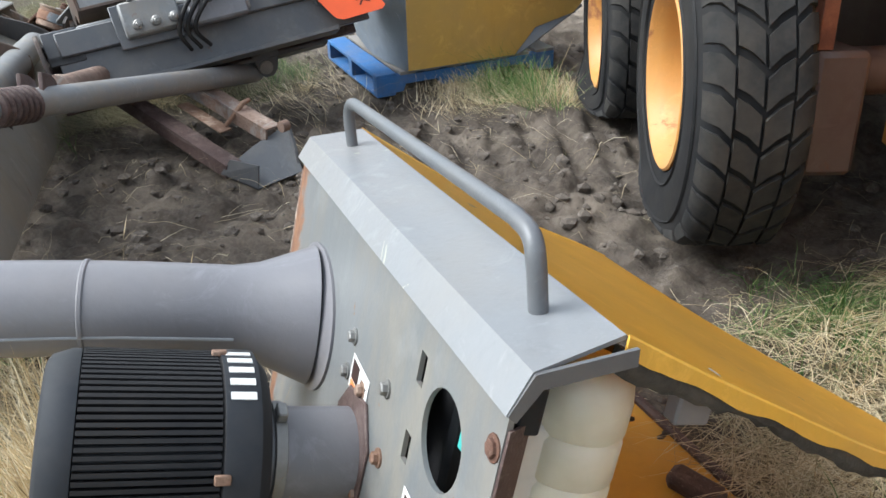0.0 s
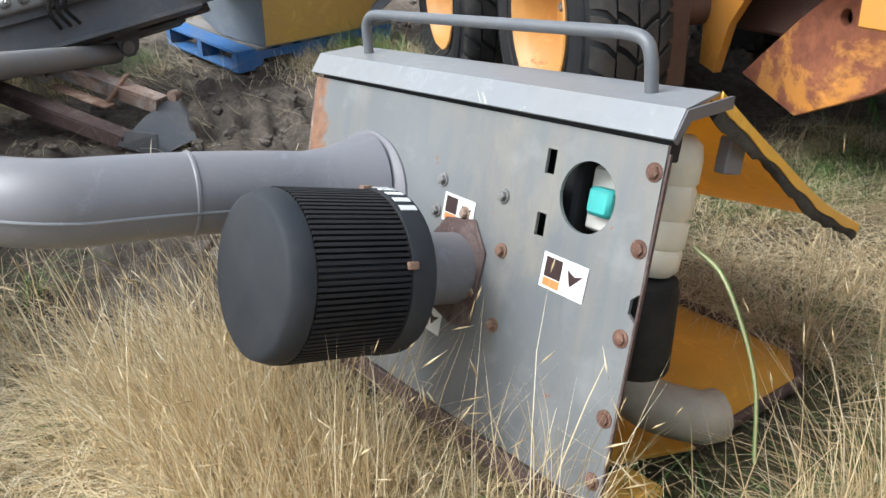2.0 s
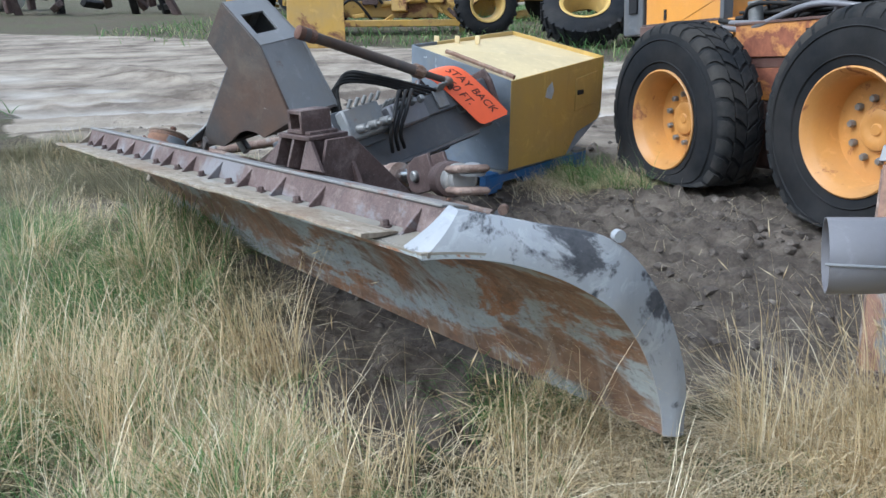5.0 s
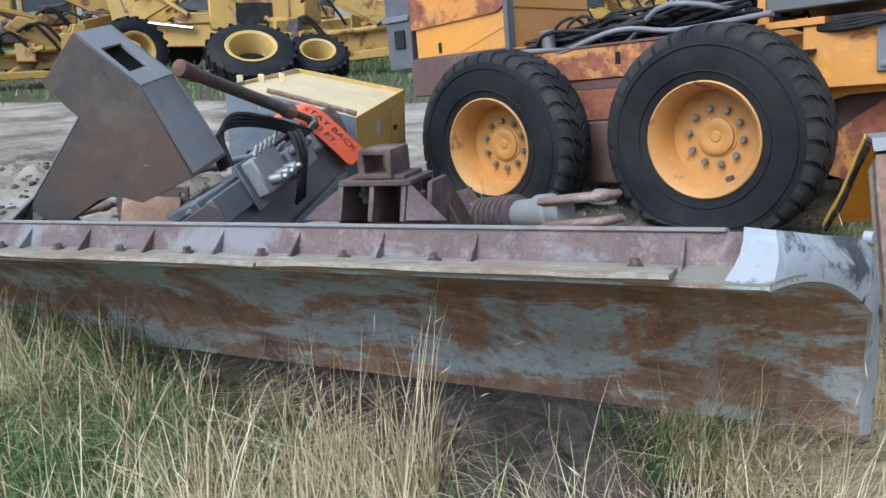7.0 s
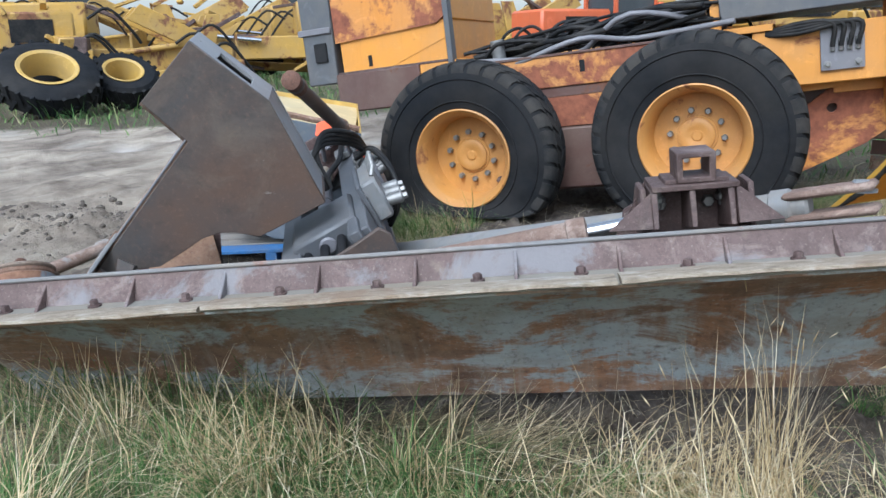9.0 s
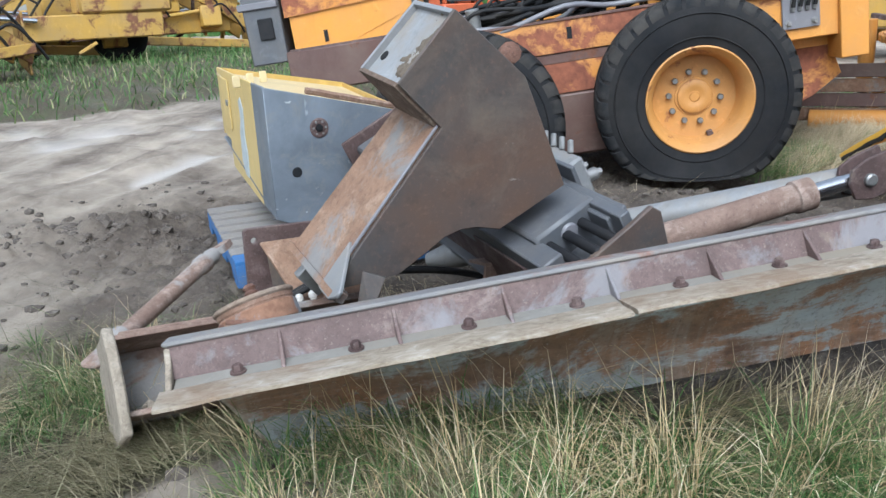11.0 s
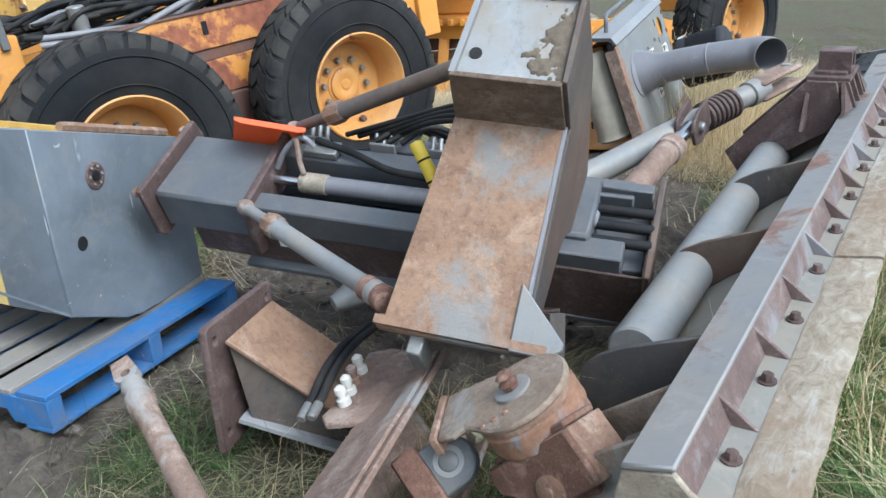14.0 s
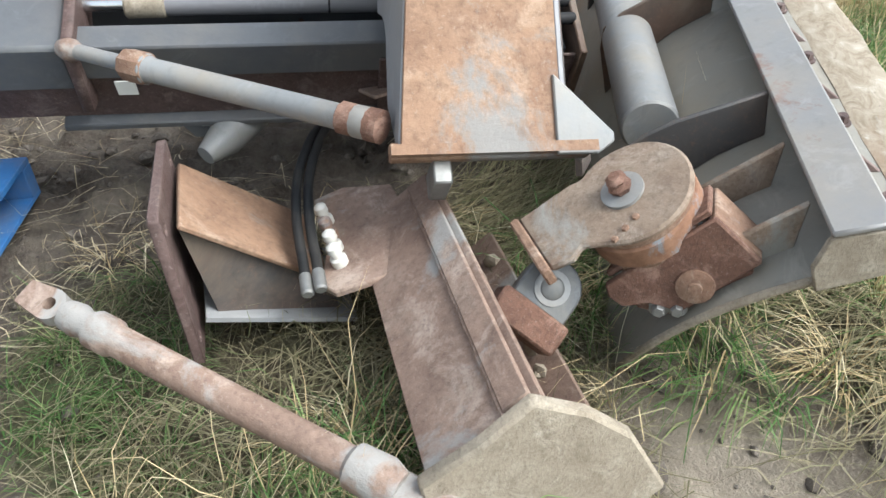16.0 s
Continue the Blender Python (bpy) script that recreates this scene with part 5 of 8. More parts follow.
    # drive box at the far end
    cover = part("drive_cover", box(BEAM, (0.86, 0.06, -0.14), (1.19, 0.32, 0.025), 0.012), DARKGREY, beam, "dark grey drive cover with open window")
    part("window_frame", box(BEAM, (1.19, 0.05, -0.15), (1.36, 0.33, -0.10), 0.004), DARKGREY, cover)
    part("window_frame", box(BEAM, (1.19, 0.29, -0.15), (1.36, 0.33, 0.02), 0.004), DARKGREY, cover)
    for w in (0.10, 0.17, 0.24):
        part("shaft", rod(bp(1.17, w, -0.03), bp(1.38, w, -0.03), 0.018, 12), BLACKPLASTIC, cover)
    part("skirt", box(BEAM, (0.80, -0.01, -0.33), (1.37, 0.0, -0.06), 0.004), BRACKET, cover)
    part("end_plate", plate(BEAM @ frame_of((1.37, 0, 0), (0, 1, 0), (0, 0, 1)), [(-0.04, -0.22), (0.30, -0.26), (0.40, -0.2), (0.42, -0.04), (0.395, 0.0), (0.30, -0.01), (-0.03, -0.03)], 0.0, 0.022, w=0.004), POSTDARK, beam, "dark end plate with rounded lug")
    # side that faces the hood: bolt plate, fittings and a lug
    plt = part("bolt_plate", box(BEAM, (0.70, 0.36, -0.16), (1.02, 0.378, 0.06), 0.004), DARKGREY, beam)
    for a in (0.76, 0.86, 0.96):
        part("bolt", bolt(BEAM @ Matrix.Translation((a, 0.378, 0.0)) @ pose(0, 0, 0, -90, 0, 0), 0.016, 0.022), STEEL, plt)
    for a in (0.12, 0.38, 0.60):
        fit = part("fitting_bracket", box(BEAM, (a - 0.05, 0.362, -0.10), (a + 0.05, 0.374, 0.03), 0.003), PIPE, beam, "pale bracket with hose fittings")
        for k in range(3):
            part("fitting", rod(bp(a - 0.03 + 0.03 * k, 0.372, 0.0), bp(a - 0.04 + 0.03 * k, 0.43, 0.03), 0.009, 8), STEEL, fit)
    rnd = random.Random(11)
    for k in range(4):
        hose("hose", [bp(0.82, 0.20 + 0.02 * k, 0.06), bp(0.81 - 0.01 * k, 0.23 + 0.015 * k, 0.17 + 0.008 * k), bp(0.75 - 0.01 * k, 0.31 + 0.012 * k, 0.215 + 0.012 * k), bp(0.58 + 0.01 * k, 0.40 + 0.012 * k, 0.13 + 0.012 * k), bp(0.36 - 0.05 * k, 0.43, 0.0)], 0.0105, beam, k=7)
    for k in range(3):
        hose("hose", [bp(0.35 + 0.05 * k, 0.38, 0.03), bp(0.45 + 0.05 * k, 0.47, 0.02 + 0.03 * rnd.random()), bp(0.58 + 0.05 * k, 0.50, -0.06), bp(0.66 + 0.04 * k, 0.46, -0.16), bp(0.60 + 0.05 * k, 0.38, -0.24)], 0.011, beam)
    part("lug", plate(Matrix.Translation((-0.53, 5.015, 0.25)) @ frame_of((0, 0, 0), (-0.187, -0.977, -0.1), (0.05, -0.1, 1)), [(-0.09, 0.16), (-0.05, -0.02), (-0.02, -0.055), (0.03, -0.055), (0.06, -0.02), (0.10, 0.16)], -0.012, 0.012, w=0.003), DARKGREY, beam, "lug plate under the beam")
    part("lug_pin", bolt(Matrix.Translation((-0.512, 4.995, 0.25)) @ frame_of((0, 0, 0), (-0.187, -0.977, -0.1), (0.05, -0.1, 1)), 0.026, 0.04), STEEL, beam)
    # valve block with hoses, grey, beside the mast
    vb = part("valve_block", box(BEAM, (0.70, 0.37, -0.12), (0.98, 0.44, 0.05), 0.01), PIPE, beam, "grey hydraulic valve block")
    for k in range(3):
        part("spool", rod(bp(0.74 + 0.09 * k, 0.43, -0.07), bp(0.74 + 0.09 * k, 0.50, -0.085), 0.024, 12), STEEL, vb, "zinc valve spool")
        part("spool_nut", rod(bp(0.74 + 0.09 * k, 0.495, -0.084), bp(0.74 + 0.09 * k, 0.52, -0.09), 0.014, 6), STEEL, vb)
    part("valve_cover", box(BEAM, (0.36, 0.38, -0.14), (0.66, 0.45, 0.0), 0.012), STACK, vb, "grey valve cover")
    for k in range(4):
        part("coil_body", rod(bp(0.40 + 0.07 * k, 0.44, -0.03), bp(0.40 + 0.07 * k, 0.485, -0.02), 0.019, 10), STEEL, vb)
    for k in range(5):
        part("fitting", rod(bp(0.70 + 0.055 * k, 0.43, 0.05), bp(0.68 + 0.055 * k, 0.46, 0.085), 0.011, 8), STEEL, vb)
    # yellow wrapped bundle over the rail
    pts = [Vector(p) for p in ((-0.915, 4.628, 0.83), (-0.935, 4.603, 0.78), (-0.955, 4.575, 0.72), (-0.97, 4.552, 0.665))]
    y = part("hose_sleeve", tube(smooth_path(pts, 4), 0.021, 12), plain("sleeve_yellow", (0.70, 0.50, 0.03), 0.5), beam, "yellow wrapped hose sleeve with black bands")
    for i in (1, 2):
        part("band", rod(pts[i] + (pts[i] - pts[i + 1]).normalized() * 0.008, pts[i] - (pts[i] - pts[i + 1]).normalized() * 0.008, 0.0225, 12), HOSE, y)
    return beam


build_beam()


def build_tag():
    """The bent orange sign that hangs over the beam's end."""
    sign = thing("warning_sign", (-0.35, 5.35, 0.55), "fluorescent orange STAY BACK warning sign bent over the beam", "sign")
    edge = smooth_path([(-0.545, 5.375, 0.815), (-0.47, 5.40, 0.82), (-0.395, 5.433, 0.787), (-0.27, 5.51, 0.66), (-0.155, 5.594, 0.524)], 10)
    edge = [Vector(p) + Vector((0.035, -0.012, 0.038)) for p in edge]
    run = [0.0]
    for p, q in zip(edge, edge[1:]):
        run.append(run[-1] + (q - p).length)
    length = run[-1]
    down = Vector((-0.066, -0.288, -0.044))

    def on_sheet(x, y, out=0.0):
        """x along the bent edge, y from it across the sheet, out off its face."""
        i = max(0, min(len(run) - 2, sum(r <= x for r in run) - 1))
        k = (x - run[i]) / (run[i + 1] - run[i])
        along = (edge[i + 1] - edge[i]).normalized()
        nor = along.cross(-down).normalized()
        return edge[i] + (edge[i + 1] - edge[i]) * k + down * y + nor * out
    bm = bmesh.new()
    cols = []
    n = 28
    for i in range(n + 1):
        x = length * i / n
        cut = max(0, 0.07 - x / length, x / length - 0.93) / 0.07
        inset = 0.11 * (1 - math.sqrt(max(0, 1 - cut * cut)))
        ys = [inset + (1 - 2 * inset) * j / 6 for j in range(7)]
        cols.append([[bm.verts.new(on_sheet(x, y, o)) for y in ys] for o in (0.0, -0.003)])
    for p, q in zip(cols, cols[1:]):
        for o in (0, 1):
            for j in range(6):
                bm.faces.new((p[o][j], p[o][j + 1], q[o][j + 1], q[o][j]))
        for j in (0, 6):
            bm.faces.new((p[0][j], p[1][j], q[1][j], q[0][j]))
    for p in (cols[0], cols[-1]):
        for j in range(6):
            bm.faces.new((p[0][j], p[0][j + 1], p[1][j + 1], p[1][j]))
    board = part("board", bm, TAG, sign)
    for text, x0, y0, size in (("STAY BACK", 0.10, 0.42, 0.098), ("50 FT.", 0.20, 0.80, 0.098)):
        cu = bpy.data.curves.new("lettering", "FONT")
        cu.body, cu.size = text, size
        ob = bpy.data.objects.new("lettering", cu)
        me = bpy.data.meshes.new_from_object(ob)
        b = bmesh.new()
        b.from_mesh(me)
        bpy.data.objects.remove(ob)
        bpy.data.meshes.remove(me)
        bmesh.ops.subdivide_edges(b, edges=b.edges[:], cuts=1)
        for v in b.verts:
            v.co = on_sheet(min(length, x0 + v.co.x * 0.80), y0 - v.co.y / 0.3, 0.0016)
        part("lettering", b, INK, board, "black marker lettering")
    return sign


build_tag()


def build_struts():
    """The strut from the beam's lug to the blade, with coil coupling and clevis; and the cylinder beside it."""
    a, b = Vector((-0.66, 5.03, 0.19)), Vector((0.745, 3.124, 0.715))
    L = (b - a).length
    st = thing("push_strut", (-0.2, 4.4, 0.1), "grey tubular strut with rusty coil coupling and clevis", "strut")
    part("tube", lathe(axis(a, b), [(0.03, 0.0), (0.045, 0.05), (0.056, 0.09), (0.056, 1.84), (0.052, 1.86), (0.05, 2.06)], 24), PIPE, st)
    for i in range(7):
        z = 1.885 + 0.028 * i
        part("coil_ring", lathe(axis(a, b), [(0.055, z - 0.013), (0.068, z - 0.007), (0.070, z), (0.068, z + 0.007), (0.055, z + 0.013)], 24), BRACKET, st, "rusty coil ring")
    part("neck", lathe(axis(a, b), [(0.045, 2.06), (0.050, 2.07), (0.050, 2.16), (0.060, 2.165), (0.060, 2.22), (0.05, 2.23), (0.05, 2.27), (0.04, 2.28)], 20), PIPE, st, "pale grey neck with a collar")
    m = axis(a, b) @ Matrix.Translation((0, 0, L))
    for k in (-1, 1):
        part("clevis_arm", box(m, (-0.058, k * 0.037 - 0.013, -0.22), (0.052, k * 0.037 + 0.013, 0.05), 0.010), PINKRUST, st, "rusty clevis arm")
    part("clevis_bolt", bolt(Matrix.Translation((0.745, 3.124, 0.735)), 0.03, 0.035), PIPE, st, "large bolt head")
    # cylinder
    p, q = Vector((-0.62, 4.14, 0.36)), Vector((0.30, 3.63, 0.585))
    cy = thing("lift_cylinder", (-0.3, 3.96, 0.2), "rusty brown hydraulic lift cylinder with chrome rod", "hydraulic cylinder")
    Lc = (q - p).length
    part("barrel", lathe(axis(p, q), [(0.03, 0), (0.052, 0.02), (0.052, Lc - 0.27), (0.06, Lc - 0.265), (0.06, Lc - 0.20), (0.04, Lc - 0.195)], 22), PINKRUST, cy)
    part("piston_rod", rod(p + (q - p) * ((Lc - 0.20) / Lc), q, 0.03, 16), CHROME, cy, "chrome rod")
    m = axis(p, q) @ Matrix.Translation((0, 0, Lc))
    for k in (-1, 1):
        part("clevis_plate", plate(m @ Matrix.Translation((k * 0.038, 0, 0)) @ pose(0, 0, 0, 0, 90, 0), [(0.06, -0.06), (0.075, 0.0), (0.06, 0.05), (0.0, 0.075), (-0.10, 0.09), (-0.13, 0.0), (-0.10, -0.06), (0.0, -0.075)], -0.008, 0.008, w=0.003), BRACKET, cy, "dark clevis plate")
    part("clevis_pin", rod(m @ Vector((-0.065, 0, 0)), m @ Vector((0.065, 0, 0)), 0.024, 12), STEEL, cy)
    hose("hose", [(-0.35, 4.06, 0.33), (-0.1, 3.92, 0.42), (0.08, 3.80, 0.47), (0.14, 3.74, 0.52)], 0.011, cy)
    part("fitting", rod((0.08, 3.80, 0.47), (0.15, 3.74, 0.52), 0.014, 8), STEEL, cy)
    part("lug_plate", plate(frame_of((-0.66, 4.10, 0.40), (0.87, -0.48, 0.2), (0, 0, 1)), [(-0.08, -0.16), (0.12, -0.12), (0.13, 0.02), (0.02, 0.12), (-0.03, 0.1), (-0.09, -0.02)], -0.01, 0.01, w=0.003), POSTDARK, cy)


build_struts()


def build_skid():
    """Channel irons and plates that lie in the mud behind the blade."""
    sk = thing("channel_skid", (0.0, 4.5, float(on_ground(0.0, 4.5)[0])), "dark rusty channel irons with an end foot lying in mud", "steel channel")
    m = frame_of((0.17, 4.55, 0.10), (0.93, 0.15, -0.16), (-0.16, 0.98, 0.0))
    for y, z, mat in ((-0.14, -0.06, BRACKET), (0.10, 0.06, PINKRUST)):
        bm = box(m, (-1.0, y - 0.045, z - 0.006), (0.0, y + 0.045, z + 0.006), 0.002)
        bm = box(m, (-1.0, y - 0.045, z - 0.07), (0.0, y - 0.033, z - 0.007), 0.002, bm)
        part("channel_iron", bm, mat, sk, "flat topped channel iron")
    part("foot_plate", slab(m, [(-0.02, -0.20, -0.10), (0.16, -0.12, -0.13), (0.20, 0.12, -0.10), (0.02, 0.18, 0.07), (-0.03, 0.0, -0.02)], 0.014), DARKGREY, sk, "dark wedge foot")
    part("foot_side", slab(m, [(-0.02, -0.20, -0.10), (0.16, -0.12, -0.13), (0.14, -0.10, -0.02), (0.0, -0.16, -0.03)], 0.012), DARKGREY, sk)
    part("foot_back", slab(m, [(0.0, 0.16, -0.1), (0.19, 0.11, -0.12), (0.12, 0.13, 0.02), (0.02, 0.17, 0.08)], 0.012), DARKGREY, sk)
    part("eye", lathe(m @ Matrix.Translation((0.06, 0.12, 0.09)) @ pose(0, 0, 0, 90, 0, 0), [(0.012, -0.02), (0.028, -0.02), (0.028, 0.02), (0.012, 0.02)], 14), PINKRUST, sk, "rusty eye")
    part("strap", tube([m @ Vector(p) for p in ((-0.28, 0.02, -0.02), (-0.25, 0.06, 0.05), (-0.24, 0.10, 0.10), (-0.27, 0.16, 0.09))], 0.012, 8), ORANGERUST, sk)
    part("tongue", box(m, (-0.62, -0.04, -0.03), (-0.24, 0.03, -0.02), 0.002), ORANGERUST, sk)


build_skid()

# ---- the channel arm with its muddy end ----
ARM = frame_of((-2.105, 4.725, 0.305), (0.762, -0.091, -0.045), (0.0, 0.85, -0.53))


def build_arm():
    arm = thing("steel_channel", (-1.75, 4.7, 0.0), "pink-brown rusty channel arm with a mud-caked end", "steel arm")
    part("top_flange", box(ARM, (0.0, -0.115, -0.016), (0.86, 0.12, 0.0), 0.003), PINKRUST, arm)
    part("web", box(ARM, (0.0, 0.085, -0.235), (0.86, 0.101, -0.016), 0.002), PINKRUST, arm)
    part("low_flange", box(ARM, (0.0, -0.125, -0.252), (0.84, 0.105, -0.235), 0.003), PINKRUST, arm)
    part("weld_bead", tube([ARM @ Vector((0.02 + 0.05 * i, -0.045 + 0.003 * (i % 2), 0.003)) for i in range(17)], 0.006, 6), PINKRUST, arm)
    part("cover_strip", box(ARM, (0.03, -0.10, 0.0), (0.84, -0.045, 0.012), 0.004), PINKRUST, arm)
    bm = plate(ARM @ frame_of((0.004, 0, 0), (0, 1, 0), (0, 0, 1)), [(-0.155, -0.06), (-0.105, 0.03), (0.0, 0.022), (0.12, 0.03), (0.16, -0.06), (0.17, -0.24), (0.06, -0.32), (-0.16, -0.31), (-0.18, -0.16)], -0.02, 0.012, w=0.006)
    part("end_plate", bm, MUDDY, arm, "end plate caked with dried mud")
    m = ARM @ Matrix.Translation((0.62, -0.02, 0.02))
    # plate with grease nipples
    t = frame_of((-1.36, 4.80, 0.215), (0.98, -0.12, 0.05), (0.12, 0.97, -0.2))
    pl = part("nipple_plate", plate(t, [(-0.14, -0.16), (-0.02, -0.20), (0.20, -0.17), (0.26, -0.05), (0.25, 0.03), (0.03, 0.02), (-0.09, 0.05), (-0.13, 0.02)], -0.02, 0.0, w=0.004), PINKRUST, arm, "rusty plate with white grease nipples")
    for i, x in enumerate((-0.04, 0.015, 0.07, 0.13)):
        mm = t @ Matrix.Translation((x, -0.005 + 0.004 * i, 0))
        part("nipple", lathe(mm, [(0.020, 0), (0.020, 0.018), (0.013, 0.022), (0.013, 0.034), (0.017, 0.036), (0.016, 0.052), (0.006, 0.06), (0, 0.06)], 12), WHITE if i != 2 else ORANGERUST, pl, "white capped grease nipple")
    for dx in (0.0, 0.03):
        hose("hose", [Vector((-0.60, 4.66 - dx, 0.18)), Vector((-0.82, 4.735 - dx, 0.25)), Vector((-1.08, 4.82 - dx, 0.285)), Vector((-1.28, 4.865 - dx, 0.285)), t @ Vector((-0.10, 0.07 - dx, 0.04))], 0.0125, arm)
        part("hose_end", rod(t @ Vector((-0.09, 0.07 - dx, 0.042)), t @ Vector((-0.15, 0.072 - dx, 0.034)), 0.0145, 10), STEEL, arm)
    # dirt in the channel
    rnd = random.Random(21)
    bm = None
    for i in range(60):
        b = bmesh.new()
        bmesh.ops.create_icosphere(b, subdivisions=1, radius=rnd.uniform(0.008, 0.025))
        for v in b.verts:
            v.co *= rnd.uniform(0.6, 1.15)
        b.transform(ARM @ Matrix.Translation((rnd.uniform(0.05, 0.75), rnd.uniform(-0.10, 0.06), -0.225)))
        bm = join(bm, b)
    tagged(part("dirt", bm, MUDDY, arm, "loose dirt in the channel"), kind="stuff")
    # loose turnbuckle rod that leans on the arm's end
    a, b = Vector((-1.449, 5.396, 0.345)), Vector((-2.075, 4.865, 0.235))
    L = (b - a).length
    lr = thing("turnbuckle_rod", (-2.07, 4.87, 0.0), "pinkish rusty turnbuckle rod with eye ends", "rod")
    part("body", lathe(axis(a, b), [(0.018, 0.06), (0.03, 0.07), (0.034, 0.10), (0.028, 0.12), (0.028, 0.14), (0.038, 0.145), (0.038, 0.19), (0.031, 0.20), (0.030, L - 0.10), (0.040, L - 0.09), (0.042, L - 0.03), (0.03, L)], 20), PINKRUST, lr)
    m = axis(a, b)
    part("eye", plate(m @ pose(0, 0, 0.02, 90, 0, 20), [(-0.026, -0.065)] + [(0.034 * math.cos(t), 0.034 * math.sin(t) + 0.01) for t in [math.pi * k / 8 for k in range(8, -1, -1)]][::-1][::-1] + [(0.026, -0.065)], -0.014, 0.014, [circle(0, 0.008, 0.014, 12)]), PINKRUST, lr, "flattened eye")
    part("end_lug", box(axis(a, b) @ Matrix.Translation((0, 0, L)), (-0.035, -0.014, -0.02), (0.035, 0.014, 0.10), 0.01), PINKRUST, lr)


build_arm()


def build_knuckle():
    kn = thing("pivot_knuckle", (-1.78, 4.33, 0.05), "rusty round pivot knuckle with plates and pin", "pivot joint")
    c = Vector((-1.785, 4.275, 0.475))
    # x of the plate runs to its tab, z is the pin
    m = frame_of(c, (-0.053, 0.836, -0.488), (-0.963, -0.075, -0.024))
    if (m.to_3x3() @ Vector((0, 0, 1))).z < 0:
        m = m @ pose(0, 0, 0, 180, 0, 0)
    md = m @ Matrix.Translation((0.018, 0.0, 0))
    part("drum", lathe(md, [(0.098, -0.115), (0.110, -0.105), (0.110, -0.014), (0.112, -0.012), (0.112, 0.0), (0, 0)], 44), ORANGERUST, kn, "round drum with blue-grey paint left")
    part("band", lathe(md, [(0.111, -0.075), (0.116, -0.07), (0.116, -0.022), (0.111, -0.018)], 44), BANDBLUE, kn, "band with blue-grey paint and rust")
    rim = [(0.018 + 0.118 * math.cos(a), 0.118 * math.sin(a)) for a in [radians(42 + 250 * k / 26) for k in range(27)]]
    part("top_plate", plate(m, rim + [(0.085, -0.120), (0.157, -0.132), (0.205, -0.140), (0.226, 0.018), (0.184, 0.036), (0.155, 0.026)], 0.0, 0.016, w=0.005), TANRUST, kn, "tan plate stained with rust")
    part("tab_lip", slab(m, [(0.204, -0.142, 0.022), (0.226, 0.02, 0.022), (0.229, 0.02, -0.025), (0.207, -0.142, -0.025)], 0.020, w=0.004), ORANGERUST, kn)
    pin = m.inverted() @ Vector((-1.78, 4.318, 0.492))
    part("washer", lathe(m @ Matrix.Translation((pin.x, pin.y, 0.016)), [(0.042, 0), (0.042, 0.007), (0.03, 0.009), (0.0, 0.009)], 24), PIPE, kn, "bare steel washer")
    part("pin_head", lathe(m @ Matrix.Translation((pin.x, pin.y, 0.022)), [(0.019, 0), (0.024, 0.016), (0.015, 0.024), (0.021, 0.033), (0.012, 0.042), (0, 0.043)], 7), DARKRUST, kn, "worn rusty pin head")
    for k in range(3):
        part("weld_lump", lathe(m @ Matrix.Translation((0.05 + 0.028 * k, 0.060 + 0.004 * k, 0.016)), [(0.008, 0), (0.006, 0.005), (0, 0.006)], 6), ORANGERUST, kn)
    # eye block beside it: a rounded eye plate on a rusty foot
    e = frame_of((-1.78, 4.457, 0.295), (-0.147, -0.989, 0.0), (0.622, -0.092, 0.778))
    arc = [(0.060 * math.cos(a), 0.060 * math.sin(a)) for a in [radians(-47 + 180 * k / 16) for k in range(17)]]
    part("eye_plate", plate(e, arc + [(-0.076, 0.011), (0.006, -0.077)], -0.045, 0.010, w=0.004), EYEDARK, kn, "dark worn eye plate")
    part("eye_ring", lathe(e, [(0.036, 0.008), (0.036, 0.013), (0.024, 0.013), (0.024, 0.008)], 24), PIPE, kn)
    part("eye_pin", lathe(e, [(0.0235, 0.0), (0.0235, 0.014), (0.018, 0.018), (0, 0.018)], 20), EYEDARK, kn)
    eb = e @ frame_of((0, 0, 0), (0.682, -0.731, 0), (0.731, 0.682, 0))
    part("block_foot", box(eb, (-0.078, -0.112, -0.075), (0.074, -0.046, 0.022), 0.006), DARKRUST, kn, "rusty block under the eye")
    # lower plate with bolts, turned to the path
    p = frame_of((-1.926, 4.209, 0.465), (0.382, 0.610, -0.695), (-0.460, -0.526, -0.715))
    lp = part("lower_plate", plate(p, [(-0.004, -0.004), (0.245, -0.014), (0.258, 0.012), (0.252, 0.045), (0.205, 0.070), (0.170, 0.118), (-0.012, 0.118)], -0.016, 0.0, w=0.004), DARKRUST, kn, "dark rusty lower plate")
    part("disc", lathe(p @ Matrix.Translation((0.111, 0.086, 0.0)), [(0.036, 0), (0.036, 0.006), (0.031, 0.010), (0.014, 0.011), (0.012, 0.015), (0, 0.016)], 22), ORANGERUST, lp)
    part("back_plate", plate(p, [(0.02, 0.03), (0.235, 0.03), (0.24, 0.075), (0.19, 0.135), (0.02, 0.14)], -0.040, -0.022, w=0.004), DARKRUST, kn)
    part("top_web", slab(p, [(-0.004, -0.004, -0.016), (-0.012, 0.118, -0.016), (-0.012, 0.118, -0.13), (-0.004, -0.004, -0.13)], 0.014, w=0.003), ORANGERUST, kn)
    part("cross_plate", slab(p, [(0.0, -0.006, -0.016), (0.235, -0.014, -0.016), (0.20, -0.014, -0.12), (0.0, -0.006, -0.12)], 0.014, w=0.003), DARKRUST, kn)
    for x, y in ((0.200, 0.090), (0.172, 0.110)):
        part("bolt", bolt(p @ Matrix.Translation((x, y, -0.012)), 0.013, 0.022), STEEL, lp)
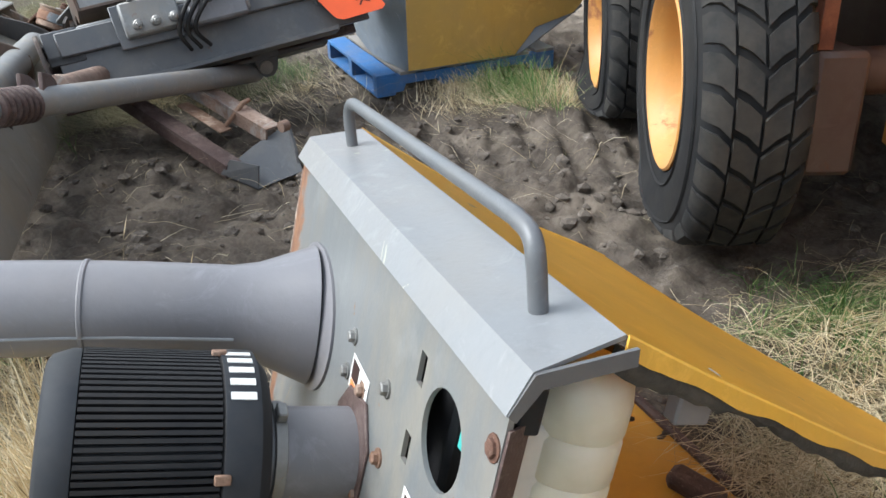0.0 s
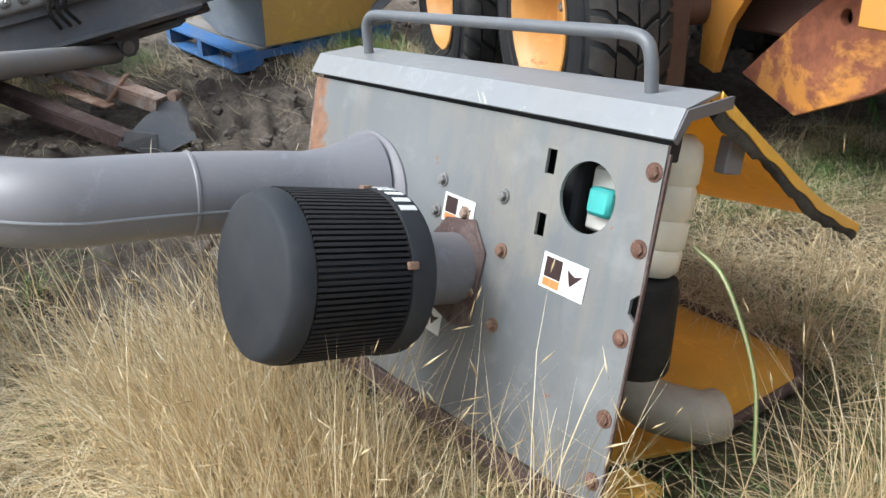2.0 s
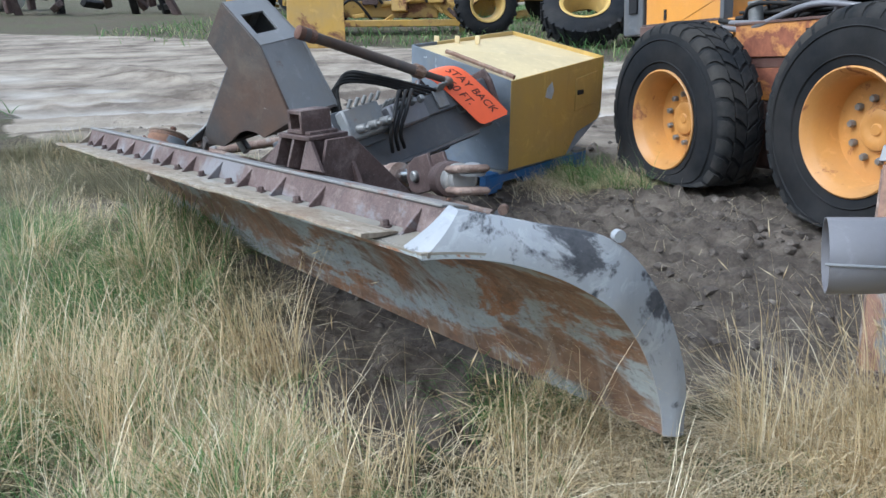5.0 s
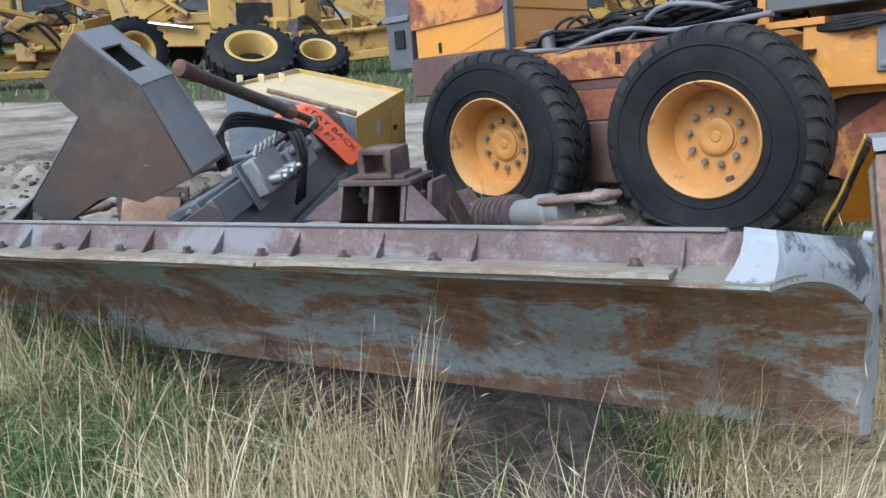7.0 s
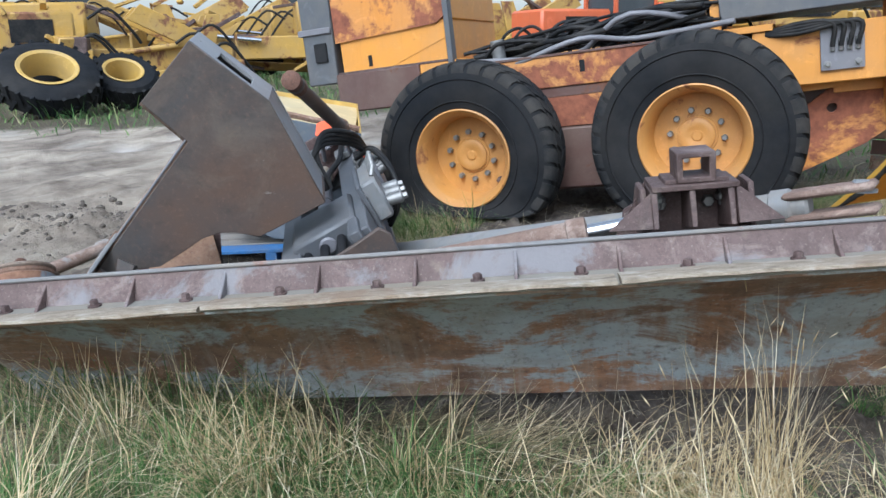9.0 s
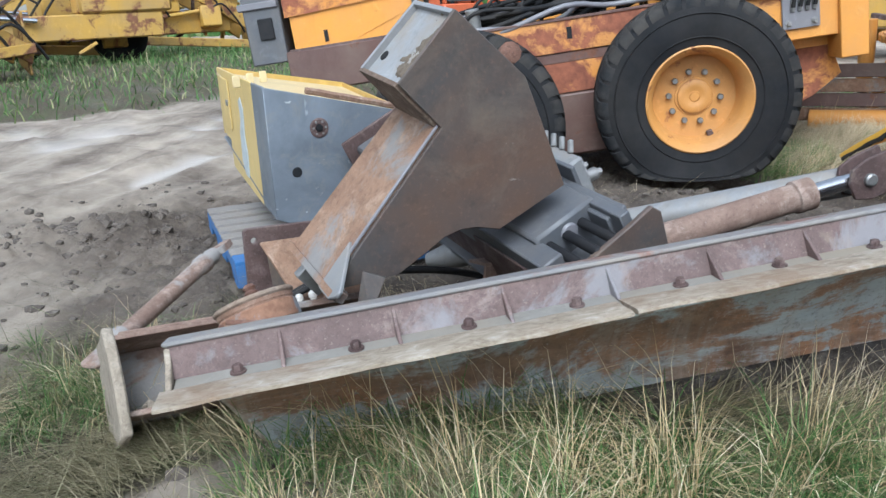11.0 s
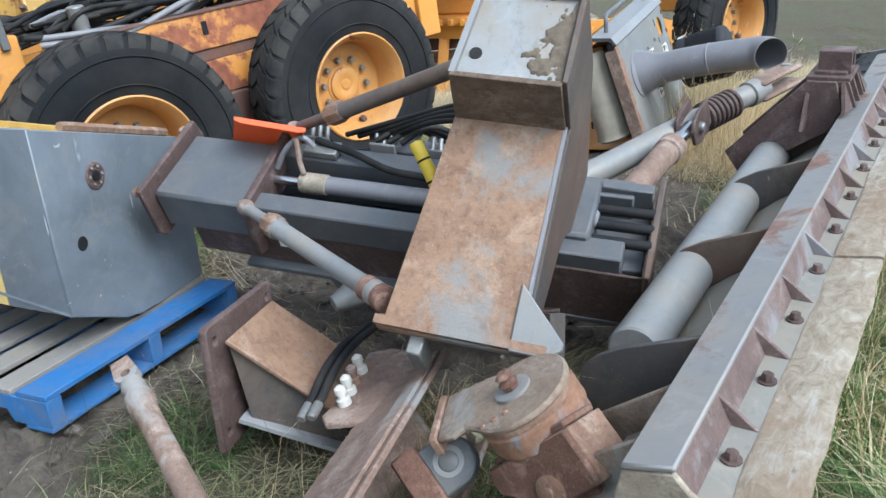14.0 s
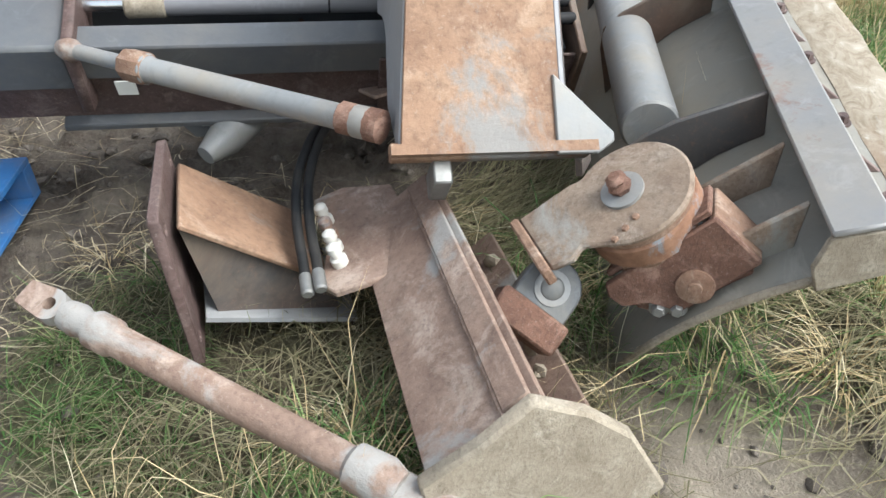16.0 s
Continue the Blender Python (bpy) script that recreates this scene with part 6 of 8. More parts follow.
    # cheeks that tie it to the blade
    for a in (-2.00, -2.19):
        part("cheek_plate", slab(WING, [(a, 0.12, 0.655), (a, 0.13, 0.52), (a, 0.30, 0.43), (a, 0.355, 0.455), (a, 0.34, 0.49)], 0.014, w=0.003), TANRUST, kn)
    part("web_plate", slab(WING, [(-2.18, 0.30, 0.43), (-2.01, 0.30, 0.43), (-2.01, 0.14, 0.53), (-2.18, 0.14, 0.53)], 0.012), BRACKET, kn)


build_knuckle()


I4 = Matrix.Identity(4)


def build_stub():
    sb = thing("box_bracket", (-1.25, 4.95, 0.0), "rusty box bracket with a bolted flange plate", "steel bracket")
    part("flange_plate", plate(frame_of((-1.25, 5.135, 0.28), (-0.40, 0.038, 0.013), (0.02, 0.0, 1)), [(-0.20, -0.20), (0.20, -0.20), (0.205, 0.17), (0.19, 0.18), (-0.20, 0.17)], -0.012, 0.012, [circle(0.165, 0.13, 0.013, 12), circle(-0.165, 0.13, 0.013, 12), circle(0.165, -0.15, 0.013, 12)], 0.003), BRACKET, sb, "brown flange plate with bolt holes")
    # the box runs down from the flange to the ground
    P, F = Vector((-1.40, 5.12, 0.403)), Vector((-1.085, 5.10, 0.385))
    d = Vector((0.045, -0.285, -0.265))
    part("top_plate", slab(I4, [P, F, F + d, P + d], 0.014, w=0.003), POSTRUST, sb, "rust-orange top plate")
    for q in (P + Vector((0.035, 0, 0)), F - Vector((0.03, 0, 0))):
        low = Vector((0.0, 0.0, -0.25))
        part("side_plate", slab(I4, [q + Vector((0, 0, -0.008)), q + d + Vector((0, 0, -0.008)), q + d * 1.12 + Vector((-0.02, 0, -0.115)), q + d * 0.12 + low], 0.012), POSTDARK, sb)
    part("bottom_plate", slab(I4, [P + Vector((0.0, 0, -0.25)), F + Vector((0, 0, -0.25)), F + d + Vector((0, -0.05, -0.115)), P + d + Vector((-0.03, -0.05, -0.115))], 0.012), POSTGREY, sb)


build_stub()


# ---- pallet and the loader tank on it ----
def build_pallet():
    gz = 0.0
    m = frame_of((-1.232, 5.834, gz), (0.965, -0.262, 0.0), (0.262, 0.965, 0.02))
    pal = thing("pallet", m @ Vector((0.5, 0.6, 0.0)), "bright blue painted wooden pallet, worn on its deck", "pallet")
    W, D, H = 1.0, 1.22, 0.135
    for x in (0.0, W / 2 - 0.03, W - 0.06):
        part("stringer", plate(m @ frame_of((x, 0, 0), (0, 1, 0), (0, 0, 1)), [(0, 0.016), (0.17, 0.016), (0.19, 0.06), (0.40, 0.06), (0.42, 0.016), (0.80, 0.016), (0.82, 0.06), (1.03, 0.06), (1.05, 0.016), (D, 0.016), (D, H - 0.02), (0, H - 0.02)], 0.0, 0.06, w=0.002), BLUEWOOD, pal)
    for i in range(8):
        y = i * (D - 0.13) / 7
        part("deck_board", box(m, (0.0, y, H - 0.019), (W, y + 0.10 + (0.03 if i in (0, 7) else 0), H), 0.002), BLUEWOOD if i == 0 else DECKWOOD, pal)
    for y in (0.0, 0.55, D - 0.12):
        part("bottom_board", box(m, (0.0, y, 0.0), (W, y + 0.12, 0.016), 0.002), BLUEWOOD, pal)


build_pallet()


def build_tank():
    """The yellow and grey sheet-steel tank: a long side, a raked end and a hinged top."""
    tk = thing("machine_tank", (-0.5, 6.35, 0.135), "yellow and dark grey sheet steel tank standing on a pallet", "machine tank")
    p0, p1, p2, p3 = Vector((-0.72, 7.06, 0)), Vector((-0.985, 5.845, 0)), Vector((-0.185, 5.75, 0)), Vector((0.09, 6.95, 0))
    zt = {0: 1.0, 1: 0.945, 2: 0.745, 3: 0.84}
    W = Matrix.Identity(4)

    def wall(a, b, za, zb, low, name, mat, label="", t=0.012, far=0.0):
        """A wall from a to b: top heights, and its lower outline as (share, height)."""
        pts = [(*(a + (b - a) * k).xy, z) for k, z in low] + [(*b.xy, zb), (*a.xy, za)]
        return part(name, slab(W, pts, t, w=0.003), mat, tk, label)

    d = (p1 - p0)
    cut = p0 + d * 0.78
    wall(p0, cut, zt[0], 0.955, [(0.0, 0.62), (0.22, 0.58), (0.23, 0.42), (1.0, 0.32)], "yellow_side", PALEYELLOW, "paler yellow side with bare patch")
    wall(cut, p1, 0.955, zt[1], [(0.0, 0.32), (1.0, 0.30)], "grey_side", BOXGREY)
    wall(p1, p2, zt[1], zt[2], [(0.0, 0.30), (0.35, 0.17), (0.62, 0.14), (1.0, 0.15)], "grey_front", BOXGREY, "dark grey front with scratches and round port")
    e = p2 + (p3 - p2) * 0.62
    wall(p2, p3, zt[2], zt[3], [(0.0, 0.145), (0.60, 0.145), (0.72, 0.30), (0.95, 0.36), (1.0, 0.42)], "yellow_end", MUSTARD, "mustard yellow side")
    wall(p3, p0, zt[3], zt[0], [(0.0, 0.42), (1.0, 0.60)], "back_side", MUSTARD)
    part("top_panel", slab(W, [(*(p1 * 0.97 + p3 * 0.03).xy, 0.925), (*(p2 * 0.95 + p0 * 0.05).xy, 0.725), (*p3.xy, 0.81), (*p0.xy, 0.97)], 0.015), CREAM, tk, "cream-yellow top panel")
    part("bottom_panel", slab(W, [(*p1.xy, 0.31), (*(p1 + (p2 - p1) * 0.45).xy, 0.16), (*p2.xy, 0.147), (*e.xy, 0.147), (*p3.xy, 0.40), (*p0.xy, 0.58)], 0.01), BOXGREY, tk)
    mid = p1 + (p2 - p1) * 0.33
    nrm = Vector((p2.y - p1.y, -(p2.x - p1.x), 0)).normalized()
    port = Vector((*mid.xy, 0.725)) + nrm * 0.002
    po = part("port", lathe(axis(port, port + nrm), [(0.050, 0), (0.047, 0.004), (0.038, 0.005), (0.036, 0.001), (0, 0.001)], 24), BRACKET, tk, "round port with rusted bolts")
    part("port_core", lathe(axis(port, port + nrm), [(0.020, 0.001), (0.018, 0.008), (0.008, 0.010), (0, 0.010)], 14), HOSE, po)
    for k in range(6):
        q = axis(port, port + nrm) @ Vector((0.033 * math.cos(k * 1.047), 0.033 * math.sin(k * 1.047), 0.002))
        part("port_bolt", bolt(Matrix.Translation(q - axis(port, port + nrm).translation) @ axis(port, port + nrm), 0.006, 0.007, washer=False), STEEL, po)
    spot = Vector((*(p1 + (p2 - p1) * 0.16).xy, 0.52)) + nrm * 0.002
    part("dark_spot", lathe(axis(spot, spot + nrm), [(0.026, 0), (0.024, 0.002), (0, 0.002)], 16), BLACKPLASTIC, tk)
    # rail with tabs along the upper edge
    r0, r1 = Vector((*p1.xy, 0.955)) + Vector((0.25, 0.0, -0.05)), Vector((*p2.xy, 0.765))
    part("hinge_strip", tube([r0 + (r1 - r0) * i / 8 + Vector((0, 0.05, 0.002 * (i % 2))) for i in range(9)], 0.018, 6), ORANGERUST, tk, "rusty hinge strip")
    for k in (0.0, 0.1, 0.2):
        part("tab", box(Matrix.Translation(Vector((*p1.xy, 0.93)) + Vector((0.02 + k * 1.2, 0.35 + k, 0.0))), (-0.02, -0.006, 0), (0.02, 0.006, 0.06), 0.003), CREAM, tk)
    # hatch with latch on the yellow side, bare patch
    fr = frame_of(p0 + d * 0.06, d, (0, 0, 1))
    out = fr.to_3x3() @ Vector((0, 0, 1))
    s = -1 if out.dot(Vector((-1, 0, 0))) < 0 else 1
    hatch = part("hatch", plate(fr, [(0.05, 0.66), (0.26, 0.65), (0.27, 0.66), (0.27, 0.93), (0.26, 0.94), (0.06, 0.95), (0.05, 0.94)], 0.002 * s, 0.010 * s, w=0.003), PALEYELLOW, tk, "small yellow hatch with latch")
    part("latch", box(fr, (0.20, 0.79, 0.010 if s > 0 else -0.018), (0.245, 0.825, 0.018 if s > 0 else -0.010), 0.003), STEEL, hatch)
    part("bare_patch", plate(fr, [(0.46, 0.50), (0.52, 0.43), (0.60, 0.42), (0.63, 0.55), (0.60, 0.66), (0.63, 0.80), (0.58, 0.86), (0.53, 0.84), (0.54, 0.74), (0.48, 0.66), (0.47, 0.56)], 0.001 * s, 0.0045 * s), plain("bare_metal", (0.46, 0.52, 0.54), 0.5), tk, "bare pale blue metal patch")
    fr2 = frame_of(p2, p3 - p2, (0, 0, 1))
    out2 = fr2.to_3x3() @ Vector((0, 0, 1))
    s2 = 1 if out2.dot(Vector((1, -0.3, 0))) > 0 else -1
    part("hatch", plate(fr2, [(0.82, 0.46), (1.12, 0.50), (1.13, 0.74), (0.82, 0.70)], 0.002 * s2, 0.010 * s2, w=0.004), MUSTARD, tk)
    part("latch", box(fr2, (0.84, 0.58, min(0.010 * s2, 0.02 * s2)), (0.92, 0.615, max(0.010 * s2, 0.02 * s2)), 0.003), HOSE, tk)
    part("bare_patch", plate(fr2, [(0.42, 0.60), (0.50, 0.58), (0.53, 0.64), (0.50, 0.70), (0.44, 0.66)], 0.001 * s2, 0.004 * s2), plain("bare_metal_b", (0.46, 0.5, 0.52), 0.5), tk)


build_tank()


# ---- the grader: a forwards along it, d inwards from its wheels, c up ----
GRADER_M = frame_of((1.365, 6.042, 0.545), (0.767, -0.634, 0.101), (0.637, 0.771, 0))


def wheel_mesh_parts(m, flat=0.0, seed=0, radius=0.66, width=0.345, pitches=33):
    """Bmeshes of a wheel whose axle is the z axis of m, pointing out: rim, tyre, tread, hub, bolts."""
    hw = width / 2
    o = -0.015                                  # the tyre's middle, beside the hub face
    r0 = radius - 0.018
    prof = [(0.335, o + hw - 0.03), (0.35, o + hw - 0.005), (0.42, o + hw + 0.012), (0.50, o + hw + 0.014), (0.57, o + hw), (0.61, o + hw - 0.012), (r0 - 0.008, o + hw - 0.035), (r0, o + hw - 0.06), (r0 + 0.003, o),
            (r0, o - hw + 0.06), (r0 - 0.008, o - hw + 0.035), (0.57, o - hw), (0.45, o - hw - 0.014), (0.35, o - hw), (0.33, o - hw + 0.03)]
    I = Matrix.Identity(4)
    tyre = lathe(I, prof, 72, closed=False)
    for r, z in ((0.545, o + hw + 0.010), (0.40, o + hw + 0.012)):
        tyre = lathe(I, [(r - 0.006, z - 0.004), (r, z + 0.004), (r + 0.006, z - 0.004)], 72, tyre, False)
    tread = bmesh.new()
    for i in range(pitches):
        for side in (-1, 1):
            a0 = 2 * math.pi * (i + (0.12 if side > 0 else 0)) / pitches
            wdt = 2 * math.pi / pitches * 0.80
            inner = ((0.006, radius, 0.0), (hw * 0.25, radius - 0.001, 0.055), (hw * 0.47, radius - 0.002, 0.09))
            outer = ((hw * 0.53, radius - 0.003, 0.045), (hw - 0.045, radius - 0.008, 0.10), (hw - 0.016, radius - 0.028, 0.115), (hw - 0.004, radius - 0.062, 0.12))
            for lugs in (inner, outer):
                rows = []
                for lat, rr, skew in lugs:
                    row = []
                    for k in (0, 1):
                        for up in (1, 0):
                            r = rr if up else rr - 0.028
                            aa = a0 + skew + k * wdt * (0.95 if up else 1.0)
                            row.append(tread.verts.new((r * math.cos(aa), r * math.sin(aa), o + side * lat)))
                    rows.append(row)
                for p, q in zip(rows, rows[1:]):
                    tread.faces.new((p[0], p[2], q[2], q[0]))
                    tread.faces.new((p[0], q[0], q[1], p[1]))
                    tread.faces.new((p[2], p[3], q[3], q[2]))
                for row in (rows[0], rows[-1]):
                    tread.faces.new((row[0], row[1], row[3], row[2]))
    rim = lathe(I, [(0.330, o + hw - 0.045), (0.345, o + hw - 0.02), (0.347, o + hw + 0.002), (0.338, o + hw + 0.008), (0.322, o + hw - 0.005), (0.312, o + hw - 0.03), (0.305, o + hw - 0.035), (0.300, o + hw - 0.05), (0.292, o + hw - 0.06),
                    (0.280, -0.03), (0.272, -0.05), (0.20, -0.055), (0.13, -0.052), (0.125, -0.045), (0, -0.045)], 56, closed=False)
    back = lathe(I, [(0.33, o - hw + 0.02), (0.30, o - hw + 0.05), (0.29, -0.06), (0.0, -0.07)], 40, closed=False)
    rim = join(rim, back)
    hub = lathe(I, [(0.112, -0.05), (0.110, -0.030), (0.100, -0.024), (0.060, -0.024), (0.050, -0.030), (0.035, -0.030), (0.028, -0.022), (0, -0.022)], 32)
    bolts = [bolt(Matrix.Translation((0.168 * math.cos(2 * math.pi * k / 10 + 0.2), 0.168 * math.sin(2 * math.pi * k / 10 + 0.2), -0.054)), 0.021, 0.04, washer=False) for k in range(10)]
    valve = box(pose(0, 0, 0, 0, 0, -52), (0.25, -0.02, -0.045), (0.31, 0.02, 0.0), 0.006)
    out = {"rim": rim, "tyre": tyre, "tread": tread, "hub": hub, "valve": valve}
    for b in (tyre, tread):
        b.transform(m)
    if flat:
        # a soft tyre settles on the ground and bulges out
        c = m.translation
        ax = m.to_3x3() @ Vector((0, 0, 1))
        mid = c + ax * o
        for b in (tyre, tread):
            for v in b.verts:
                low = c.z - flat
                if v.co.z < low + 0.10:
                    k = (low + 0.10 - v.co.z)
                    v.co += ax * (0.35 * k if (v.co - mid).dot(ax) > 0.08 else (-0.35 * k if (v.co - mid).dot(ax) < -0.08 else 0))
                    v.co.z = low + 0.10 - 0.10 * (1 - math.exp(-k / 0.10))
    for k in ("rim", "hub", "valve"):
        out[k].transform(m)
    for b in bolts:
        b.transform(m)
    return out, bolts


def add_wheel(parent, m, flat=0.0, rimmat=None, **kw):
    p, bolts = wheel_mesh_parts(m, flat, **kw)
    w = part("wheel", p["rim"], rimmat or WHEEL, parent, "orange-yellow steel rim with rust streaks")
    part("tyre", p["tyre"], RUBBER, w, "worn black rubber tyre")
    part("tread", p["tread"], TREAD, w, "chevron tread blocks")
    part("hub", p["hub"], WHEEL, w)
    part("valve_guard", p["valve"], BRACKET, w)
    for b in bolts:
        part("wheel_nut", b, STEEL, w, "grey wheel nut")
    return w


def build_grader():
    gr = thing("road_grader", GRADER_M @ Vector((0, 1.0, -0.5)), "orange-yellow road grader, stripped and rusting, on soft tyres", "road grader")
    M = GRADER_M
    gp = lambda a, d, c: M @ Vector((a, d, c))
    outm = lambda a, d, c, turn: M @ Matrix.Translation((a, d, c)) @ pose(0, 0, 0, 1.9, 0, -3.2) @ pose(0, 0, 0, 90, 0, 0) @ pose(0, 0, 0, 0, 0, turn)
    inm = lambda a, d, c, turn: M @ Matrix.Translation((a, d, c)) @ pose(0, 0, 0, -90, 0, 0) @ pose(0, 0, 0, 0, 0, turn)
    add_wheel(gr, outm(-0.763, 0, 0, 8), 0.40)
    add_wheel(gr, outm(0.763, 0, 0, -20), 0.55)
    add_wheel(gr, inm(-0.763, 2.15, 0.1, 0), 0.6)
    add_wheel(gr, inm(0.763, 2.15, 0.05, 0), 0.6)
    # rear body
    part("counterweight", box(M, (-2.03, 0.59, 0.38), (-1.30, 1.95, 0.69), 0.012), PRIMER, gr, "brown primered counterweight")
    part("lower_body", box(M, (-1.30, 0.60, 0.25), (-0.95, 1.95, 0.69), 0.01), GRADER, gr)
    rear = part("rear_panel", box(M, (-1.96, 0.605, 0.695), (-1.05, 1.93, 1.0), 0.006), GRADER, gr, "yellow rear panel spotted with rust")
    part("engine_side", slab(M, [(-1.99, 0.585, 0.93), (-1.12, 0.585, 0.975), (-1.05, 0.585, 1.02), (-1.05, 0.585, 1.75), (-1.99, 0.585, 1.75)], 0.03), GRADER_RUST, gr, "yellow engine side panel with brown rust cloud")
    part("engine_body", box(M, (-1.97, 0.62, 1.0), (-1.04, 1.92, 1.75), 0.01), GRADER, gr)
    part("raised_strip", slab(M, [(-1.62, 0.600, 0.70), (-1.52, 0.600, 0.70), (-1.06, 0.600, 0.86), (-1.06, 0.600, 0.89)], 0.012), GRADER, rear)
    part("slot", box(M, (-1.725, 0.598, 0.72), (-1.695, 0.608, 0.805)), HOSE, rear)
    part("lower_seam", box(M, (-2.0, 0.595, 0.682), (-1.04, 0.61, 0.70), 0.002), BRACKET, rear)
    part("corner_post", box(M, (-1.05, 0.57, 0.62), (-1.005, 0.66, 1.75), 0.004), DARKGREY, gr, "dark grey corner post")
    bx = part("rear_box", box(M, (-2.30, 0.62, 0.62), (-2.02, 1.5, 1.7), 0.01), DARKGREY, gr, "dark grey rear cabinet")
    part("box_lid", box(M, (-2.33, 0.60, 1.02), (-2.03, 1.52, 1.07), 0.006), STACK, bx)
    part("box_latch", box(M, (-2.20, 0.60, 0.80), (-2.09, 0.622, 0.95), 0.004), BLACKPLASTIC, bx)
    # side frame between the wheels
    fr = part("side_frame", box(M, (-0.60, 0.31, 0.40), (0.95, 0.36, 0.615), 0.004), GRADER_RUST, gr, "rusty yellow side frame with a slot")
    part("frame_top", box(M, (-0.60, 0.30, 0.612), (0.95, 0.40, 0.63), 0.003), PRIMER, fr)
    part("frame_slot", box(M, (0.0, 0.305, 0.485), (0.035, 0.313, 0.565)), HOSE, fr)
    part("frame_step", box(M, (-0.60, 0.325, 0.33), (0.95, 0.37, 0.398), 0.003), PRIMER, fr)
    part("frame_skirt", box(M, (-0.60, 0.315, 0.12), (0.95, 0.37, 0.328), 0.003), GRADER_RUST, fr)
    part("tandem_case", box(M, (-0.98, 0.31, -0.33), (0.98, 0.50, 0.118), 0.02), PRIMER, gr, "brown tandem case between the wheels")
    part("frame_rail", box(M, (-1.0, 0.70, 0.30), (1.3, 0.80, 0.56), 0.004), GRADER, gr)
    part("frame_rail", box(M, (-1.0, 1.65, 0.30), (1.3, 1.75, 0.66), 0.004), GRADER, gr)
    part("belly", box(M, (-0.95, 0.85, -0.10), (2.0, 1.6, 0.45), 0.02), PRIMER, gr)
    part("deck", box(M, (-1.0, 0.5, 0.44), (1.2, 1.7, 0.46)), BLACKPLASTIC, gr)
    part("axle", rod(gp(-0.763, 0.08, 0), gp(-0.763, 2.15, 0.1), 0.09, 16), PRIMER, gr)
    part("axle", rod(gp(0.763, 0.08, 0), gp(0.763, 2.15, 0.05), 0.09, 16), PRIMER, gr)
    rnd = random.Random(31)
    for i in range(40):
        d0 = rnd.uniform(0.45, 1.35)
        c0 = 0.60 + 0.12 * rnd.random()
        pts = [gp(-1.0 + rnd.uniform(0, 0.3), d0, c0)]
        for k in range(1, 5):
            pts.append(gp(-1.0 + k * 0.48 + rnd.uniform(-0.1, 0.1), d0 + rnd.uniform(-0.18, 0.18), c0 + 0.04 * k * rnd.random() + rnd.uniform(-0.06, 0.08)))
        hose("hose", pts, rnd.choice((0.010, 0.012, 0.015, 0.019)), gr, HOSE if i % 9 else STACK, k=5)
    for i in range(14):
        a0 = rnd.uniform(-0.9, 0.8)
        hose("loop_hose", [gp(a0, rnd.uniform(0.45, 0.9), 0.60), gp(a0 + 0.05, 0.6, 0.78), gp(a0 + 0.18, 0.65, 0.85), gp(a0 + 0.3, 0.7, 0.72), gp(a0 + 0.36, 0.8, 0.58)], 0.012, gr)
    part("filter", rod(gp(-0.62, 0.52, 0.58), gp(-0.63, 0.50, 0.78), 0.05, 14), STEEL, gr)
    # front frame, cab floor, plates
    ff = part("front_frame", box(M, (1.12, 0.56, 0.22), (2.02, 0.70, 0.60), 0.008), GRADER, gr, "yellow front frame")
    part("frame_lip", box(M, (0.80, 0.54, 0.60), (1.25, 0.75, 0.645), 0.004), GRADER, ff)
    part("upright", box(M, (0.86, 0.54, 0.58), (0.93, 0.62, 0.92), 0.004), GRADER, ff)
    part("upright", box(M, (1.92, 0.52, 0.05), (2.12, 0.75, 0.80), 0.008), GRADER, ff)
    part("cab_floor", box(M, (0.92, 0.50, 0.70), (2.5, 1.9, 0.86), 0.01), DARKGREY, gr, "dark grey cab floor")
    part("cab_wall", box(M, (1.0, 0.56, 0.86), (2.5, 1.85, 1.5), 0.02), DARKGREY, gr)
    pl = part("valve_plate", box(M, (1.53, 0.535, 0.30), (1.79, 0.557, 0.60), 0.003), STACK, ff, "grey plate with hose fittings")
    for a in (1.57, 1.75):
        part("bolt", bolt(M @ Matrix.Translation((a, 0.535, 0.34)) @ pose(0, 0, 0, 90, 0, 0), 0.016, 0.02), STEEL, pl)
    for k in range(4):
        hose("hose", [gp(1.60 + 0.05 * k, 0.52, 0.45), gp(1.60 + 0.05 * k, 0.50, 0.60), gp(1.40, 0.52, 0.62 - 0.02 * k), gp(1.15, 0.60, 0.58), gp(1.0, 0.75, 0.62)], 0.016, gr)
        part("fitting", rod(gp(1.60 + 0.05 * k, 0.53, 0.42), gp(1.60 + 0.05 * k, 0.52, 0.50), 0.016, 8), STEEL, pl)
    m = M @ frame_of((0, 0.78, 0), (1, 0, 0), (0, 0, 1))
    part("rust_plate", plate(m, [(1.02, -0.27), (1.40, -0.39), (1.81, -0.22), (2.02, -0.08), (1.92, 0.22), (1.65, 0.21), (1.36, 0.01)], -0.02, 0.02, [circle(1.61, 0.04, 0.032, 14)], 0.003), GRADER_RUST, gr, "rust-orange plate with a hole")
    part("strut_plate", box(M, (1.62, 0.74, 0.14), (1.95, 0.80, 0.22), 0.004), GRADER, gr)
    part("arch_plate", plate(M @ frame_of((0, 0.70, 0), (1, 0, 0), (0, 0, 1)), [(0.80, -0.25), (0.92, -0.28), (1.0, -0.05), (1.12, 0.10), (1.35, 0.17), (1.62, 0.18), (1.62, 0.32), (0.80, 0.32)], -0.02, 0.02), GRADER, gr, "yellow arched side plate")
    part("front_beam", box(M, (2.0, 0.85, 0.45), (4.8, 1.25, 0.85), 0.03), GRADER, gr, "long yellow front frame beam")
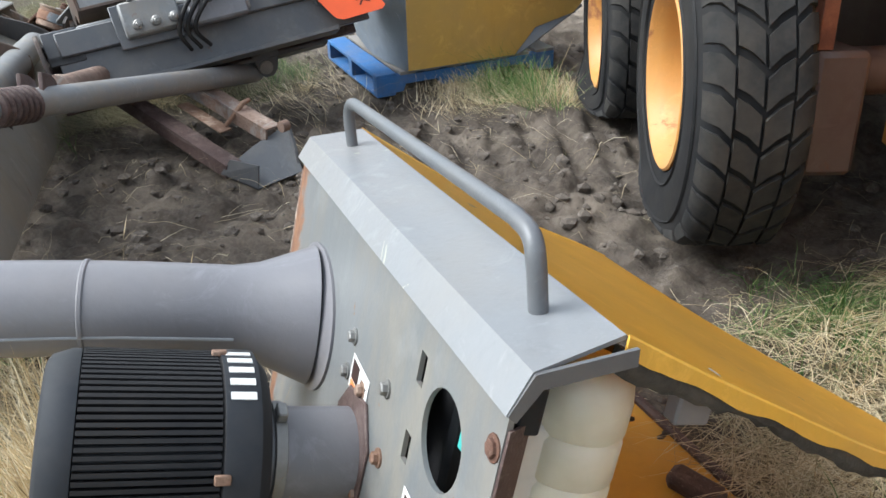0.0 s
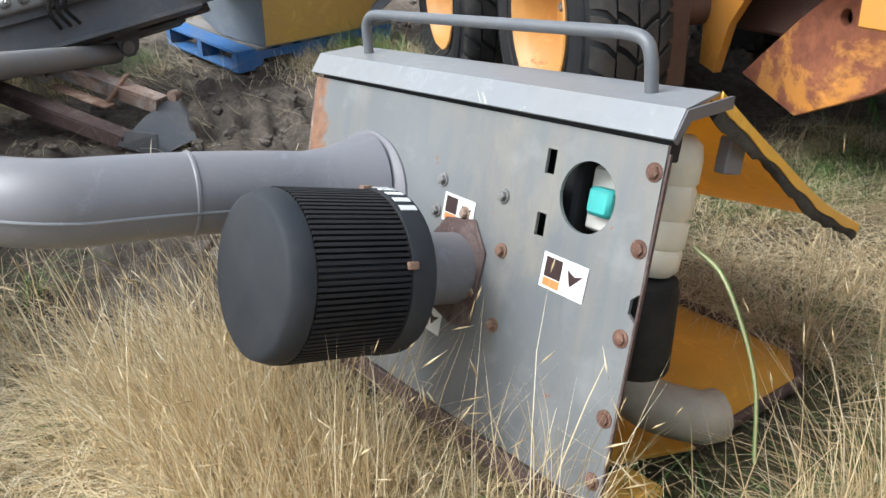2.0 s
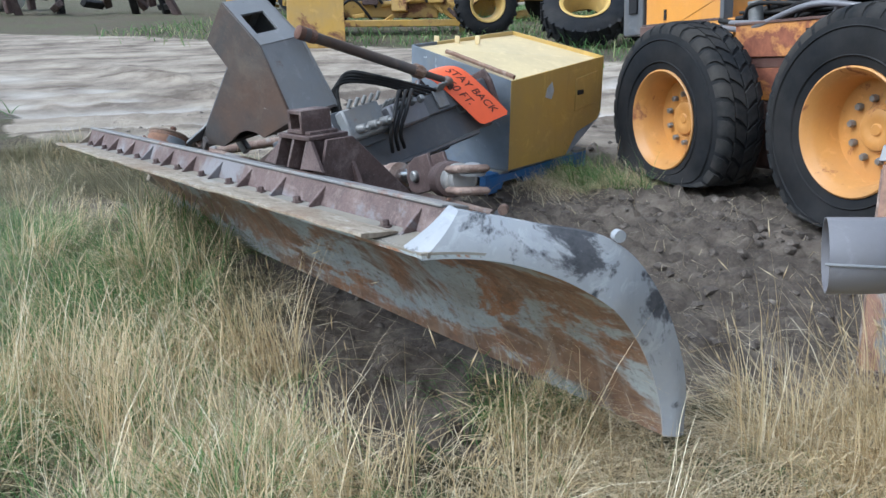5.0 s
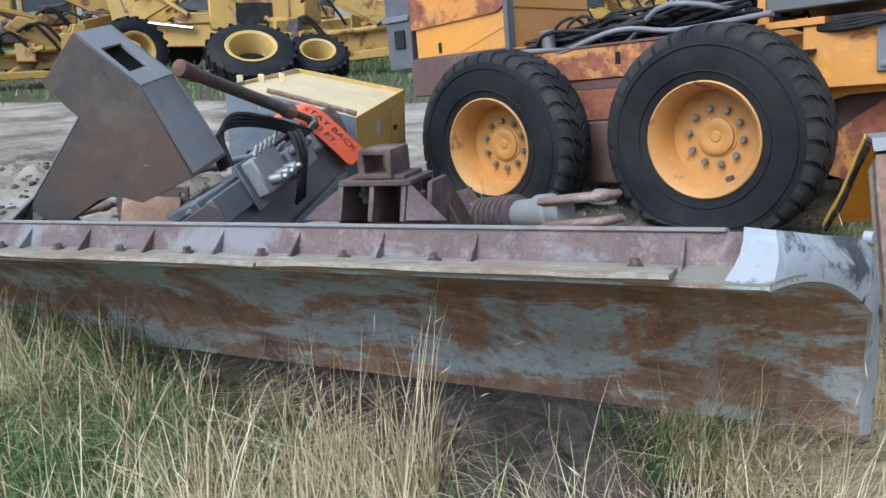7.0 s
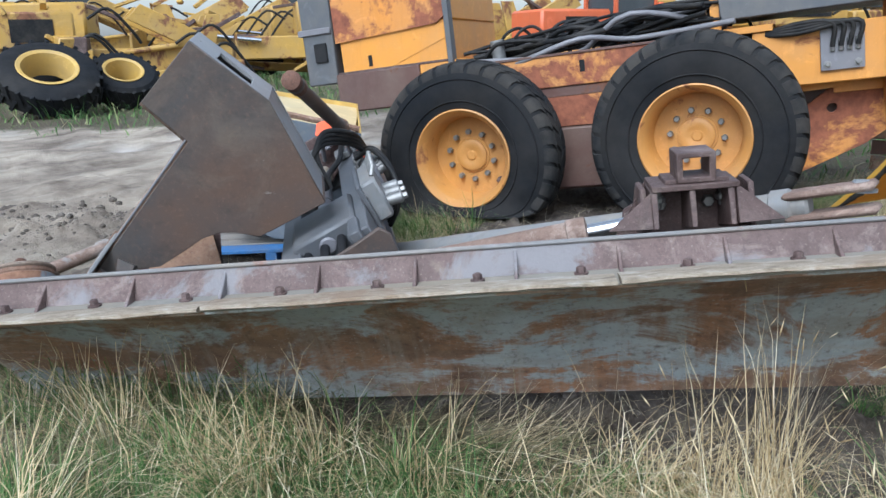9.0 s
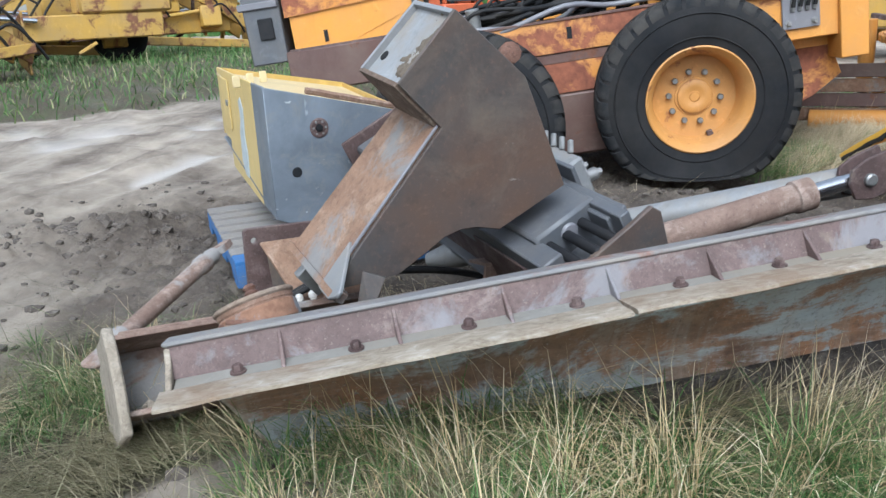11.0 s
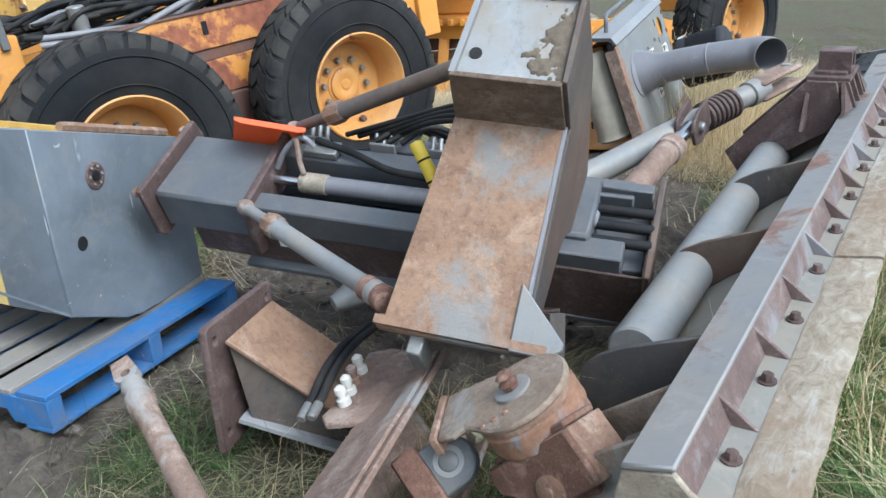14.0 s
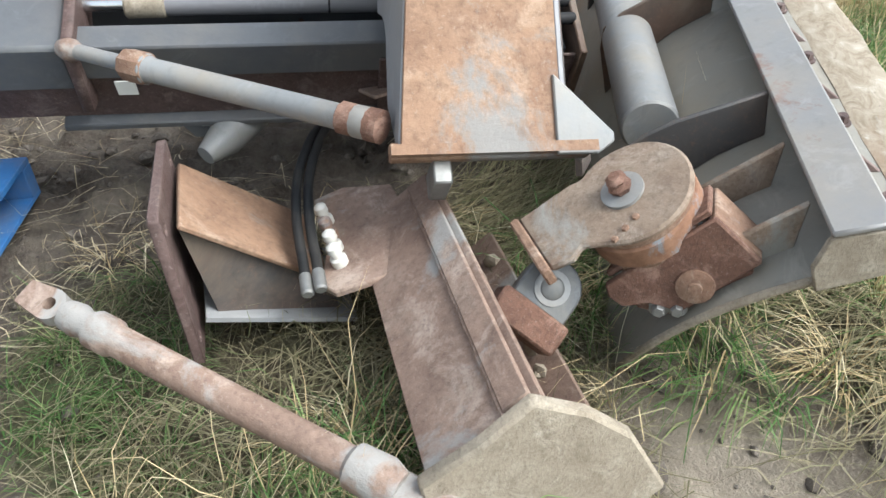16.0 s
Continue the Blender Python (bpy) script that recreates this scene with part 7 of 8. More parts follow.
    part("front_axle", box(M, (4.66, 0.1, -0.05), (4.86, 2.0, 0.12), 0.02), GRADER, gr)
    add_wheel(gr, outm(4.76, -0.50, -0.42, 15), 0.6)
    part("axle_link", box(M, (4.70, -0.35, -0.30), (4.82, 0.4, 0.0), 0.02), GRADER, gr)
    return gr


build_grader()


def build_circle():
    """The toothed turntable with its drawbar and worn cutting boards, set down behind the hood."""
    c = Vector((5.55, 4.95, 0.80))
    tt = thing("grader_turntable", (5.6, 5.0, 0.0), "yellow toothed turntable with drawbar frame on the ground", "turntable")
    m = Matrix.Translation(c) @ pose(0, 0, 0, 2, -2, 0)
    part("ring", lathe(m, [(0.80, -0.14), (0.95, -0.14), (0.96, -0.02), (1.02, 0.0), (1.02, 0.06), (0.80, 0.06)], 56), GRADER, tt, "yellow ring")
    for i in range(56):
        part("tooth", box(m @ pose(0, 0, 0, 0, 0, i * 360 / 56), (1.0, -0.025, -0.01), (1.06, 0.025, 0.05), 0.006), GRADER, tt)
    part("top_box", box(m, (-0.7, -0.6, 0.06), (0.9, 0.6, 0.40), 0.02), GRADER, tt)
    for a in (200, 235, 160, 120):
        p = m @ pose(0, 0, 0, 0, 0, a) @ Vector((0.9, 0, -0.1))
        q = Vector((p.x * 1.0 + (p.x - c.x) * 0.1, p.y + (p.y - c.y) * 0.25, 0.08))
        part("leg", box(axis(p, q), (-0.05, -0.03, 0), (0.05, 0.03, (q - p).length), 0.01), GRADER, tt)
    for k in range(4):
        part("cutting_board", box(Matrix.Translation((4.95, 5.3, 0.12 + 0.13 * k)) @ pose(0, 0, 0, -8, 0, -66), (-1.3, -0.02, 0.0), (1.3, 0.02, 0.12), 0.005), PRIMER if k % 2 else POSTRUST, tt, "brown worn cutting board")
    part("low_tube", rod((4.45, 6.15, 0.15), (5.2, 4.45, 0.15), 0.085, 16), GRADER, tt, "low yellow tube")
    part("cylinder", rod((5.0, 5.95, 0.12), (5.0, 5.95, 0.62), 0.05, 14), CHROME, tt)
    part("cylinder_cap", rod((5.0, 5.95, 0.45), (5.0, 5.95, 1.0), 0.07, 14), GRADER, tt)
    sc = thing("scoop", (6.6, 3.1, 0.0), "orange-yellow steel scoop on the grass", "scoop")
    m = Matrix.Translation((6.4, 3.3, 0.0)) @ pose(0, 0, 0, 0, 0, -70)
    part("side", plate(m @ frame_of((0, 0, 0), (1, 0, 0), (0, 0, 1)), [(-0.45, 0.02), (0.45, 0.02), (0.5, 0.5), (0.1, 0.62), (-0.35, 0.45)], -0.02, 0.02), GRADER, sc)
    part("floor", box(m, (-0.45, 0.0, 0.02), (0.45, 0.6, 0.06), 0.01), GRADER, sc)
    part("back", box(m, (-0.45, 0.58, 0.04), (0.45, 0.62, 0.55), 0.01), GRADER, sc)


build_circle()


# ---- the yard behind ----
def far_tyre(name, loc, lie, r=0.78, rim=True, label="large worn tractor tyre lying on the ground"):
    t = thing(name, loc, label, "tyre", group="loose tyres in the yard")
    z = r * 0.5 + 0.2 if lie else r
    m = Matrix.Translation((loc[0], loc[1], loc[2] + z)) @ (pose(0, 0, 0, 34, 10, 0) if lie else pose(0, 0, 0, 84, 0, 35))
    part("casing", lathe(m, [(r * 0.52, -0.20), (r * 0.6, -0.23), (r * 0.85, -0.22), (r * 0.95, -0.16), (r * 0.95, 0.16), (r * 0.85, 0.22), (r * 0.6, 0.23), (r * 0.52, 0.20), (r * 0.50, 0.0), (r * 0.52, -0.20)], 40, closed=False), RUBBER, t)
    bm = None
    for i in range(22):
        for s in (-1, 1):
            bm = box(m @ pose(0, 0, 0, 0, 0, (i + 0.25 * s) * 360 / 22) @ pose(0, 0, 0, s * 22, 0, 0), (r * 0.92, -0.03, 0.0 if s > 0 else -0.2), (r, 0.03, 0.2 if s > 0 else 0.0), 0.0, bm)
    part("tread_band", bm, RUBBER, t)
    if rim:
        part("rim", lathe(m, [(r * 0.54, 0.225), (r * 0.57, 0.238), (r * 0.55, 0.245), (r * 0.48, 0.225), (r * 0.44, 0.12), (r * 0.40, -0.05), (r * 0.38, -0.15), (r * 0.47, -0.20)], 36, closed=False), MUSTARD, t, "dusty yellow rim")
    return t


def gzh(x, y):
    return float(on_ground(x, y)[0])


for i, (x, y, lie, r) in enumerate(((-2.85, 15.9, True, 0.82), (-1.75, 16.6, True, 0.6), (-5.35, 17.0, False, 0.66))):
    far_tyre("loose_tyre", (x, y, gzh(x, y) - 0.02), lie, r, True, ("large worn tractor tyre lying on its side", "worn tractor tyre lying in the grass", "old tyre leaning upright on its rim", "small old tyre standing upright")[i])


def wreck(loc, turn, seed, mat, label, cab=True, size=1.0):
    """A stripped yellow machine: frame, arms, cab, wheels and hoses; loosely told, for the distance."""
    rnd = random.Random(seed)
    w = thing("scrap_machine", loc, label, "construction machine", group="scrapped machines in the yard")
    m = Matrix.Translation(loc) @ pose(0, 0, 0, 0, 0, turn) @ Matrix.Scale(size, 4)
    P = lambda *p: m @ Vector(p)
    part("frame", box(m, (-2.4, -0.5, 0.5), (1.8, 0.5, 1.0), 0.03), mat, w)
    part("engine_hood", box(m, (-2.6, -0.55, 1.0), (-0.8, 0.55, 1.75), 0.05), mat, w)
    part("grille", box(m, (-2.0, -0.57, 1.15), (-1.2, -0.54, 1.6)), HOSE, w)
    if cab:
        cb = part("cab", box(m, (-0.7, -0.55, 1.0), (0.5, 0.55, 1.25), 0.03), mat, w)
        for x in (-0.68, 0.42):
            for y in (-0.53, 0.45):
                part("cab_post", box(m, (x, y, 1.25), (x + 0.08, y + 0.08, 2.7), 0.01), mat, cb)
        part("cab_roof", box(m, (-0.85, -0.65, 2.7), (0.65, 0.65, 2.85), 0.03), mat, cb)
        part("cab_glass", box(m, (-0.6, -0.50, 1.3), (0.42, 0.5, 2.65)), GLASSY, cb)
    for s in (-1, 1):
        y = 0.55 * s
        part("boom", slab(m, [(0.2, y, 1.6), (0.5, y, 1.9), (1.6, y, 1.35), (2.6, y, 0.6), (2.5, y, 0.3), (1.5, y, 0.95), (0.6, y, 1.4)], 0.12, w=0.01), mat, w)
        part("lift_arm", rod(P(0.0, y * 1.1, 0.9), P(1.7, y * 1.1, 1.1), 0.06, 10), CHROME if s > 0 else mat, w)
        part("link", slab(m, [(1.5, y * 0.6, 0.6), (1.9, y * 0.6, 1.7), (2.2, y * 0.6, 1.7), (2.0, y * 0.6, 0.7)], 0.08, w=0.01), mat, w)
    part("blade_arm", box(m @ pose(0, 0, 0, 0, rnd.uniform(-8, 8), 0), (-1.5, -0.9, 0.25), (2.6, -0.72, 0.45), 0.02), mat, w)
    part("end_plate", slab(m, [(2.5, -0.6, 0.1), (2.7, 0.0, 0.05), (2.7, 0.6, 0.3), (2.7, 0.6, 1.1), (2.5, -0.6, 1.3)], 0.05, w=0.01), mat, w)
    for k in range(rnd.randint(14, 20)):
        p = [rnd.uniform(-2.2, 2.4), rnd.uniform(-0.8, 0.8), rnd.uniform(0.4, 2.0)]
        q = [p[0] + rnd.uniform(-1.2, 1.2), p[1] + rnd.uniform(-0.2, 0.2), max(0.25, p[2] + rnd.uniform(-0.6, 0.6))]
        part("bar", box(axis(P(*p), P(*q)), (-0.06, -0.04, 0), (0.06, 0.04, (P(*q) - P(*p)).length), 0.01), mat if k % 3 else BRACKET, w)
    for k in range(6):
        p = [rnd.uniform(-1.5, 2.0), -0.7, rnd.uniform(0.8, 1.8)]
        hose("hose", [P(*p), P(p[0] + 0.4, -0.8, p[2] + 0.2), P(p[0] + 0.8, -0.75, p[2] - 0.2), P(p[0] + 1.0, -0.7, p[2] - 0.5)], 0.03, w, k=4)
    for x, y in ((-1.7, -0.75), (1.0, -0.75), (-1.7, 0.75)):
        if rnd.random() < 0.4:
            mm = m @ Matrix.Translation((x, y, 0.55)) @ pose(0, 0, 0, 90, 0, 0)
            t = part("tyre", lathe(mm, [(0.3, -0.2), (0.45, -0.22), (0.58, -0.16), (0.6, 0.0), (0.58, 0.16), (0.45, 0.22), (0.3, 0.2)], 28), RUBBER, w)
            part("rim", lathe(mm, [(0.31, 0.18), (0.28, 0.1), (0.12, 0.06), (0.1, 0.1), (0, 0.1)], 24), mat, t)
    for k in range(3):
        x = rnd.uniform(-2, 2)
        part("box", box(m @ pose(x, -0.6, rnd.uniform(0.5, 1.2), rnd.uniform(-10, 10), 0, rnd.uniform(-20, 20)), (-0.25, -0.2, -0.25), (0.25, 0.2, 0.25), 0.03), mat if k else BRACKET, w)
    return w


for x, y, turn, seed, mat, cab, size in ((-1.9, 19.6, 8, 1, FAR_YELLOW, False, 0.95), (-5.2, 22.0, 170, 2, FAR_YELLOW, True, 1.1), (-9.8, 24.0, 20, 3, FAR_YELLOW, True, 1.15), (1.6, 24.0, 175, 4, FAR_YELLOW, False, 1.2), (-13.5, 22.5, 60, 5, FAR_YELLOW, False, 1.0),
                                       (5.2, 26.5, 5, 6, FAR_YELLOW, True, 1.2), (9.5, 21.0, 185, 7, FAR_YELLOW, False, 1.1), (7.6, 15.6, 10, 8, FAR_ORANGE, True, 0.9), (13.0, 15.0, 0, 9, FAR_YELLOW, True, 1.2), (12.5, 9.5, 100, 10, FAR_YELLOW, False, 1.1),
                                       (-7.8, 16.8, 30, 11, FAR_YELLOW, False, 0.7), (-17.5, 26.0, 0, 13, FAR_YELLOW, True, 1.2), (4.0, 31.0, 180, 14, FAR_YELLOW, True, 1.4), (-3.5, 30.0, 10, 15, FAR_YELLOW, True, 1.4)):
    wreck((x, y, gzh(x, y)), turn, seed, mat, "scrapped orange machine with bare chassis" if mat is FAR_ORANGE else ("scrapped yellow machine with cab and bent arms" if cab else "stripped yellow machine frame with hoses"), cab, size)

pn = solo("leaning_panel", slab(Matrix.Translation((-7.3, 13.6, gzh(-7.3, 13.6))) @ pose(0, 0, 0, 0, 0, 35), [(-0.55, 0, 0), (0.55, 0, 0), (0.52, 0.25, 1.3), (-0.5, 0.25, 1.35)], 0.05, w=0.01), FAR_YELLOW, "rust-spotted yellow steel panel standing upright", "metal panel")


def build_far_left():
    """Dark scrap heaps and a white tank at the far side of the yard, and a pale sign."""
    for i, (x, y) in enumerate(((-21.5, 19.0), (-18.6, 20.6), (-24.5, 17.6))):
        rnd = random.Random(40 + i)
        h = thing("scrap_heap", (x, y, gzh(x, y)), "heap of dark scrap iron and axles", "scrap heap", group="scrap heaps")
        for k in range(12):
            p = Vector((x + rnd.uniform(-1.4, 1.4), y + rnd.uniform(-0.8, 0.8), gzh(x, y) + rnd.uniform(0.2, 0.9)))
            part("piece", box(Matrix.Translation(p) @ pose(0, 0, 0, rnd.uniform(0, 90), rnd.uniform(0, 90), rnd.uniform(0, 180)), (-0.5, -0.1, -0.12), (0.5, 0.1, 0.12), 0.03), BRACKET if k % 3 else HOSE, h)
    tank = thing("storage_tank", (-26, 19.5, gzh(-26, 19.5)), "long white storage tank lying on its side", "tank")
    part("shell", lathe(axis((-29, 17.5, 1.5), (-24.5, 20.5, 1.5)), [(0.6, 0), (0.95, 0.15), (1.0, 0.3), (1.0, 5.0), (0.95, 5.2), (0.6, 5.4)], 32), WHITE, tank)
    for k in (0.25, 0.75):
        p = Vector((-29, 17.5, 0)).lerp(Vector((-24.5, 20.5, 0)), k)
        part("saddle", box(Matrix.Translation((p.x, p.y, gzh(p.x, p.y))) @ pose(0, 0, 0, 0, 0, 34), (-0.15, -0.8, 0), (0.15, 0.8, 0.75), 0.02), BRACKET, tank)
    sg = thing("yard_sign", (-15.6, 12.4, gzh(-15.6, 12.4)), "small pale board with blue painted characters", "sign")
    m = Matrix.Translation((-15.6, 12.4, gzh(-15.6, 12.4))) @ pose(0, 0, 0, 0, 0, 48)
    part("board", box(m, (-0.5, -0.02, 0.05), (0.5, 0.02, 0.75), 0.01), STICKER, sg)
    part("blue_bar", box(m, (-0.4, -0.03, 0.38), (0.4, -0.021, 0.58)), plain("sign_blue", (0.05, 0.2, 0.5), 0.6), sg)


build_far_left()
# a far line of scrub that closes the yard
def build_scrub():
    rnd = np.random.RandomState(12)
    vs, fs = [], []
    for _ in range(5200):
        a = rnd.uniform(0, 2 * math.pi)
        R = rnd.uniform(75, 110)
        x, y = R * math.cos(a), R * math.sin(a)
        h = rnd.uniform(0.2, 3.2) * (0.6 + vnoise(x, y, 0.05))
        w = rnd.uniform(0.4, 1.4)
        t = rnd.uniform(0, math.pi)
        k = len(vs)
        vs += [(x - w * math.cos(t), y - w * math.sin(t), 0.3 + h * 0.6), (x + w * math.cos(t), y + w * math.sin(t), 0.3 + h * 0.6), (x, y, 0.5 + h), (x, y, -0.1)]
        fs += [(k, k + 1, k + 2), (k, k + 3, k + 1)]
    me = bpy.data.meshes.new("far_scrub")
    me.from_pydata(vs, [], fs)
    me.materials.append(GREEN)
    tagged(new("far_scrub", me), "distant low green-brown scrub along the horizon", "scrub", kind="stuff")


build_scrub()


# ---- growth on the ground ----
def blades(name, xy, length, width, lean, curl, material, label, category, seed, flat=0.0, lift=0.0, head=False, az=None, bend=0.16):
    """Many tapered blades as one mesh. xy: foot points; length, lean and curl per blade."""
    rs = np.random.RandomState(seed)
    n = len(xy)
    z = on_ground(xy[:, 0], xy[:, 1]) - 0.004 + lift * rs.rand(n)
    if az is None:
        az = rs.rand(n) * 2 * np.pi
    dx, dy = np.cos(az), np.sin(az)
    px, py = -dy, dx
    seg = 4 if len(xy) < 60000 else 3
    co = np.zeros((n, 2 * seg + 1, 3), np.float32)
    ang = lean.copy()
    x, y, h = xy[:, 0].copy(), xy[:, 1].copy(), z.copy()
    wander = np.cumsum(rs.normal(0, bend, (n, seg)), 1)
    for s in range(seg + 1):
        w = width * (1 - s / seg) ** 0.6 * 0.5
        if s < seg:
            co[:, 2 * s, 0], co[:, 2 * s, 1], co[:, 2 * s, 2] = x - px * w, y - py * w, h
            co[:, 2 * s + 1, 0], co[:, 2 * s + 1, 1], co[:, 2 * s + 1, 2] = x + px * w, y + py * w, h
            st = length / seg
            x = x + dx * np.sin(ang) * st + px * wander[:, s] * st * 0.3
            y = y + dy * np.sin(ang) * st + py * wander[:, s] * st * 0.3
            h = h + np.cos(ang) * st
            h = np.maximum(h, on_ground(x, y) + 0.006 + flat * 0.02 * rs.rand(n))
            ang = ang + curl * (1 + 4 * bend * rs.normal(0, 1, n))
        else:
            co[:, 2 * seg, 0], co[:, 2 * seg, 1], co[:, 2 * seg, 2] = x, y, h
    k = np.arange(n)[:, None] * (2 * seg + 1)
    tri = []
    for s in range(seg - 1):
        a, b, c, d = k + 2 * s, k + 2 * s + 1, k + 2 * s + 3, k + 2 * s + 2
        tri += [np.concatenate([a, b, c], 1), np.concatenate([a, c, d], 1)]
    tri.append(np.concatenate([k + 2 * seg - 2, k + 2 * seg - 1, k + 2 * seg], 1))
    tri = np.concatenate(tri, 0).astype(np.int32)
    co = co.reshape(-1, 3)
    if head:
        # seed heads: short spindles near the tips of the stalks
        tips = np.stack([x, y, h], -1)
        base = len(co)
        hd = np.zeros((n, 6, 3), np.float32)
        has = (rs.rand(n) < 0.13) + 0.02
        L = (0.03 + 0.035 * rs.rand(n)) * has
        dirs = np.stack([dx * np.sin(ang), dy * np.sin(ang), np.cos(ang)], -1)
        r = (0.0020 * has)[:, None]
        hd[:, 0] = tips - dirs * (L * 0.2)[:, None]
        hd[:, 5] = tips + dirs * L[:, None]
        m = tips + dirs * (L * 0.3)[:, None]
        side = np.stack([px, py, px * 0], -1)
        oth = np.cross(dirs, side)
        hd[:, 1], hd[:, 2], hd[:, 3], hd[:, 4] = m + side * r, m + oth * r, m - side * r, m - oth * r
        kk = base + np.arange(n)[:, None] * 6
        ht = []
        for i in range(4):
            a, b = 1 + i, 1 + (i + 1) % 4
            ht += [np.concatenate([kk, kk + a, kk + b], 1), np.concatenate([kk + 5, kk + b, kk + a], 1)]
        co = np.concatenate([co, hd.reshape(-1, 3)], 0)
        tri = np.concatenate([tri] + ht, 0).astype(np.int32)
    me = bpy.data.meshes.new(name)
    me.vertices.add(len(co))
    me.vertices.foreach_set("co", co.astype(np.float32).ravel())
    me.loops.add(tri.size)
    me.loops.foreach_set("vertex_index", tri.ravel())
    me.polygons.add(len(tri))
    me.polygons.foreach_set("loop_start", (np.arange(len(tri)) * 3).astype(np.int32))
    me.update(calc_edges=True)
    me.materials.append(material)
    return tagged(new(name, me), label, category, kind="stuff")


def scatter(n, x0, x1, y0, y1, weight, seed):
    rs = np.random.RandomState(seed)
    out = []
    got = 0
    while got < n:
        p = np.stack([rs.uniform(x0, x1, n), rs.uniform(y0, y1, n)], -1)
        k = rs.rand(n) < np.clip(weight(p[:, 0], p[:, 1]), 0, 1)
        out.append(p[k])
        got += k.sum()
        if k.sum() < n * 0.01:
            break
    return np.concatenate(out)[:n]


def clear(x, y):
    """0 where a thing stands on the ground and no grass can be: under the hood's panels, the tank, the wheels."""
    c = np.ones_like(x)
    hx, hy = x - 3.02, y - 3.92
    c = np.where((np.abs(hx * 0.93 - hy * 0.36) < 0.62) & (np.abs(hx * 0.36 + hy * 0.93) < 0.42), 0, c)
    ga = (x - 1.365) * 0.77 - (y - 6.042) * 0.637
    gd = (x - 1.365) * 0.637 + (y - 6.042) * 0.771
    for a in (-0.763, 0.763):
        c = np.where((np.abs(ga - a) < 0.42) & (gd > -0.12) & (gd < 0.35), 0, c)
    return c


def greenness(x, y):
    n = fbm(x, y, 0.9) + 0.5 * fbm(x, y, 2.5, 2)
    left = sstep(0.5, -0.4, x) * sstep(4.3, 3.4, y)
    right = sstep(2.9, 3.3, x) * sstep(2.2, 3.0, y) * sstep(5.0, 4.2, y)
    back = np.exp(-((x + 1.9) ** 2 + (y - 4.8) ** 2) / 1.6)
    return np.clip(0.05 + 1.0 * left + 0.7 * right + 0.10 * back + 1.5 * n, 0, 1)


def tallness(x, y):
    """Where the long dry stalks stand: before the hood, and in clumps along the blade."""
    t = np.exp(-(((x - 2.45) / 0.45) ** 2 + ((y - 3.12) / 0.22) ** 2))
    t = np.maximum(t, 0.7 * np.exp(-(((x - 2.15) / 0.2) ** 2 + ((y - 3.32) / 0.2) ** 2)))
    t = np.maximum(t, 0.7 * np.exp(-(((x - 2.75) / 0.3) ** 2 + ((y - 2.85) / 0.2) ** 2)))
    t = np.maximum(t, 0.55 * np.exp(-(((x - 0.16) / 0.11) ** 2 + ((y - 2.80) / 0.09) ** 2)))
    t = np.maximum(t, 0.15 * np.exp(-(((x - 1.25) / 0.5) ** 2 + ((y - 2.15) / 0.25) ** 2)))
    t = np.maximum(t, 0.15 * np.exp(-(((x + 0.62) / 0.2) ** 2 + ((y - 3.2) / 0.15) ** 2)))
    t = np.maximum(t, 0.8 * np.exp(-(((x - 3.6) / 0.35) ** 2 + ((y - 3.7) / 0.5) ** 2)))
    t = np.maximum(t, 0.12 * np.exp(-(((x + 0.2) / 0.4) ** 2 + ((y - 2.15) / 0.25) ** 2)))
    return t


rs = np.random.RandomState(100)


def flow(x, y):
    """The way that the flattened straw lies: swirls that turn slowly from place to place."""
    return 2 * np.pi * (1.3 * vnoise(x, y, 0.55) + 0.35 * vnoise(x, y, 1.9))


# trodden mats, lying the same way over a stride or two
P = scatter(200000, -4.4, 5.4, 0.3, 6.6, lambda x, y: np.clip(straw_cover(x, y) + 0.010, 0, 1) * clear(x, y) * (0.30 + 0.70 * sstep(0.3, 0.65, vnoise(x, y, 3.3))) * (1 - 0.75 * greenness(x, y)), 1)
# the dark straw reaches before the blade's left end to imitate shade there
old = P[:, 0] + 0.3 * (P[:, 1] - 4.0) + 0.5 * fbm(P[:, 0], P[:, 1], 1.5) < -0.5
for name, Q, mat, label in (("matted_straw", P[~old], MAT, "flattened mats of dry pale straw"), ("trodden_grass", P[old], MATOLD_SHADED, "trodden grey-brown grass lying flat, partly darkened for the blade's shade")):
    n = len(Q)
    blades(name, Q, 0.08 + 0.24 * rs.rand(n), 0.0014 + 0.0026 * rs.rand(n), 1.0 + 0.55 * rs.rand(n), rs.normal(0.12, 0.25, n), mat, label, "straw", 2, flat=2.0, lift=0.05, az=flow(Q[:, 0], Q[:, 1]) + rs.normal(0, 0.6, n), bend=0.3)


def tufts(count, per, weight, seed, box=(-4.2, 5.2, 0.6, 6.4)):
    """Foot points, outward directions, shares of the tuft's radius and sizes for blades that spring from common roots."""
    r = np.random.RandomState(seed)
    c = scatter(count, *box, weight, seed)
    k = r.randint(max(4, per // 3), per * 5 // 3, len(c))
    i = np.repeat(np.arange(len(c)), k)
    size = (0.55 + 0.75 * r.rand(len(c)))[i]
    a = r.rand(len(i)) * 2 * np.pi
    d = r.rand(len(i)) ** 0.7
    p = c[i] + np.stack([np.cos(a), np.sin(a)], -1) * (d * 0.055 * size)[:, None]
    lay = flow(c[:, 0], c[:, 1])[i]
    # all the blades of a tuft are pressed a little the same way
    vx, vy = np.cos(a) * (0.35 + d) + 0.7 * np.cos(lay), np.sin(a) * (0.35 + d) + 0.7 * np.sin(lay)
    return p, np.arctan2(vy, vx), d, size


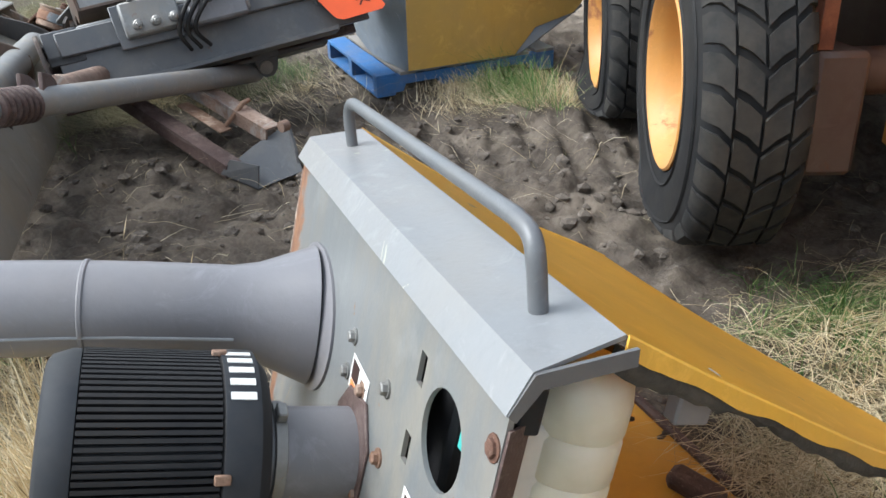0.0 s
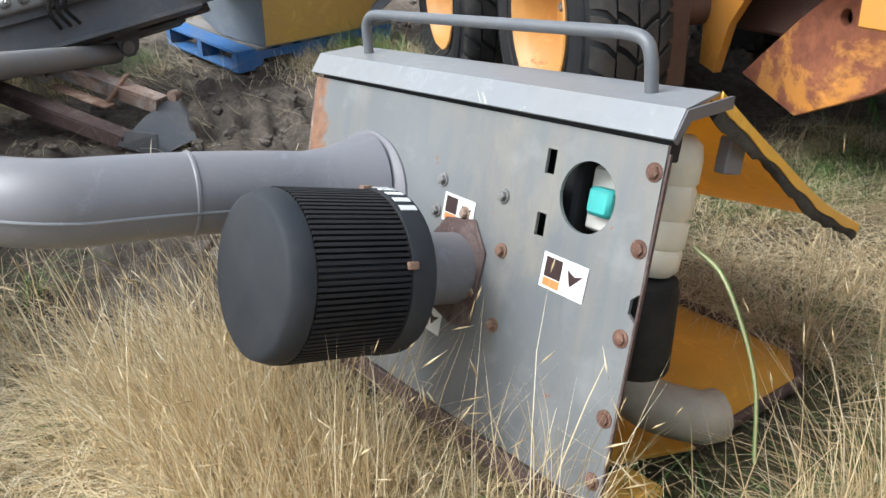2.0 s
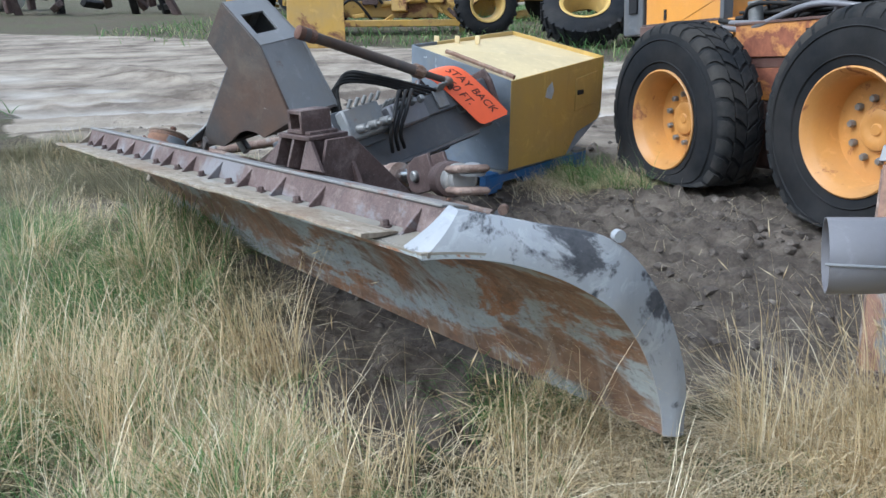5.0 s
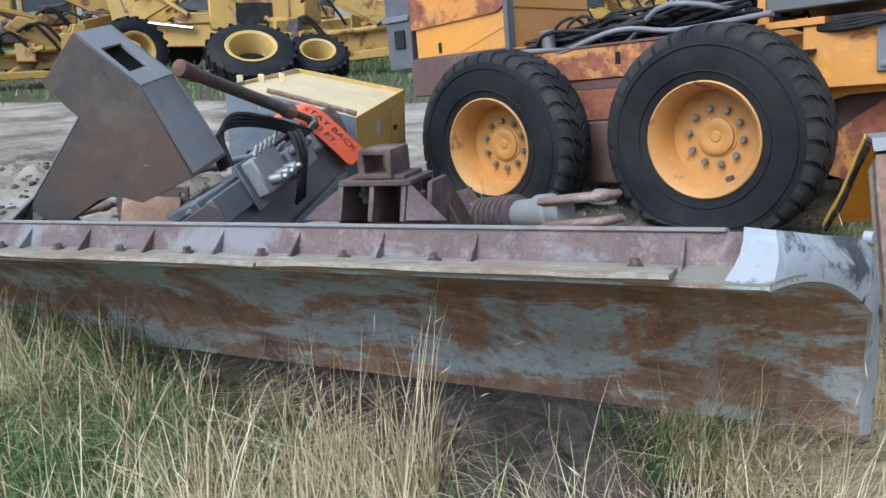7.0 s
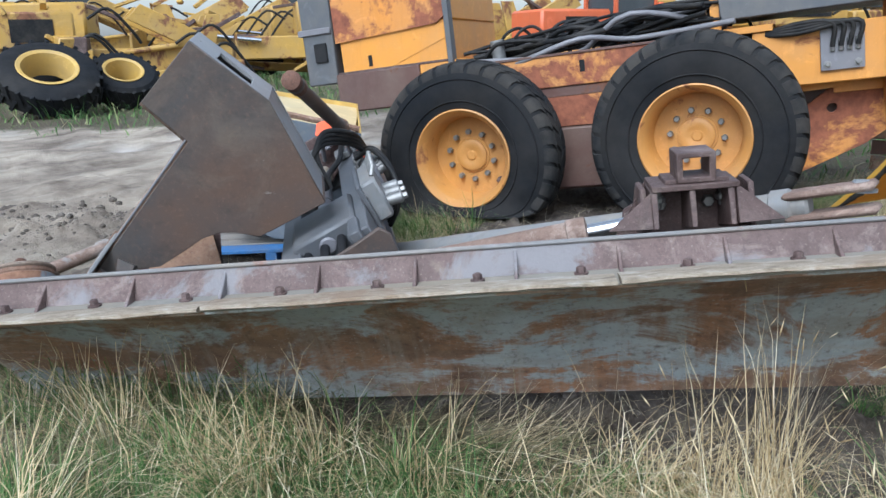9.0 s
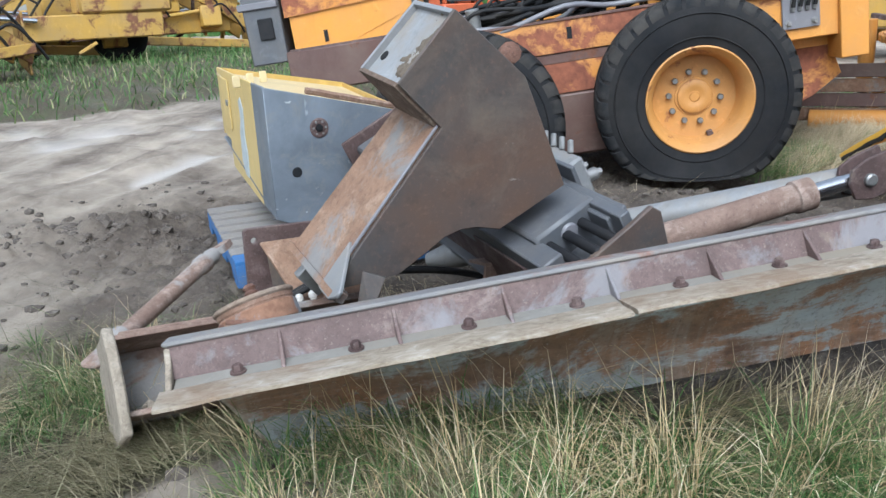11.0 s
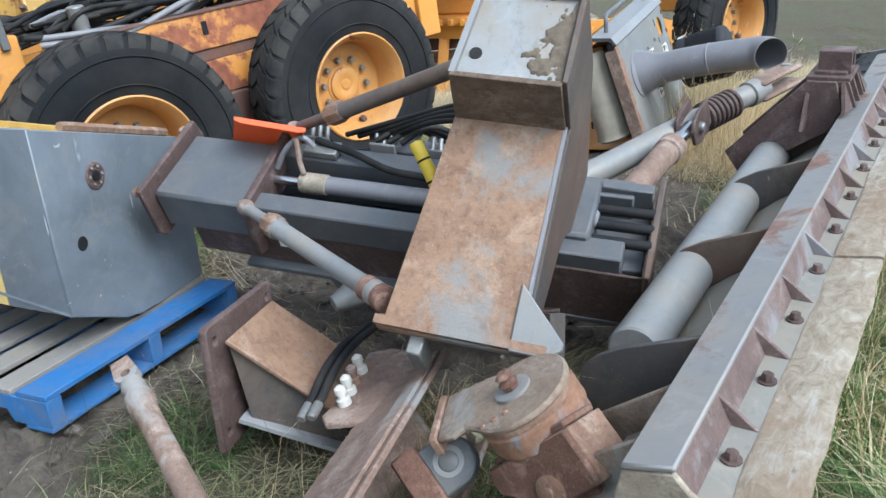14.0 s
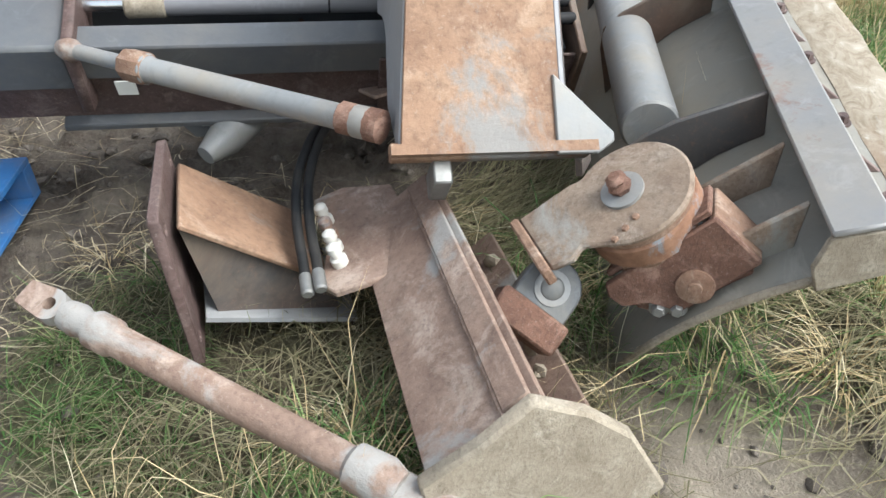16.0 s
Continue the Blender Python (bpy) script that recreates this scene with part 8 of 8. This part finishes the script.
P, A, D, S = tufts(900, 30, lambda x, y: straw_cover(x, y) * clear(x, y) * np.clip(0.10 + 0.9 * fbm(x, y, 1.7) + 0.4 * tallness(x, y), 0, 1) * (1 - 0.8 * greenness(x, y)), 3)
n = len(P)
blades("dry_grass", P, (0.10 + 0.20 * rs.rand(n)) * S + 0.12 * tallness(P[:, 0], P[:, 1]), 0.0017 + 0.0024 * rs.rand(n), 0.15 + 0.75 * D + 0.25 * rs.rand(n), 0.22 + 0.45 * rs.rand(n), STRAW, "tufts of dry yellow grass, knee-low", "grass", 4, az=A, bend=0.25)
P, A, D, S = tufts(2300, 38, lambda x, y: straw_cover(x, y) * clear(x, y) * greenness(x, y) ** 1.3, 5)
n = len(P)
blades("green_grass", P, (0.07 + 0.16 * rs.rand(n)) * S, 0.0018 + 0.0026 * rs.rand(n), 0.15 + 0.75 * D + 0.2 * rs.rand(n), 0.28 + 0.5 * rs.rand(n), GREEN, "tufts of short green grass among dry straw", "grass", 6, az=A)
P, A, D, S = tufts(310, 15, lambda x, y: clear(x, y) * tallness(x, y) ** 1.2 * ((behind_blade(x, y) < 1.2) | (x > 2.95)), 7, (-1.2, 4.4, 1.4, 4.4))
n = len(P)
blades("tall_stalks", P, 0.28 + 0.34 * rs.rand(n) * S, 0.0023 + 0.0022 * rs.rand(n), 0.02 + 0.45 * D * rs.rand(n), 0.03 + 0.20 * rs.rand(n), STRAW, "tall dry grass stalks with seed heads", "grass", 8, head=True, az=A, bend=0.2)
# rank clumps of longer green blades that arch over
CLUMPS = ((3.6, 3.55, 0.38), (3.45, 3.2, 0.25), (-1.15, 3.35, 0.35), (-0.7, 3.1, 0.22), (-0.15, 2.4, 0.35), (1.05, 2.95, 0.2), (-0.5, 2.0, 0.4), (0.6, 2.1, 0.3), (-1.9, 3.1, 0.4), (-2.0, 5.0, 0.25), (-1.6, 3.95, 0.3), (-1.0, 2.95, 0.45), (-0.35, 2.75, 0.3), (-1.3, 2.4, 0.5), (0.1, 6.3, 0.3), (3.75, 3.9, 0.4))


def clumpy(x, y):
    t = np.zeros_like(x)
    for a, b, r in CLUMPS:
        t = np.maximum(t, np.exp(-((x - a) ** 2 + (y - b) ** 2) / r ** 2))
    return t


P, A, D, S = tufts(560, 30, lambda x, y: clear(x, y) * clumpy(x, y) ** 1.2 * (0.15 + 0.85 * sstep(0.3, 0.6, vnoise(x, y, 7))) * ((behind_blade(x, y) < 1.4) | (x > 2.95) | (y > 6)), 15, (-3.0, 4.6, 1.2, 6.6))
n = len(P)
blades("long_grass", P, (0.15 + 0.24 * rs.rand(n)) * S, 0.0022 + 0.0028 * rs.rand(n), 0.1 + 0.7 * D, 0.3 + 0.45 * rs.rand(n), GREEN, "rank clumps of long green and yellowing grass", "grass", 16, az=A)
P, A, D, S = tufts(640, 26, lambda x, y: clear(x, y) * np.maximum(0.6 * clumpy(x, y), tallness(x, y)) ** 1.4 * (1 - 0.8 * sstep(0.0, -0.8, x)) * ((behind_blade(x, y) < 1.4) | (x > 2.95)), 17, (-3.0, 4.6, 1.2, 5.6))
n = len(P)
blades("arching_straw", P, (0.18 + 0.30 * rs.rand(n)) * S, 0.0020 + 0.0026 * rs.rand(n), 0.1 + 0.7 * D, 0.3 + 0.45 * rs.rand(n), STRAW, "long arching dry grass blades", "grass", 18, az=A, bend=0.25)
P = scatter(26000, -14, 14, 6.4, 40, lambda x, y: straw_cover(x, y) * (0.2 + vnoise(x, y, 0.8)), 9)
n = len(P)
blades("far_grass", P, 0.15 + 0.35 * rs.rand(n), 0.012 + 0.012 * rs.rand(n), 0.2 + 0.7 * rs.rand(n), 0.3 + 0.3 * rs.rand(n), GREEN, "rough grass between the scrapped machines", "grass", 10)


def build_clods():
    """Lumps of earth, all in one mesh."""
    rs = np.random.RandomState(77)
    w = lambda x, y: (1 - straw_cover(x, y)) * clear(x, y) * (0.15 + 0.85 * np.exp(-((y + 0.35 * x - 6.9) / 0.45) ** 2) * (x < -0.6) + 0.45 * (np.abs(y - 4.8) < 1.1))
    P = scatter(3400, -4.5, 2.6, 3.2, 8.6, w, 11)
    b = bmesh.new()
    bmesh.ops.create_icosphere(b, subdivisions=1, radius=1.0)
    v0 = np.array([v.co[:] for v in b.verts])
    f0 = np.array([[v.index for v in f.verts] for f in b.faces])
    b.free()
    n = len(P)
    r = 0.005 + 0.036 * rs.rand(n) ** 4
    z = on_ground(P[:, 0], P[:, 1]) + r * 0.08
    co = v0[None] * (0.7 + 0.6 * rs.rand(n, len(v0), 1)) * r[:, None, None] * np.array([1, 1, 0.7])[None, None]
    co = co + np.stack([P[:, 0], P[:, 1], z], -1)[:, None]
    me = bpy.data.meshes.new("earth_clods")
    me.from_pydata(co.reshape(-1, 3).tolist(), [], (f0[None] + (np.arange(n) * len(v0))[:, None, None]).reshape(-1, 3).tolist())
    me.materials.append(CLOD)
    tagged(new("earth_clods", me), "lumps of dark damp earth", "soil", kind="stuff")


build_clods()
